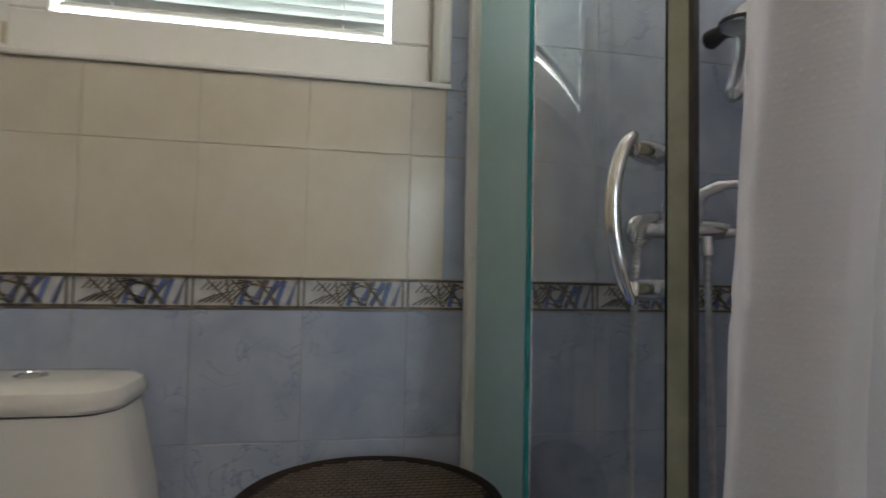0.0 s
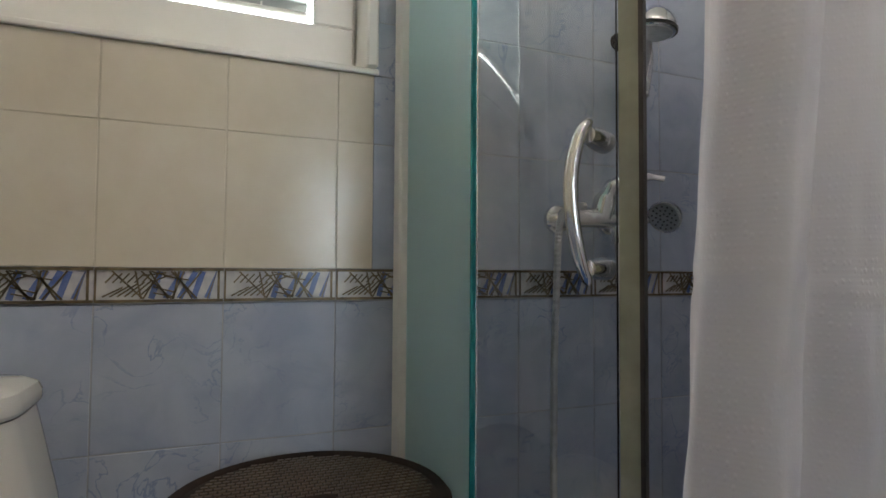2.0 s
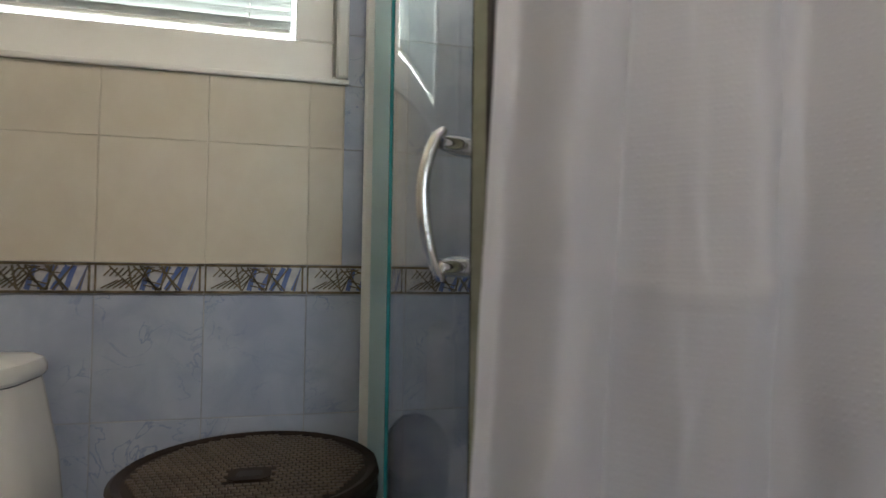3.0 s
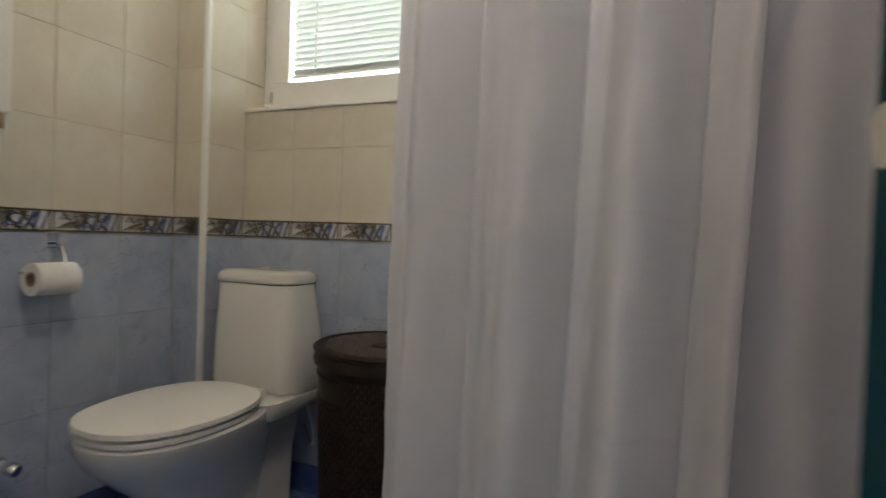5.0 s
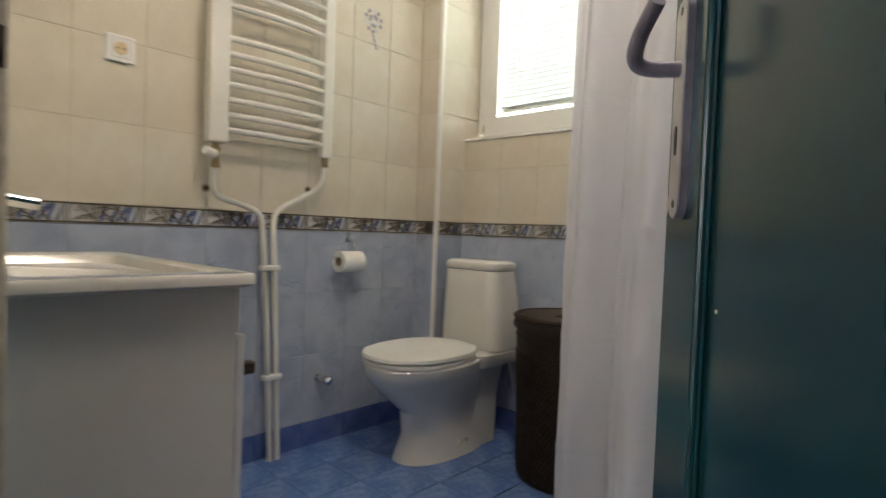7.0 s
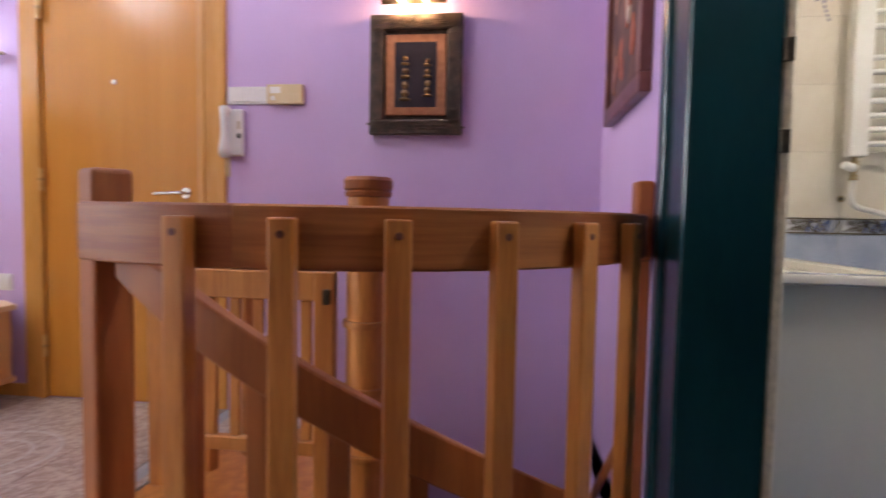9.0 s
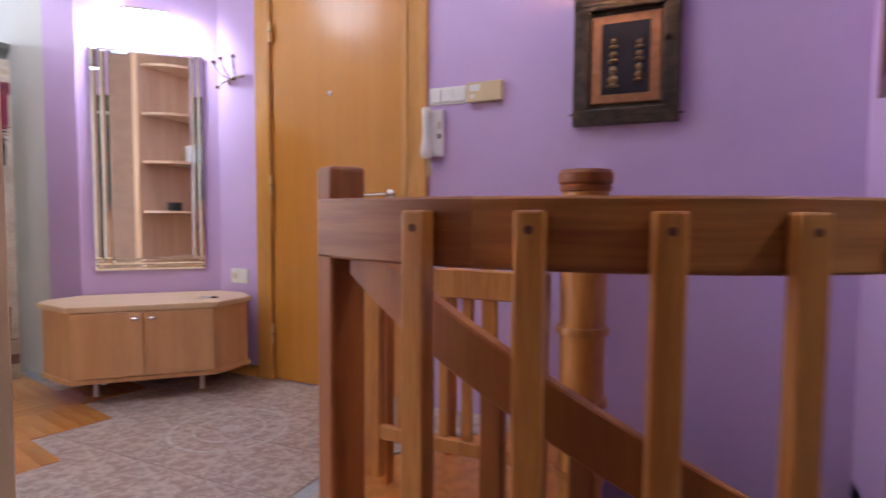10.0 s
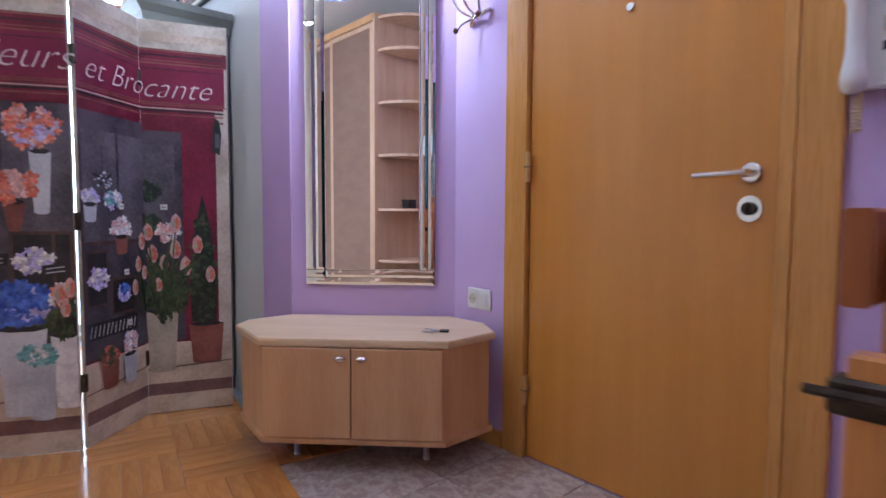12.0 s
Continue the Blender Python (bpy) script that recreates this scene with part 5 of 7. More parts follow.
gx0, gy0, gy1 = 0.720, -2.955, -3.520
part("top_rail", box((gx0 - 0.014, gy1, 0.662), (gx0 + 0.014, gy0, 0.748), 0.004), M["pine"], gate)
part("bottom_rail", box((gx0 - 0.014, gy1, 0.190), (gx0 + 0.014, gy0, 0.235), 0.004), M["pine"], gate)
part("end_stile", box((gx0 - 0.018, gy0 - 0.062, 0.06), (gx0 + 0.018, gy0 + 0.0, 0.75), 0.004), M["pine"], gate)
part("end_stile", box((gx0 - 0.018, gy1 - 0.03, 0.06), (gx0 + 0.018, gy1 + 0.032, 0.75), 0.004), M["pine"], gate)
for k in range(6):
    y = gy1 + 0.10 + k * 0.075
    part("slat", box((gx0 - 0.009, y - 0.016, 0.236), (gx0 + 0.009, y + 0.016, 0.661), 0.003), M["pine"], gate)
latch = part("latch", box((gx0 - 0.012, gy1 - 0.045, 0.684), (gx0 + 0.028, gy1 + 0.050, 0.724), 0.004), M["dark_metal"], gate, "dark iron sliding latch")
part("bolt", tube([(gx0 + 0.032, gy1 - 0.065, 0.708), (gx0 + 0.032, gy1 + 0.02, 0.708)], 0.006, 8), M["dark_metal"], latch)
part("catch", box((gx0 + 0.019, gy0 - 0.03, 0.655), (gx0 + 0.034, gy0 - 0.010, 0.700), 0.002), M["dark_metal"], gate, "small dark catch")
wr = thing("wall_handrail", "thin wooden handrail descending along the lavender wall", "handrail")
part("rail", tube([(0.72, DIV - 0.035, 0.32), (0.50, DIV - 0.04, 0.12), (0.1, DIV - 0.05, -0.25)], 0.014, 10), M["pine_red"], wr, smooth=True)

# mirror corner; local x along the slanted wall
DG = pose(WX, -5.07, 0, 0, 0, -45)
# in this frame +y points out of the wall into the hall
mir = thing("mirror", "tall mirror with silver edges hanging above the shoe cabinet", "mirror")
ms0, ms1, mz0, mz1 = 0.083, 0.620, 0.598, 1.775
part("backing", box((ms0 + 0.004, 0.001, mz0 + 0.004), (ms1 - 0.004, 0.012, mz1 - 0.004)), M["frame_dark"], mir)
part("main_glass", box((ms0 + 0.062, 0.012, mz0 + 0.062), (ms1 - 0.082, 0.019, mz1 - 0.012), 0.003), M["mirror"], mir)


def strip(a, b, c, d, name):
    """A bevelled mirror strip between two corners, raised along its middle."""
    bm = bmesh.new()
    add_loft(bm, [[(a, 0.012, c), (b, 0.012, c), (b, 0.012, d), (a, 0.012, d)], [(a, 0.0155, c), (b, 0.0155, c), (b, 0.0155, d), (a, 0.0155, d)], [(a + 0.011, 0.0185, c + 0.011), (b - 0.011, 0.0185, c + 0.011), (b - 0.011, 0.0185, d - 0.011), (a + 0.011, 0.0185, d - 0.011)]])
    return part(name, bm, M["mirror"], mir)


strip(ms1 - 0.080, ms1 - 0.042, mz0 + 0.062, mz1 - 0.012, "border_strip")
strip(ms1 - 0.040, ms1, mz0 + 0.062, mz1 - 0.110, "border_strip")
strip(ms1 - 0.040, ms1, mz1 - 0.108, mz1, "corner_block")
strip(ms0 + 0.030, ms0 + 0.060, mz0 + 0.062, mz1 - 0.012, "border_strip")
strip(ms0, ms0 + 0.028, mz0 + 0.062, mz1, "border_strip")
strip(ms0, ms1 - 0.082, mz0 + 0.030, mz0 + 0.060, "border_strip")
strip(ms0, ms1, mz0, mz0 + 0.028, "border_strip")
strip(ms1 - 0.080, ms1, mz0 + 0.030, mz0 + 0.060, "corner_block")
part("sticker", box((ms1 - 0.175, 0.0192, mz1 - 0.028), (ms1 - 0.10, 0.0198, mz1 - 0.016)), M["band_blue"], mir, "small blue sticker")
mir.matrix_world = DG
ml = thing("mirror_lamp", "chrome bar lamp glowing white above the mirror", "lamp")
part("bar", tube([(0.235, 0.10, 1.965), (0.455, 0.10, 1.965)], 0.008, 10), M["chrome"], ml, smooth=True)
part("mount", box((0.320, 0.0, 1.945), (0.370, 0.075, 1.980), 0.004), M["chrome"], ml)
part("stem", tube([(0.345, 0.07, 1.96), (0.345, 0.10, 1.965)], 0.010, 10), M["chrome"], ml)
part("tube", box((0.245, 0.085, 1.938), (0.445, 0.115, 1.956), 0.004), M["lamp_glow"], ml, "glowing lamp tube")
ml.matrix_world = DG

bench = thing("shoe_cabinet", "low beech shoe cabinet with six-sided top and two doors", "cabinet")
ho = [(-0.118, 0.135), (0.012, 0.012), (0.680, 0.012), (0.815, 0.145), (0.825, 0.245), (0.650, 0.468), (0.005, 0.468), (-0.158, 0.300)]


def shrink(o, k):
    cx, cy = sum(p[0] for p in o) / len(o), sum(p[1] for p in o) / len(o)
    return [(cx + (x - cx) * k, cy + (y - cy) * (k if y > 0.2 else 1)) for x, y in o]


part("top", prism(ho, 0.444, 0.470, 0.004), M["beech_top"], bench, "light beech top")
part("carcass", prism(shrink(ho, 0.955), 0.128, 0.443), M["beech"], bench)
part("bottom_board", prism(shrink(ho, 0.985), 0.106, 0.128, 0.003), M["beech"], bench)
fy = max(p[1] for p in shrink(ho, 0.955))
for x0, x1, kx in ((0.022, 0.330, 0.294), (0.334, 0.636, 0.368)):
    d = part("door", box((x0, fy, 0.131), (x1, fy + 0.012, 0.440), 0.002), M["beech"], bench)
    part("knob", tube([(kx - 0.020, fy + 0.022, 0.408), (kx - 0.016, fy + 0.022, 0.408), (kx - 0.007, fy + 0.023, 0.408), (kx + 0.007, fy + 0.023, 0.408), (kx + 0.016, fy + 0.022, 0.408), (kx + 0.020, fy + 0.022, 0.408)], [0.003, 0.007, 0.0105, 0.0105, 0.007, 0.003], 12), M["chrome"], d, "oval chrome knob", True)
for x, y in ((0.09, 0.31), (0.57, 0.31), (0.10, 0.10), (0.58, 0.10)):
    part("foot", lathe([(0.016, 0), (0.012, 0.012), (0.010, 0.107)], (x, y), 12), M["steel"], bench, "grey metal foot")
bench.matrix_world = DG
keys = thing("key_bunch", "small bunch of metal keys lying on the cabinet", "keys")
for k, (a, l_) in enumerate(((10, 0.055), (40, 0.05), (75, 0.052), (-25, 0.045))):
    c, s = math.cos(radians(a)), math.sin(radians(a))
    part("key", add_loft(bmesh.new(), [[(0.10 + c * t - s * w_, 0.36 + s * t + c * w_, 0.4715 + 0.002 * k + h_) for t, w_ in ((0, -0.009), (0.02, -0.010), (0.024, -0.004), (l_, -0.004), (l_, 0.004), (0.024, 0.004), (0.02, 0.010), (0, 0.009))] for h_ in (0, 0.002)]), M["steel"], keys)
part("key_ring", tube([(0.10 + 0.014 * math.cos(t), 0.36 + 0.014 * math.sin(t), 0.474) for t in [math.tau * k / 14 for k in range(15)]], 0.0014, 6), M["steel"], keys)
part("fob", prism(rounded(0.055, 0.345, 0.088, 0.372, 0.006), 0.4705, 0.477, 0.001), M["black"], keys, "dark key fob")
keys.matrix_world = DG @ pose(-0.045, -0.045, 0)

hook = thing("coat_hook", "chrome wall coat hook with brown wooden knobs", "coat hook")
HYc, HZc = -4.925, 1.640
part("plate", tube(smooth_path([(WX + 0.006, HYc - 0.05, HZc - 0.02), (WX + 0.022, HYc - 0.03, HZc + 0.012), (WX + 0.026, HYc, HZc), (WX + 0.022, HYc + 0.03, HZc + 0.012), (WX + 0.006, HYc + 0.05, HZc + 0.02)]), 0.010, 10), M["chrome"], hook, smooth=True)
for dy, dz, ox_ in ((-0.085, 0.085, 0.085), (-0.02, 0.095, 0.10), (0.055, 0.10, 0.085), (-0.07, -0.05, 0.075), (0.05, -0.015, 0.075)):
    arm = part("arm", tube(smooth_path([(WX + 0.02, HYc + dy * 0.2, HZc), (WX + ox_ * 0.7, HYc + dy * 0.7, HZc + dz * 0.35), (WX + ox_, HYc + dy, HZc + dz)]), 0.005, 8), M["chrome"], hook, smooth=True)
    part("knob", tube([(WX + ox_, HYc + dy, HZc + dz - 0.006), (WX + ox_, HYc + dy, HZc + dz + 0.004), (WX + ox_, HYc + dy, HZc + dz + 0.014)], [0.006, 0.012, 0.005], 12), M["frame_brown"], arm, "brown knob", True)
socket("double_socket", "white double socket with switch on the lavender wall", pose(WX, -4.922, 0.560), True)

# hall ceiling lamp, unseen, added as a body for the fill bulb
hl = thing("ceiling_lamp", "unseen round opal ceiling lamp, added as fill light", "lamp")
part("base", lathe([(0.16, CEIL), (0.16, CEIL - 0.02), (0.14, CEIL - 0.03)], (0.80, -3.40), 32), M["switch_white"], hl, smooth=True)
part("shade", lathe([(0.14, CEIL - 0.03), (0.15, CEIL - 0.06), (0.12, CEIL - 0.11), (0.06, CEIL - 0.14), (0.005, CEIL - 0.145)], (0.80, -3.40), 32), M["ceiling_glow"], hl, smooth=True)
# second added lamp, at the fill bulb before the screen
copy_thing(hl, pose(0.45, -1.75, 0))

# wardrobe and rounded end shelves, seen in the mirror
ward = thing("sliding_wardrobe", "tall beech wardrobe with brown woven sliding doors", "wardrobe")
part("carcass", box((2.145, -3.86, 0.0), (3.24, -3.285, 2.50), 0.003), M["beech"], ward)
part("top_board", box((2.12, -3.92, 2.46), (3.24, -3.30, 2.52), 0.004), M["beech"], ward)
part("plinth", box((2.145, -3.90, 0.0), (3.24, -3.86, 0.08)), M["beech"], ward)
for x0, x1, y in ((2.165, 2.86, -3.905), (2.84, 3.235, -3.882)):
    dr = part("sliding_door", box((x0 + 0.045, y + 0.004, 0.125), (x1 - 0.045, y + 0.014, 2.415)), M["rattan"], ward, "brown woven door panel")
    for a, b in (((x0, y, 0.085), (x0 + 0.045, y + 0.02, 2.455)), ((x1 - 0.045, y, 0.085), (x1, y + 0.02, 2.455)), ((x0 + 0.045, y, 0.085), (x1 - 0.045, y + 0.02, 0.125)), ((x0 + 0.045, y, 2.415), (x1 - 0.045, y + 0.02, 2.455))):
        part("door_frame", box(a, b, 0.003), M["beech_shelf"], dr)
shelf = thing("end_shelf", "beech corner shelf unit with rounded shelves and few objects", "shelf")
part("side_panel", box((2.118, -3.92, 0.0), (2.143, -3.285, 2.50), 0.002), M["beech_shelf"], shelf)
part("back_panel", box((1.72, -3.300, 0.0), (2.118, -3.285, 2.50), 0.002), M["beech_shelf"], shelf)
zs = [0.06, 0.42, 0.86, 1.32, 1.76, 2.20, 2.47]
for z in zs:
    o = [(2.117, -3.301)] + [(2.117 - 0.39 * math.sin(radians(a)), -3.301 - 0.58 * math.cos(radians(a))) for a in range(0, 91, 9)]
    part("rounded_shelf", prism(o, z, z + 0.022, 0.003), M["beech_shelf"], shelf)
shelf_things = []
for nm, lb, ct, a, b, mt in (("storage_box", "grey patterned storage box on a shelf", "box", (1.80, -3.52, 1.3422), (1.99, -3.38, 1.50), "grey_matt"), ("small_box", "small black box on a shelf", "box", (1.99, -3.66, 0.8822), (2.08, -3.57, 0.95), "black"), ("flower_vase", "dark brown square vase on a shelf", "vase", (1.83, -3.42, 0.8822), (1.93, -3.34, 1.17), "frame_brown")):
    t = thing(nm, lb, ct)
    shelf_things.append(t)
    part("body", box(a, b, 0.006, 2), M[mt], t)
    part("lid", box((a[0] - 0.004, a[1] - 0.004, b[2] - 0.002), (b[0] + 0.004, b[1] + 0.004, b[2] + 0.012), 0.003), M[mt], t)

WK = Matrix.Translation((-1.776, -6.624, 0.0)) @ Matrix.Diagonal((1.075, 1.075, 1.06, 1)) @ Matrix.Translation((1.776, 6.624, 0.0))
for o in (ward, shelf, *shelf_things):
    o.matrix_world = WK

# ---- folding screen ----
PR = {k: surf("print_" + k, a, b, sc, 0.42, bump=0.1, fine=70, contrast=0.45, island=0.32 if sc >= 30 else 0.0) for k, a, b, sc in (
    ("stone", (0.42, 0.36, 0.28), (0.60, 0.54, 0.44), 7), ("burgundy", (0.12, 0.006, 0.022), (0.20, 0.014, 0.045), 6), ("sign", (0.17, 0.008, 0.040), (0.23, 0.016, 0.060), 5),
    ("dusk", (0.030, 0.026, 0.038), (0.085, 0.070, 0.085), 7), ("glassy", (0.055, 0.048, 0.06), (0.14, 0.12, 0.14), 5), ("wood", (0.055, 0.028, 0.022), (0.10, 0.055, 0.040), 9), ("lettering", (0.62, 0.54, 0.50), (0.72, 0.64, 0.60), 20),
    ("sand", (0.44, 0.35, 0.25), (0.62, 0.52, 0.40), 8), ("kerb", (0.14, 0.075, 0.07), (0.21, 0.12, 0.11), 8), ("blue", (0.02, 0.06, 0.36), (0.10, 0.20, 0.62), 40), ("coral", (0.55, 0.10, 0.05), (0.70, 0.26, 0.17), 40), ("pink", (0.55, 0.28, 0.27), (0.70, 0.48, 0.44), 40),
    ("lilac", (0.36, 0.32, 0.58), (0.55, 0.50, 0.72), 40), ("white", (0.58, 0.56, 0.56), (0.76, 0.74, 0.72), 40), ("teal", (0.10, 0.30, 0.32), (0.22, 0.44, 0.44), 40), ("leaf", (0.025, 0.050, 0.020), (0.07, 0.10, 0.04), 30), ("dark_leaf", (0.008, 0.016, 0.012), (0.025, 0.040, 0.026), 30),
    ("bucket", (0.40, 0.42, 0.46), (0.60, 0.62, 0.64), 6), ("cream_pot", (0.32, 0.28, 0.20), (0.46, 0.40, 0.30), 8), ("clay", (0.17, 0.050, 0.035), (0.26, 0.09, 0.065), 8), ("black", (0.012, 0.010, 0.012), (0.03, 0.026, 0.028), 10))}
SCREEN = thing("folding_screen", "four-panel folding screen printed with a flower shop front", "room divider")
PTS = [Vector((0.492, -5.922)), Vector((0.822, -6.045)), Vector((1.097, -5.800)), Vector((1.420, -5.955)), Vector((1.72, -5.76))]
SH, SD = 1.70, 0.008
GAPS = (0.002, 0.0035, 0.007, 0.0095, 0.004)      # clearance at each fold
frames = []
for k in range(4):
    left, right = PTS[k + 1], PTS[k]
    u = (right - left).normalized()
    w = (right - left).length
    m = Matrix(((u.x, -u.y, 0, left.x), (u.y, u.x, 0, left.y), (0, 0, 1, 0.007), (0, 0, 0, 1)))
    pn = part("panel", box((GAPS[k + 1], -SD, 0), (w - GAPS[k], SD, SH), 0.002), PR["stone"], SCREEN)
    pn.matrix_world = m
    frames.append((m, w, pn))
    if k == 0:
        part("edge_strip", box((-0.002, -SD - 0.003, 0.0), (0.005, SD - 0.004, SH)), M["screen_edge"], pn, "white panel edge")
    if k < 3:
        for z in (0.22, 0.82, 1.42):
            part("hinge", tube([(0.0, -SD, z), (0.0, -SD, z + 0.065)], 0.012, 8), M["dark_metal"], pn, "dark metal hinge")
LAYER = {}


def flat(k, name, pts, material, smooth=False):
    """A flat printed patch on panel k: points across and up, in metres."""
    m, w, pn = frames[k]
    LAYER[k] = LAYER.get(k, 0) + 1
    y = -SD - 0.0002 - 0.00012 * LAYER[k]
    bm = bmesh.new()
    bm.faces.new([bm.verts.new((min(max(x, GAPS[k + 1] + 0.001), w - GAPS[k] - 0.001), y, z * 0.95)) for x, z in pts])
    return part(name, bm, material, pn)


def quad(k, name, x0, z0, x1, z1, material, bow=0.0):
    return flat(k, name, [(x0, z0), (x1, z0), (x1 - bow, z1), (x0 + bow, z1)], material)


def bouquet(k, name, cx, cz, rx, rz, r, n, mats, seed, tall=1.0):
    rnd = random.Random(seed)
    m, w, pn = frames[k]
    LAYER[k] = LAYER.get(k, 0) + 1
    bm = bmesh.new()
    lo, hi = GAPS[k + 1] + 0.001, w - GAPS[k] - 0.001

    def petal(x, z, s, tilt, y, mi):
        vs = []
        for t in [math.tau * j / 7 for j in range(7)]:
            px, pz = s * math.cos(t), 0.62 * s * math.sin(t)
            vs.append(bm.verts.new((min(max(x + px * math.cos(tilt) - pz * math.sin(tilt), lo), hi), y, 0.95 * (z + tall * (px * math.sin(tilt) + pz * math.cos(tilt))))))
        bm.faces.new(vs).material_index = mi

    for i in range(n):
        a, q = rnd.uniform(0, math.tau), math.sqrt(rnd.random())
        x, z, s = cx + rx * q * math.cos(a), cz + rz * q * math.sin(a), r * rnd.uniform(0.6, 1.2)
        mi = rnd.randrange(len(mats))
        y = -SD - 0.0002 - 0.00012 * LAYER[k] - 0.000001 * i
        turn = rnd.uniform(0, math.tau)
        for j in range(5):
            t = turn + math.tau * j / 5
            petal(x + 0.55 * s * math.cos(t), z + tall * 0.55 * s * math.sin(t), 0.55 * s, t, y - 0.0000002 * j, mi)
    return part(name, bm, [PR[x] for x in mats], pn)


def bucket(k, cx, z0, z1, w0, w1, mat_):
    flat(k, "printed_bucket", [(cx - w0, z0), (cx - w0 * 0.5, z0 - 0.006), (cx + w0 * 0.5, z0 - 0.006), (cx + w0, z0), (cx + w1, z1), (cx - w1, z1)], PR[mat_])
    flat(k, "printed_rim", [(cx - w1, z1), (cx - w1 * 0.5, z1 - 0.010), (cx + w1 * 0.5, z1 - 0.010), (cx + w1, z1), (cx + w1 * 0.5, z1 + 0.008), (cx - w1 * 0.5, z1 + 0.008)], PR["black"])


for k in range(4):
    m, w, pn = frames[k]
    quad(k, "printed_ground", 0.005, 0.003, w - 0.005, 0.33, PR["sand"])
    quad(k, "printed_kerb", 0.005, 0.085, w - 0.005, 0.14, PR["kerb"])
    quad(k, "printed_shopfront", 0.005, 0.33, w - 0.005 if k else w - 0.055, 1.40, PR["burgundy"])
    quad(k, "printed_sign", 0.005, 1.42, w - 0.005 if k else w - 0.015, 1.60, PR["sign"])
    quad(k, "printed_cornice", 0.005, 1.60, w - 0.005 if k else w - 0.004, 1.665, PR["burgundy"])
    quad(k, "printed_moulding", 0.005, 1.405, w - 0.005 if k else w - 0.02, 1.418, PR["burgundy"])
    quad(k, "printed_line", 0.005, 1.598, w - 0.005, 1.604, PR["clay"])
    quad(k, "printed_line", 0.005, 1.416, w - 0.005, 1.421, PR["clay"])
for k in range(4):
    w = frames[k][1]
    for z0, z1, mt in ((1.655, 1.662, "clay"), (1.634, 1.640, "black"), (1.612, 1.616, "clay"), (1.575, 1.578, "black"), (1.425, 1.430, "clay"), (1.388, 1.396, "black"), (1.372, 1.378, "clay"), (1.345, 1.352, "burgundy")):
        quad(k, "printed_moulding", 0.005, z0, w - (0.005 if k else 0.020), z1, PR[mt])
    flat(k, "printed_weathering", [(0.005, 1.70), (w * 0.3, 1.69), (w * 0.55, 1.705), (w * 0.8, 1.695), (w - 0.005, 1.71), (w - 0.005, 1.735), (0.005, 1.74)], PR["sand"])
    flat(k, "printed_paving_joint", [(0.005, 0.205), (w - 0.005, 0.225), (w - 0.005, 0.230), (0.005, 0.211)], PR["kerb"])
quad(3, "printed_interior", 0.02, 0.30, 0.35, 1.36, PR["dusk"])
w2, w1_, w0_ = frames[2][1], frames[1][1], frames[0][1]
quad(2, "printed_interior", 0.10, 0.34, w2, 1.34, PR["dusk"])
quad(2, "printed_pane", 0.14, 0.85, w2, 1.28, PR["glassy"])
quad(2, "printed_post", 0.0, 0.33, 0.10, 1.36, PR["burgundy"])
quad(2, "printed_label", 0.03, 0.74, 0.09, 0.92, PR["sand"])
quad(1, "printed_interior", 0.005, 0.34, w1_, 1.33, PR["dusk"])
quad(1, "printed_pane", 0.02, 0.80, 0.20, 1.26, PR["glassy"])
quad(1, "printed_pane", 0.215, 0.80, w1_, 1.26, PR["glassy"])
quad(0, "printed_interior", 0.005, 0.34, 0.16, 1.30, PR["dusk"])
quad(0, "printed_pane", 0.005, 0.85, 0.13, 1.24, PR["glassy"])
quad(0, "printed_pillar", 0.16, 0.33, 0.275, 1.36, PR["burgundy"])
# shelves and crates
for k, x0, z0, x1, z1 in ((2, 0.15, 0.58, 0.30, 0.86), (1, 0.02, 0.55, 0.14, 0.78), (1, 0.15, 0.50, 0.30, 0.66), (2, 0.28, 0.55, 0.35, 0.86)):
    quad(k, "printed_crate", x0, z0, x1, z1, PR["wood"])
    quad(k, "printed_crate_inside", x0 + 0.012, z0 + 0.012, x1 - 0.012, z1 - 0.012, PR["black"])
quad(1, "printed_shelf", 0.02, 0.80, w1_, 0.815, PR["wood"])
quad(1, "printed_trough", 0.02, 0.42, 0.30, 0.49, PR["black"])
for i in range(12):
    flat(1, "printed_trellis", [(0.03 + i * 0.022, 0.43), (0.034 + i * 0.022, 0.43), (0.045 + i * 0.022, 0.475), (0.041 + i * 0.022, 0.475)], PR["bucket"])
# chandelier
for i in range(5):
    a = radians(-150 + 30 * i * 1.0)
    flat(1, "printed_chandelier", [(0.12, 1.06), (0.12 + 0.05 * math.cos(a) * 1.1, 1.09 + 0.02 * math.sin(a)), (0.12 + 0.055 * math.cos(a) * 1.1, 1.10 + 0.02 * math.sin(a)), (0.123, 1.075)], PR["black"])
flat(1, "printed_chandelier", [(0.117, 1.05), (0.123, 1.05), (0.122, 1.20), (0.118, 1.20)], PR["black"])
bouquet(1, "printed_chandelier_drop", 0.12, 1.06, 0.05, 0.04, 0.006, 26, ["black", "bucket"], 3)
# flowers, panel with the blue hydrangea
bucket(2, 0.255, 0.93, 1.16, 0.024, 0.035, "bucket")
bouquet(2, "printed_bouquet", 0.235, 1.25, 0.085, 0.075, 0.022, 60, ["coral", "pink", "lilac", "coral"], 11)
bucket(2, 0.17, 0.865, 0.97, 0.020, 0.036, "clay")
bouquet(2, "printed_bouquet", 0.165, 1.03, 0.072, 0.055, 0.024, 44, ["coral", "coral", "pink"], 12)
bouquet(2, "printed_bouquet", 0.225, 0.75, 0.058, 0.040, 0.018, 40, ["lilac", "white"], 13)
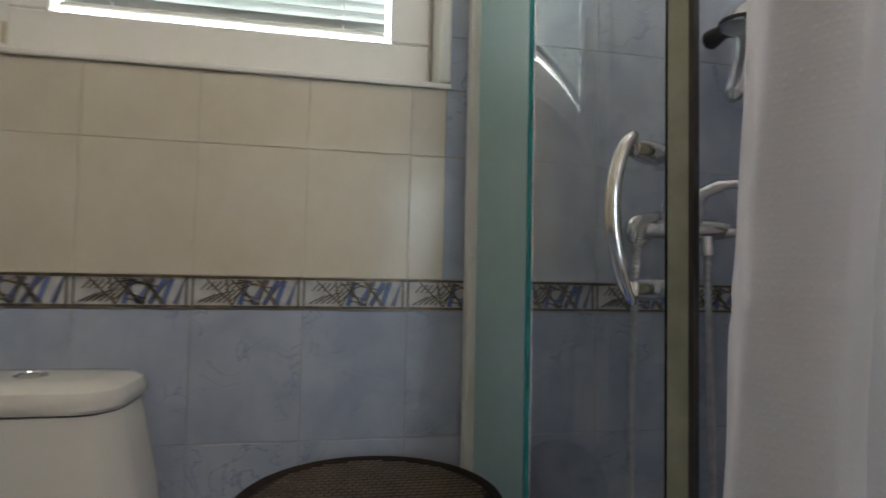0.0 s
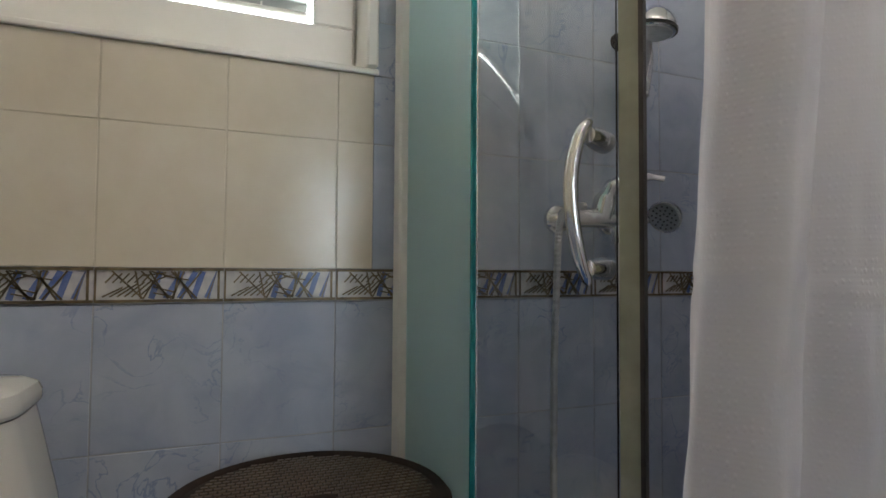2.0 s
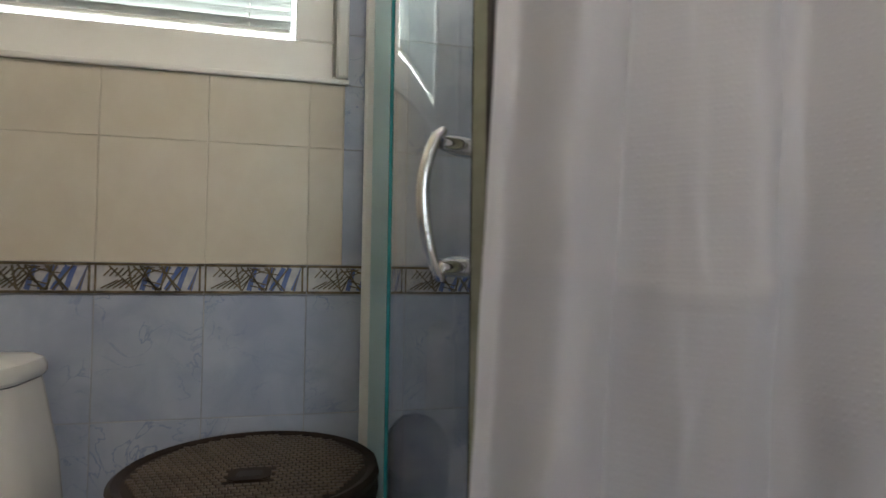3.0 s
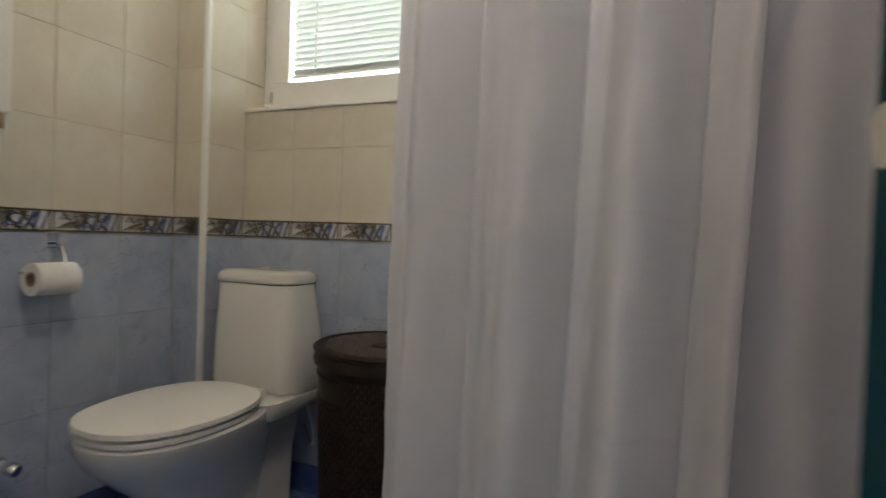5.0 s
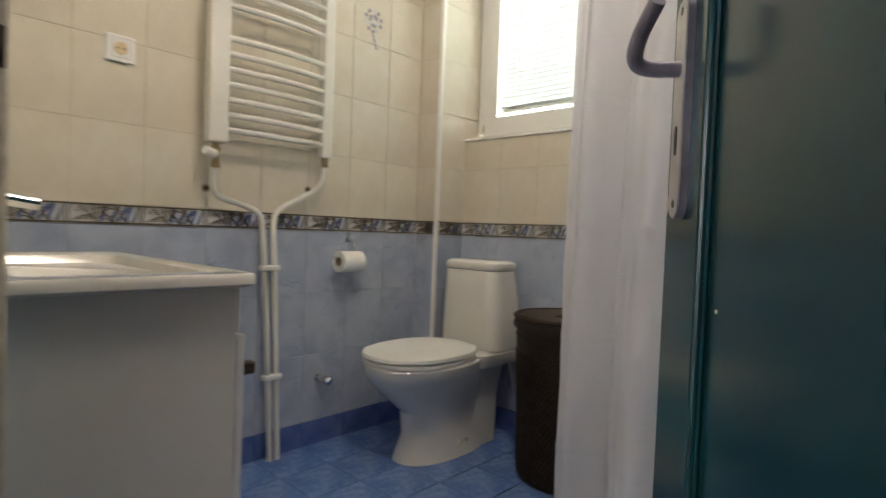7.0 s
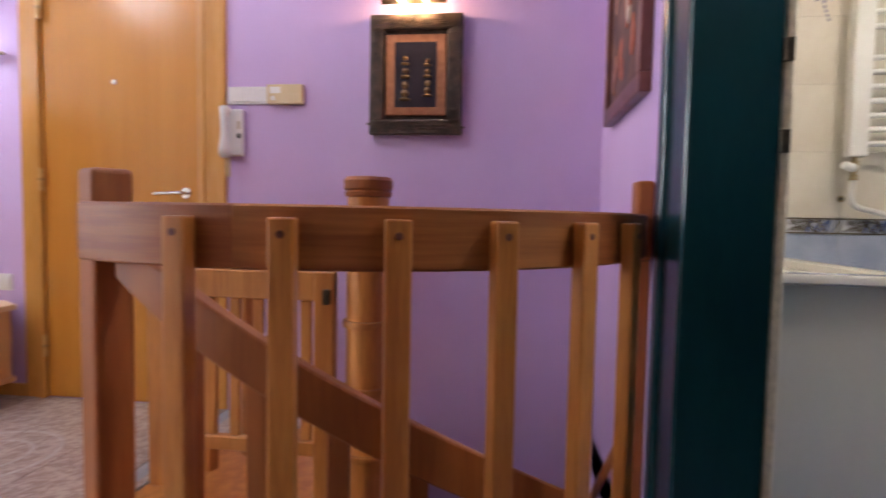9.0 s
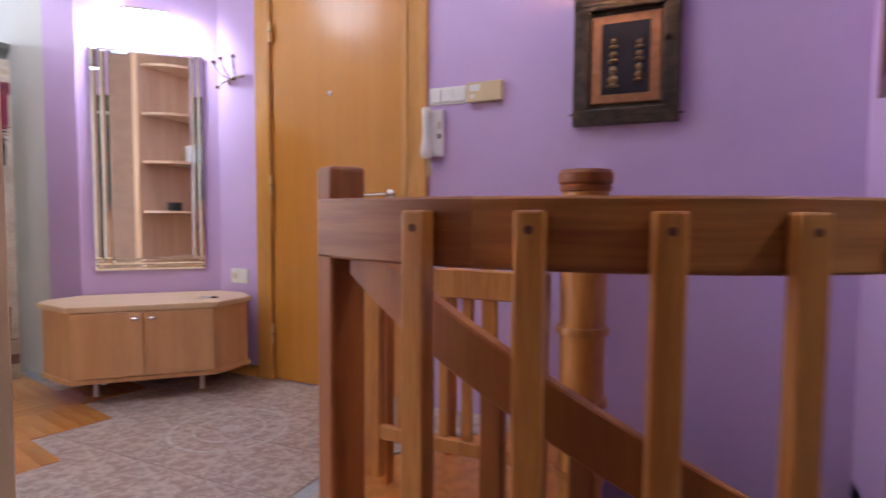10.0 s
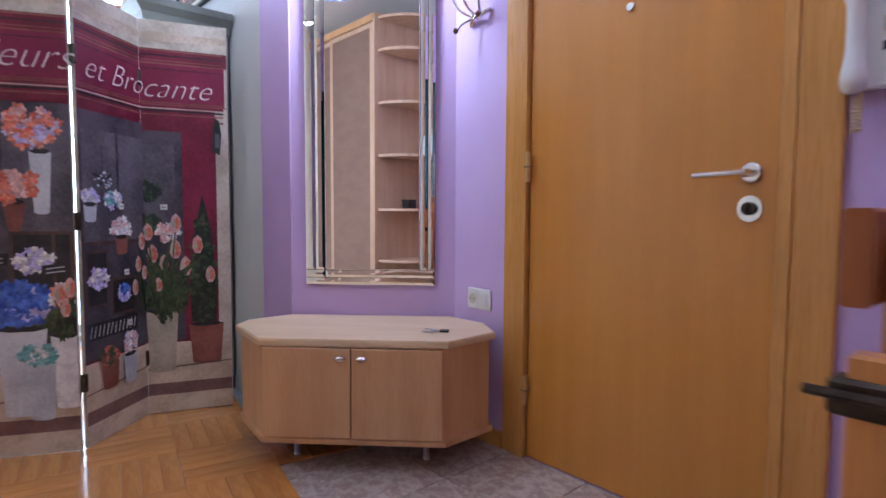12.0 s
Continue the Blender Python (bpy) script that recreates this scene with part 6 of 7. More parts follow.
bouquet(2, "printed_foliage", 0.16, 0.49, 0.125, 0.05, 0.030, 34, ["leaf", "dark_leaf"], 14)
bucket(2, 0.175, 0.16, 0.49, 0.055, 0.082, "bucket")
bouquet(2, "printed_bouquet", 0.17, 0.585, 0.110, 0.075, 0.028, 80, ["blue", "blue", "lilac", "blue"], 15)
bucket(2, 0.315, 0.18, 0.46, 0.035, 0.050, "white")
bouquet(2, "printed_foliage", 0.315, 0.53, 0.045, 0.07, 0.012, 46, ["leaf", "leaf", "dark_leaf"], 16, 2.6)
bouquet(2, "printed_tulip_bunch", 0.315, 0.61, 0.042, 0.045, 0.014, 26, ["pink", "white", "coral"], 17, 1.5)
bucket(2, 0.235, 0.14, 0.37, 0.036, 0.046, "bucket")
bouquet(2, "printed_bouquet", 0.23, 0.39, 0.058, 0.032, 0.018, 40, ["teal", "teal", "white"], 18)
for x, z in ((0.10, 0.72), (0.29, 0.685)):
    flat(2, "printed_chalkboard", [(x - 0.045, z), (x + 0.045, z + 0.015), (x + 0.048, z + 0.060), (x - 0.042, z + 0.045)], PR["black"])
    for j in range(2):
        flat(2, "printed_chalk_line", [(x - 0.03, z + 0.014 + j * 0.016), (x + 0.03, z + 0.022 + j * 0.016), (x + 0.03, z + 0.026 + j * 0.016), (x - 0.03, z + 0.018 + j * 0.016)], PR["bucket"])
# middle panel flowers
for cx, cz, rx, rz, mats, sd in ((0.05, 0.99, 0.042, 0.028, ["white", "lilac"], 21), (0.17, 0.985, 0.05, 0.030, ["lilac", "teal", "white"], 22), (0.215, 0.865, 0.055, 0.040, ["white", "white", "pink"], 23), (0.085, 0.665, 0.050, 0.040, ["lilac", "lilac", "white"], 24), (0.225, 0.59, 0.03, 0.03, ["lilac", "blue"], 25)):
    bouquet(1, "printed_bouquet", cx, cz, rx, rz, 0.016, 38, mats, sd)
bucket(1, 0.215, 0.76, 0.83, 0.030, 0.036, "clay")
bucket(1, 0.05, 0.90, 0.965, 0.028, 0.034, "bucket")
bucket(1, 0.13, 0.21, 0.31, 0.040, 0.048, "clay")
bouquet(1, "printed_bouquet", 0.125, 0.34, 0.052, 0.035, 0.014, 40, ["coral", "clay", "leaf"], 26)
bucket(1, 0.245, 0.20, 0.32, 0.032, 0.038, "bucket")
bouquet(1, "printed_bouquet", 0.245, 0.37, 0.040, 0.045, 0.013, 44, ["white", "lilac", "pink"], 27)
# right panel: tulips and topiary
flat(0, "printed_topiary", [(0.185, 0.42), (0.285, 0.42), (0.292, 0.60), (0.270, 0.85), (0.238, 1.02), (0.205, 0.85), (0.180, 0.60)], PR["dark_leaf"])
bouquet(0, "printed_topiary_foliage", 0.236, 0.66, 0.050, 0.26, 0.014, 120, ["dark_leaf", "leaf", "dark_leaf"], 31)
bouquet(0, "printed_topiary_ball", 0.03, 1.03, 0.04, 0.045, 0.013, 50, ["dark_leaf", "leaf"], 32)
bouquet(0, "printed_topiary_ball", 0.025, 0.88, 0.045, 0.05, 0.013, 50, ["dark_leaf", "leaf"], 33)
bucket(0, 0.245, 0.23, 0.41, 0.058, 0.072, "clay")
bucket(0, 0.065, 0.20, 0.48, 0.050, 0.066, "cream_pot")
bouquet(0, "printed_foliage", 0.085, 0.58, 0.085, 0.13, 0.013, 90, ["leaf", "leaf", "dark_leaf"], 34, 3.2)
bouquet(0, "printed_bouquet", 0.095, 0.84, 0.05, 0.035, 0.014, 34, ["white", "pink"], 36)

def tulip(k, x, z, s, root, lean):
    """A printed tulip with its stem and one blade leaf."""
    flat(k, "printed_stem", [(root - 0.003, 0.47), (root + 0.003, 0.47), (x + 0.003, z), (x - 0.002, z)], PR["leaf"])
    flat(k, "printed_leaf", [(root, 0.47), (root + lean * 0.4 - 0.010, 0.47 + (z - 0.47) * 0.55), (x + lean * 0.7, 0.47 + (z - 0.47) * 0.9), (root + lean * 0.5 + 0.012, 0.47 + (z - 0.47) * 0.5)], PR["leaf" if s > 1 else "dark_leaf"])
    for dx, mt, f in ((0.0, "pink", 1.0), (0.005, "coral", 0.62), (-0.006, "cream_pot", 0.45)):
        flat(k, "printed_tulip", [(x + s * (dx - 0.017 * f), z - 0.006 * s), (x + s * (dx - 0.008 * f), z - 0.028 * s * f), (x + s * (dx + 0.008 * f), z - 0.028 * s * f), (x + s * (dx + 0.017 * f), z - 0.006 * s), (x + s * (dx + 0.013 * f), z + 0.022 * s * f), (x + s * dx, z + 0.038 * s * f), (x + s * (dx - 0.013 * f), z + 0.022 * s * f)], PR[mt])


for x, z, s, root, lean in ((0.035, 0.74, 1.3, 0.05, -0.03), (0.080, 0.70, 1.1, 0.07, 0.02), (0.125, 0.76, 1.4, 0.08, 0.03), (0.130, 0.88, 1.3, 0.09, -0.02), (0.165, 0.68, 1.4, 0.09, 0.05), (0.215, 0.78, 1.3, 0.10, 0.06), (0.055, 0.60, 1.0, 0.06, -0.04), (0.265, 0.64, 1.2, 0.10, 0.05), (0.020, 0.84, 1.2, 0.05, -0.03)):
    tulip(0, x, z, s, root, lean)
for x, z, s, root, lean in ((0.335, 0.80, 1.2, 0.345, -0.03), (0.310, 0.70, 1.1, 0.345, -0.05), (0.285, 0.60, 1.1, 0.340, -0.06), (0.345, 0.66, 1.0, 0.350, -0.03)):
    tulip(1, x, z, s, root, lean)
for x, z, s, root, lean in ((0.300, 0.62, 1.2, 0.315, -0.03), (0.335, 0.64, 1.2, 0.32, 0.02), (0.318, 0.56, 1.0, 0.315, 0.02)):
    tulip(2, x, z, s, root, lean)
for k, x, z in ((0, 0.085, 0.945), (1, 0.215, 0.945), (1, 0.245, 0.445), (1, 0.235, 0.665)):
    quad(k, "printed_price_tag", x - 0.014, z, x + 0.014, z + 0.024, PR["white"])
    quad(k, "printed_tag_line", x - 0.009, z + 0.010, x + 0.009, z + 0.013, PR["black"])
# wall lantern and plaster reveal beside the shop
flat(0, "printed_lantern", [(0.285, 1.22), (0.315, 1.20), (0.322, 1.30), (0.312, 1.36), (0.298, 1.37), (0.288, 1.31)], PR["dark_leaf"])
quad(0, "printed_lantern_glass", 0.296, 1.235, 0.314, 1.30, PR["glassy"])


def lettering(k, text, x, z, size, shear=0.35):
    m, w, pn = frames[k]
    cu = bpy.data.curves.new("lettering", "FONT")
    cu.body, cu.size, cu.shear, cu.resolution_u, cu.offset = text, size, shear, 3, -0.0022
    tmp = bpy.data.objects.new("lettering_tmp", cu)
    scene.collection.objects.link(tmp)
    me = bpy.data.meshes.new_from_object(tmp.evaluated_get(bpy.context.evaluated_depsgraph_get()))
    bpy.data.objects.remove(tmp)
    me.materials.clear()
    me.materials.append(PR["lettering"])
    ob = new("printed_lettering", me)
    ob.parent = pn
    ob.matrix_local = Matrix.Translation((x, -SD - 0.0002 - 0.00012 * (LAYER.get(k, 0) + 3), z * 0.95)) @ Matrix.Rotation(radians(90), 4, "X")
    return ob


lettering(2, "Fleurs", 0.036, 1.464, 0.134, 0.42)
lettering(1, "et Bro", 0.030, 1.455, 0.128, 0.42)
lettering(0, "cante", 0.006, 1.448, 0.126, 0.42)

# cabinet behind the screen, picture, window drapes of the living room
gc = thing("grey_cabinet", "tall grey-green painted cabinet with cornice against the wall", "cabinet")
part("body", box((0.39, -6.95, 0.0), (0.76, -6.17, 1.74), 0.004), M["cab_grey"], gc)
part("cornice", add_loft(bmesh.new(), [[(x, y, z) for x, y in ((0.385, -7.0 + 0.0), (0.76 + e, -7.0), (0.76 + e, -6.17 + e), (0.385, -6.17 + e))] for e, z in ((0.0, 1.741), (0.012, 1.755), (0.020, 1.785), (0.045, 1.815), (0.050, 1.845), (0.030, 1.85))]), M["cab_grey"], gc)
part("side_panel", box((0.43, -6.172, 0.15), (0.72, -6.164, 1.66), 0.003), M["cab_grey"], gc)
for y0, y1 in ((-6.94, -6.565), (-6.555, -6.18)):
    d = part("door", box((0.76, y0, 0.06), (0.778, y1, 1.72), 0.003), M["cab_grey"], gc)
    part("knob", disc((0.778, (y0 if y0 > -6.6 else y1) + (0.03 if y0 > -6.6 else -0.03), 0.95), (1, 0, 0), 0.012, 0.02), M["brass_dirty"], d)
picture("living_room_picture", "framed abstract picture with a thin black frame", 0.62, 0.66, 0.025, 0.018, pose(0.379, -6.62, 2.33, 0, 0, 90), (M["black"], M["canvas_pale"]), painting)
lw = setting(part("window_2", add_box(add_box(add_box(add_box(bmesh.new(), (0.40, FAR - 0.12, 0.03), (3.3, FAR - 0.06, 0.10), 0.003), (0.40, FAR - 0.12, 2.68), (3.3, FAR - 0.06, 2.74), 0.003), (0.40, FAR - 0.12, 0.10), (0.46, FAR - 0.06, 2.68), 0.003), (3.23, FAR - 0.12, 0.10), (3.3, FAR - 0.06, 2.68), 0.003), M["pvc"]))
for x in (1.5, 2.4):
    part("mullion", box((x - 0.05, FAR - 0.12, 0.10), (x + 0.05, FAR - 0.06, 2.68), 0.003), M["pvc"], lw)
for x0, x1 in ((0.46, 1.45), (1.55, 2.35), (2.45, 3.23)):
    p_ = part("pane", box((x0, FAR - 0.095, 0.10), (x1, FAR - 0.089, 2.68)), M["glass"], lw)
    p_.visible_shadow = False
part("threshold", box((0.40, FAR - 0.06, 0.030), (3.3, FAR + 0.02, 0.045), 0.004), M["pvc"], lw)
dr_rod = thing("drape_rod", "thin brown curtain rod in front of the window", "curtain rod")
part("rod", tube([(0.45, FAR + 0.12, 2.27), (3.4, FAR + 0.12, 2.27)], 0.010, 10), M["frame_brown"], dr_rod, smooth=True)
for x in (0.47, 1.95, 3.38):
    part("rod_bracket", tube([(x, FAR, 2.27), (x, FAR + 0.12, 2.27)], 0.008, 8), M["frame_brown"], dr_rod)
for x0, x1 in ((0.40, 0.76), (1.14, 1.55)):
    dp = thing("window_drape", "short brown orange fabric drape gathered on the rod", "curtain", "living room drapes")
    bm = bmesh.new()
    g = []
    for i in range(61):
        u = i / 60
        g.append([bm.verts.new((x0 + (x1 - x0) * u, FAR + 0.12 + 0.028 * math.sin(u * 44) * (1 if j else 0.7), 2.30 - 0.68 * j / 8)) for j in range(9)])
    for a, b in zip(g, g[1:]):
        for j in range(8):
            bm.faces.new((a[j], b[j], b[j + 1], a[j + 1])).smooth = True
    part("cloth", bm, M["drape"], dp)

# backdrop beyond the windows
bd = glow("overcast_daylight", (0.92, 0.97, 1.0), 3.0)
bm = bmesh.new()
for quad_ in (((-3, 2.5, -1), (5, 2.5, -1), (5, 2.5, 5), (-3, 2.5, 5)), ((-6, FAR - 3, -1), (9, FAR - 3, -1), (9, FAR - 3, 6), (-6, FAR - 3, 6)) ):
    bm.faces.new([bm.verts.new(p) for p in quad_])
setting(part("backdrop", bm, bd))
setting(part("ground", box((-60, -60, -3.2), (60, 60, -3.0)), M["grout"]))

# ---- tiles and boards ----
TILE = {}


def tile_mesh(w, h, d, material, key):
    k = (round(w, 4), round(h, 4), round(d, 4), key)
    if k not in TILE:
        bm = bmesh.new()
        e = 0.0008
        add_loft(bm, [[(0, 0, 0), (w, 0, 0), (w, h, 0), (0, h, 0)], [(0, 0, d - e), (w, 0, d - e), (w, h, d - e), (0, h, d - e)], [(e, e, d), (w - e, e, d), (w - e, h - e, d), (e, h - e, d)]], False, True)
        bmesh.ops.recalc_face_normals(bm, faces=bm.faces)
        me = bpy.data.meshes.new("tile")
        bm.to_mesh(me)
        bm.free()
        me.materials.append(material)
        TILE[k] = me
    return TILE[k]


def lay(name, mesh, m, parent):
    ob = new(name, mesh)
    ob.parent = parent
    ob.matrix_parent_inverse = parent.matrix_world.inverted()
    ob.matrix_world = m
    return ob


def band_mesh(w, h, seed):
    k = ("band", round(w, 4), seed)
    if k in TILE:
        return TILE[k]
    rnd = random.Random(seed)
    bm = bmesh.new()
    add_box(bm, (0, 0, 0), (w, h, 0.007))
    for a, b in (((0, 0, 0.0068), (w, 0.005, 0.010)), ((0, h - 0.005, 0.0068), (w, h, 0.010)), ((0, 0.005, 0.0068), (0.003, h - 0.005, 0.009)), ((w - 0.010, 0.005, 0.0068), (w - 0.006, h - 0.005, 0.009))):
        add_box(bm, a, b, 0, 2)

    def ridge(x0, y0, x1, y1, t, mi, zt):
        d = Vector((x1 - x0, y1 - y0))
        if d.length < 1e-4:
            return
        n_v = Vector((-d.y, d.x)).normalized() * t
        vs = [(x0 + n_v.x, y0 + n_v.y), (x0 - n_v.x, y0 - n_v.y), (x1 - n_v.x, y1 - n_v.y), (x1 + n_v.x, y1 + n_v.y)]
        vs = [(min(max(x, 0.004), w - 0.011), min(max(y, 0.005), h - 0.005)) for x, y in vs]
        q = [bm.verts.new((x, y, 0.0069)) for x, y in vs] + [bm.verts.new((x, y, zt)) for x, y in vs]
        for f in ((4, 5, 6, 7), (0, 1, 5, 4), (1, 2, 6, 5), (2, 3, 7, 6), (3, 0, 4, 7)):
            try:
                bm.faces.new([q[i] for i in f]).material_index = mi
            except ValueError:
                pass

    lo, hi = 0.006, h - 0.006
    for i in range(5):
        x = 0.085 * w / 0.2 + 0.022 * i * w / 0.2
        ridge(x, lo, x + rnd.uniform(0.01, 0.03), hi, 0.005, 1, 0.0076)
    for i in range(6):
        x = 0.012 + 0.011 * i
        ridge(x, lo + 0.004, x + 0.030, lo + 0.020 + 0.003 * i, 0.0013, 2, 0.0098)
        ridge(x + 0.004, hi - 0.020, x + 0.018, hi - 0.004, 0.0012, 2, 0.0098)
    for i in range(11):
        x0 = rnd.uniform(0.07, w - 0.02)
        ridge(x0, lo, x0 + rnd.uniform(-0.05, 0.04), hi, 0.0014, 2, 0.0100)
    for i in range(6):
        x0, y0 = rnd.uniform(0.07, w - 0.05), rnd.uniform(lo, hi)
        ridge(x0, y0, x0 + rnd.uniform(0.02, 0.05), y0 + rnd.uniform(-0.018, 0.018), 0.0012, 2, 0.0100)
    bmesh.ops.recalc_face_normals(bm, faces=bm.faces)
    me = bpy.data.meshes.new("band_tile")
    bm.to_mesh(me)
    bm.free()
    for mt in ("band_base", "band_blue", "band_gold"):
        me.materials.append(M[mt])
    TILE[k] = me
    return me


GAP = 0.0022
ROWS_LOW = [(0.10, 0.376), (0.376, 0.628), (0.628, 0.880)]
ROWS_UP = [(0.942 + 0.2525 * k, 0.942 + 0.2525 * (k + 1)) for k in range(6)] + [(2.457, 2.55)]


def tiled(parent, to_world, joints, upper, holes=(), lower="tile_blue", plinth=True, cut=None):
    """Tiles over a wall. to_world maps (along, up) to a pose with x along, y up and z out of the wall."""
    for a, b in zip(joints, joints[1:]):
        if b - a < 0.01:
            continue
        if plinth:
            lay("plinth_tile", tile_mesh(b - a - GAP, 0.098, 0.012, M["plinth"], "plinth"), to_world(a, 0.0), parent)
        for z0, z1 in ROWS_LOW + ROWS_UP:
            if not plinth and z0 < 0.11:
                z0 = 0.0
            low = z0 < 0.8
            x0, x1, segs = a, b, []
            segs = [(x0, x1, z0, z1)]
            for hx0, hx1, hz0, hz1 in holes:
                out = []
                for sx0, sx1, sz0, sz1 in segs:
                    if sx1 <= hx0 or sx0 >= hx1 or sz1 <= hz0 or sz0 >= hz1:
                        out.append((sx0, sx1, sz0, sz1))
                        continue
                    if sz0 < hz0:
                        out.append((sx0, sx1, sz0, hz0))
                    if sz1 > hz1:
                        out.append((sx0, sx1, hz1, sz1))
                    if sx0 < hx0:
                        out.append((sx0, hx0, max(sz0, hz0), min(sz1, hz1)))
                    if sx1 > hx1:
                        out.append((hx1, sx1, max(sz0, hz0), min(sz1, hz1)))
                segs = out
            if cut and not low:
                segs = [q for sg in segs for q in (((sg[0], cut, *sg[2:]), (cut, sg[1], *sg[2:])) if sg[0] < cut - 0.001 < cut + 0.001 < sg[1] else (sg,))]
            for sx0, sx1, sz0, sz1 in segs:
                mt = lower if low else upper((sx0 + sx1) / 2)
                if sx1 - sx0 > 0.008 and sz1 - sz0 > 0.008:
                    lay("tile", tile_mesh(sx1 - sx0 - GAP, sz1 - sz0 - GAP, 0.006, M[mt], mt), to_world(sx0, sz0), parent)
        lay("band_tile", band_mesh(b - a - 0.0015, 0.060, 1 if b - a > 0.15 else 2), to_world(a, 0.881), parent)


def basis(o, u, v):
    """A frame at o with x along u, y along v."""
    u, v = Vector(u), Vector(v)
    n_ = u.cross(v)
    return Matrix(((u.x, v.x, n_.x, o[0]), (u.y, v.y, n_.y, o[1]), (u.z, v.z, n_.z, o[2]), (0, 0, 0, 1)))


D_ = bpy.data.objects
# west wall: along runs -y to +y, out is +x
jw = [BATH_S] + sorted(-0.389 - 0.203 * k for k in range(8)) + [-0.190]
tiled(D_["wall_bath_west"], lambda a, z: basis((-0.006, a, z), (0, 1, 0), (0, 0, 1)), jw, lambda a: "tile_cream")
# window wall: out is -y, so along runs +x
jx = [0.125] + [0.146 + 0.203 * k for k in range(1, 12)] + [BE]
HOLE = (0.12, 1.03, 1.335, 2.25)
tiled(D_["wall_window"], lambda a, z: basis((a, 0.006, z), (1, 0, 0), (0, 0, 1)), jx, lambda a: "tile_cream" if a < 1.03 else "tile_blue", [HOLE], cut=1.03)
# chase faces
tiled(D_["pipe_chase"], lambda a, z: basis((a, -0.184, z), (1, 0, 0), (0, 0, 1)), [0.0, 0.124], lambda a: "tile_cream")
tiled(D_["pipe_chase"], lambda a, z: basis((0.124, a, z), (0, 1, 0), (0, 0, 1)), [-0.184, 0.0], lambda a: "tile_cream")
# reveal of the window, east wall, bath side of the dividing wall
for z0 in (1.45, 1.70, 1.95):
    lay("tile", tile_mesh(0.088, 0.25, 0.004, M["tile_cream"], "cream_r"), basis((0.1205, 0.005, z0), (0, 1, 0), (0, 0, 1)), D_["wall_window"])
lay("tile", tile_mesh(0.088, 0.095, 0.004, M["tile_cream"], "cream_r"), basis((0.1205, 0.005, 1.352), (0, 1, 0), (0, 0, 1)), D_["wall_window"])
je = [0.0 - 0.203 * k for k in range(10)] + [BATH_S]
tiled(D_["wall_bath_east"], lambda a, z: basis((BE + 0.006, a, z), (0, -1, 0), (0, 0, 1)), je, lambda a: "tile_blue")
jd = [0.0 + 0.203 * k for k in range(6)] + [1.10]
tiled(D_["wall_dividing"], lambda a, z: basis((1.10 - a, BATH_S - 0.006, z), (-1, 0, 0), (0, 0, 1)), jd, lambda a: "tile_cream")
# decorated tiles: small mosaic motif
rnd = random.Random(9)
for y in (-0.490, -1.302):
    mo = thing("tile_motif", "grey broken-glass flower motif on a cream tile", "decoration", "wall motifs")
    for i in range(20):
        a, r = math.tau * i / 10 + 0.3 * (i // 10), 0.020 + 0.022 * (i // 10)
        c = Vector((y + r * math.cos(a), 1.80 + r * math.sin(a) * 1.1 - 0.0))
        part("mosaic_chip", add_loft(bmesh.new(), [[(x, c.x + 0.010 * math.cos(a + t) * rnd.uniform(0.7, 1.2), c.y + 0.011 * math.sin(a + t)) for t in (0, 1.7, 3.3, 4.8)] for x in (0.0002, 0.0015)]), M["grey_metal"] if i % 3 else M["band_base"], mo)
    for i in range(4):
        part("mosaic_chip", add_loft(bmesh.new(), [[(x, y + 0.006 * i + dy, 1.735 - 0.016 * i + dz) for dy, dz in ((-0.005, 0.006), (0.005, 0.004), (0.007, -0.007), (-0.002, -0.006))] for x in (0.0002, 0.0015)]), M["grey_metal"], mo)
# bathroom floor
fb = D_["floor_bath"]
for i in range(12):
    for j in range(10):
        x0, y0 = 0.0 + 0.2 * i, -0.2 * (j + 1)
        x1, y1 = min(x0 + 0.2, 2.40), max(y0, -2.0)
        lay("floor_tile", tile_mesh(x1 - x0 - 0.003, 0.197, 0.006, M["tile_floor"], "floor"), basis((x0, y0, -0.006), (1, 0, 0), (0, 1, 0)), fb)
lay("threshold", tile_mesh(0.92, 0.16, 0.012, M["casing_veneer"], "sill"), basis((1.17, DIV - 0.04, -0.005), (1, 0, 0), (0, 1, 0)), fb)
# hall floor tiles
fh = D_["floor_hall"]
T = 0.333
E1, E2, PO, BLK = Vector((0.982, -0.190)), Vector((0.190, 0.982)), Vector((0.605, -5.210)), 0.302


def on_parquet(x, y):
    d = Vector((x, y)) - PO
    i, j = d.dot(E1) / BLK, d.dot(E2) / BLK
    return math.floor(j) <= math.floor(i)


for i in range(12):
    for j in range(11):
        x0, y0 = WX + T * i, -5.75 + T * j
        if y0 + T > DIV + 0.02 or x0 + T > EAST:
            continue
        cx, cy = x0 + T / 2, y0 + T / 2
        if (Vector((cx, cy)) - SC).length < SR + 0.20:
            continue
        if all(on_parquet(x0 + T * a, y0 + T * b) for a in (0, 0.5, 1) for b in (0, 0.5, 1)):
            continue
        lay("stone_tile", tile_mesh(T - 0.003, T - 0.003, 0.006, M["hall_tile"], "stone"), basis((x0, y0, -0.006), (1, 0, 0), (0, 1, 0)), fh)
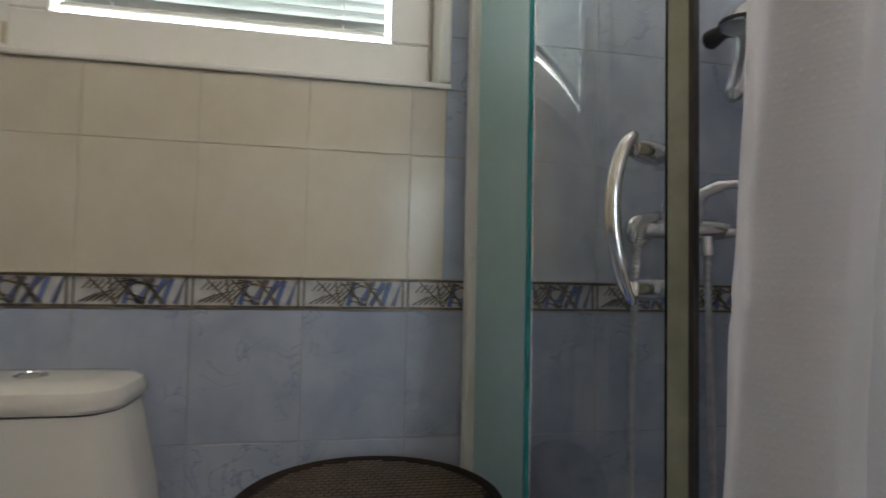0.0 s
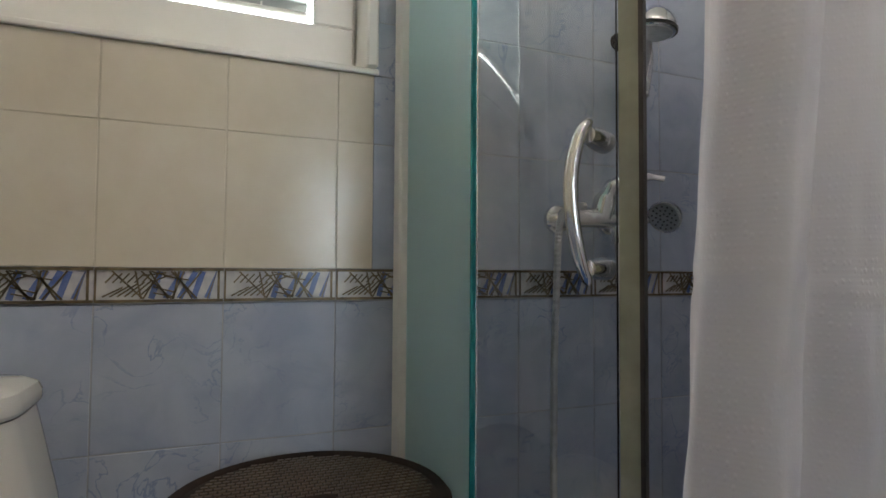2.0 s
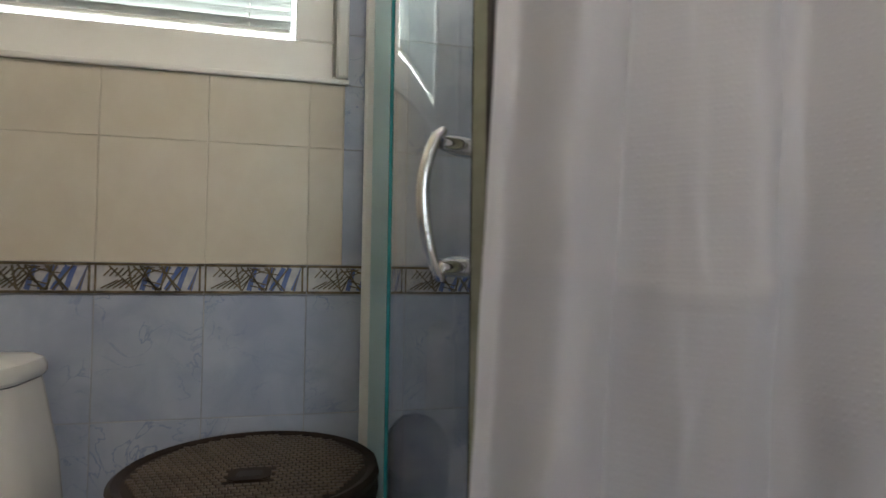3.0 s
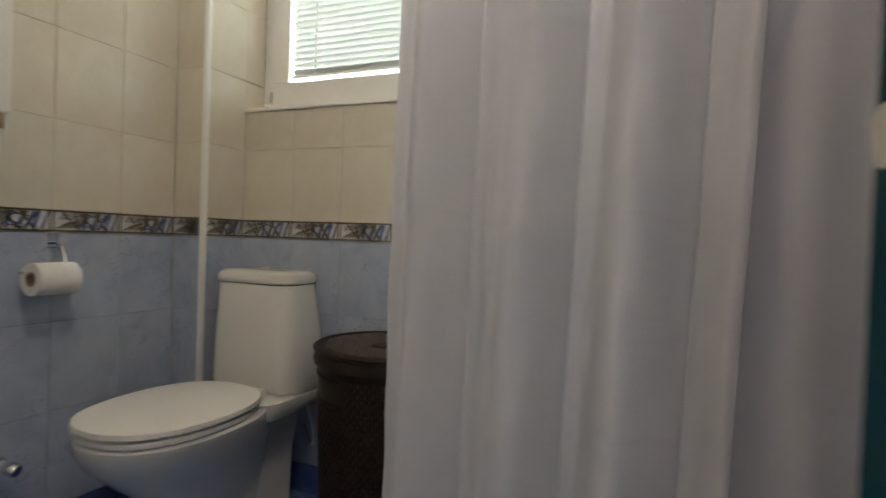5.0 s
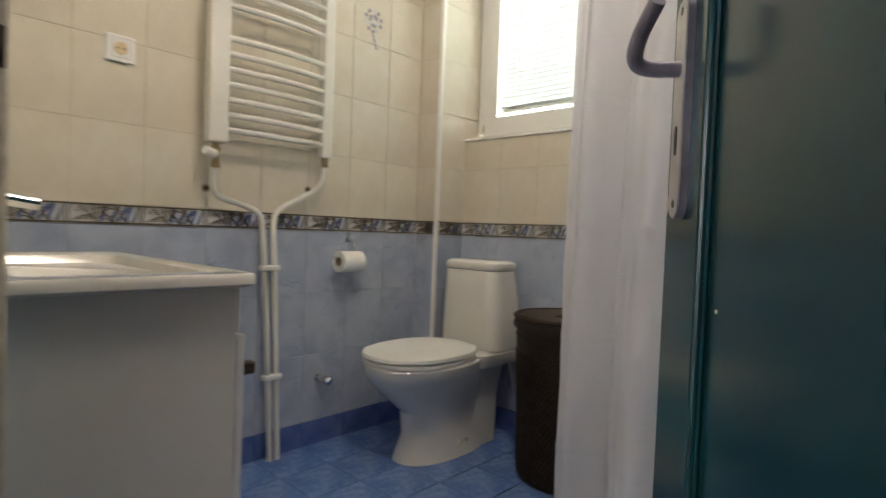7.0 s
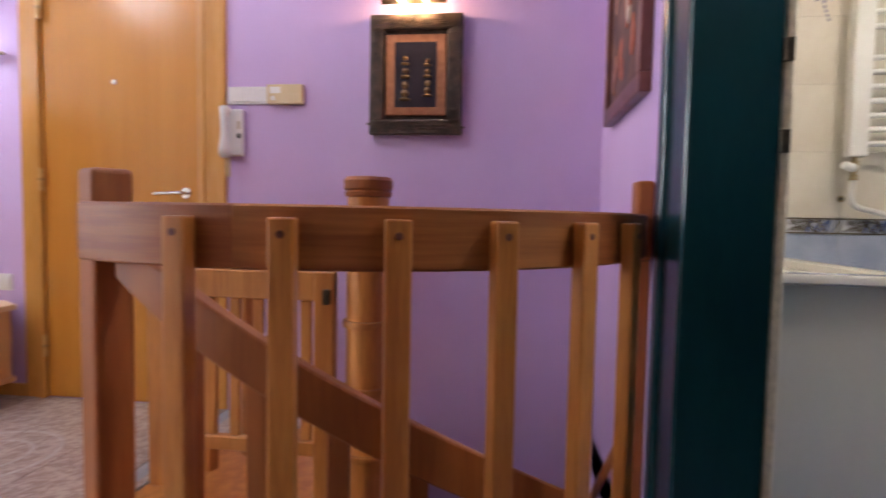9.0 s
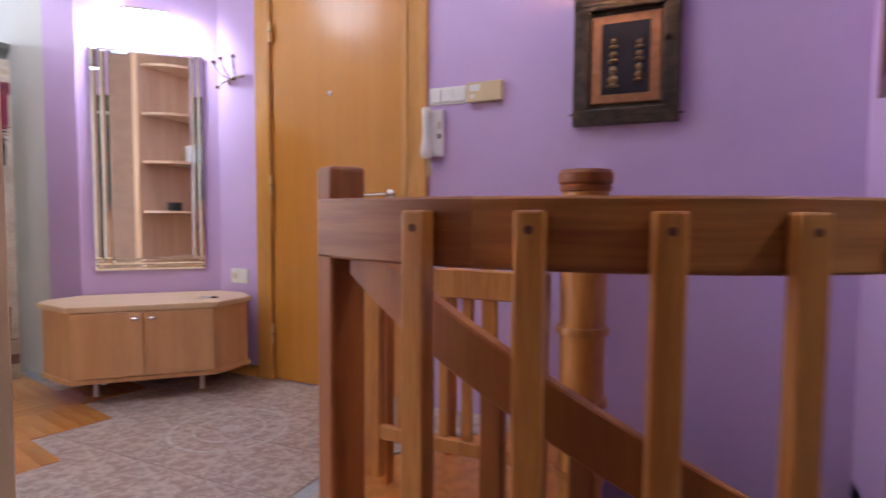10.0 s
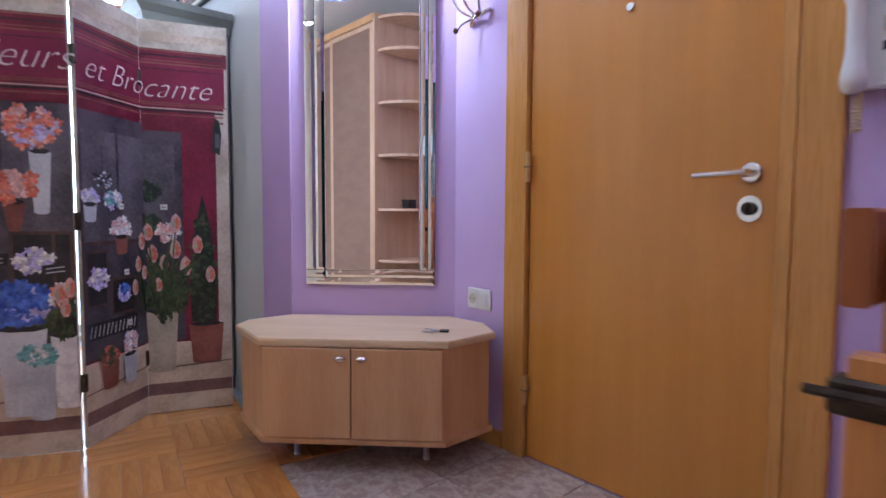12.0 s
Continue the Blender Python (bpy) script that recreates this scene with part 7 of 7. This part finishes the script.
# infill round the stair opening, and strips along the wall
bm = bmesh.new()
for k in range(N):
    if 11 < k < 25:
        continue
    a0, a1 = math.tau * k / N, math.tau * (k + 1) / N
    ring = []
    for a in (a0, a1):
        c, s = math.cos(a), math.sin(a)
        q = max(abs(c), abs(s))
        ring += [(SC.x + (SR + 0.001) * c, SC.y + (SR + 0.001) * s), (SC.x + max(SR + 0.001, 1.02 / 1.0 * 0.80) * c / (q if q > 0.72 else 1.0) * (1.0 if q > 0.72 else 1.42), SC.y + 0.816 * s / (q if q > 0.72 else 1.0) * (1.0 if q > 0.72 else 1.42))]
    vs = [bm.verts.new((min(max(x, WX), 2), min(y, DIV), -0.0015)) for x, y in (ring[0], ring[1], ring[3], ring[2])]
    try:
        bm.faces.new(vs)
    except ValueError:
        pass
part("stone_infill", bm, M["hall_tile"], fh)
# round inlay in the stone floor
CI = Vector((0.52, -4.36))
for ri, (r0, r1, n_) in enumerate(((0.225, 0.245, 24), (0.135, 0.150, 18), (0.0, 0.045, 6))):
    for k in range(n_):
        a0, a1 = math.tau * (k + 0.06) / n_, math.tau * (k + 0.94) / n_
        pts = [(CI.x + r * math.cos(a), CI.y + r * math.sin(a)) for r, a in ((r0 + 0.001, a0), (r1, a0), (r1, a1), (r0 + 0.001, a1))]
        part("inlay_stone", prism(pts, -0.001, 0.0012), M["hall_inlay"], fh)
# parquet
me_strip = tile_mesh(BLK - 0.001, BLK / 5 - 0.0008, 0.010, M["parquet"], "strip")
rest = bmesh.new()
count = 0
for i in range(-3, 12):
    for j in range(-12, 12):
        if j > i:
            continue
        c = PO + E1 * (BLK * (i + 0.5)) + E2 * (BLK * (j + 0.5))
        if not (0.30 < c.x < EAST - 0.1 and FAR + 0.1 < c.y < -2.3) or (c.x < 0.62 and c.y < -5.55 and c.x < 0.45):
            continue
        near = -6.35 < c.y < -4.15 and c.x < 1.75
        for k in range(5):
            if (i + j) % 2:
                o, u, v = PO + E1 * (BLK * i) + E2 * (BLK * (j + k / 5)), E1, E2
            else:
                o, u, v = PO + E1 * (BLK * (i + 1 - k / 5)) + E2 * (BLK * j), E2, -E1
            m = basis((o.x, o.y, -0.0055), (u.x, u.y, 0), (v.x, v.y, 0))
            if near and count < 295:
                lay("parquet_strip", me_strip, m, fh)
                count += 1
            else:
                q = [rest.verts.new(m @ Vector(p)) for p in ((0, 0, 0.010), (BLK - 0.001, 0, 0.010), (BLK - 0.001, BLK / 5 - 0.001, 0.010), (0, BLK / 5 - 0.001, 0.010))]
                rest.faces.new(q)
tagged(part("parquet_field", rest, M["parquet"], fh), kind="stuff")
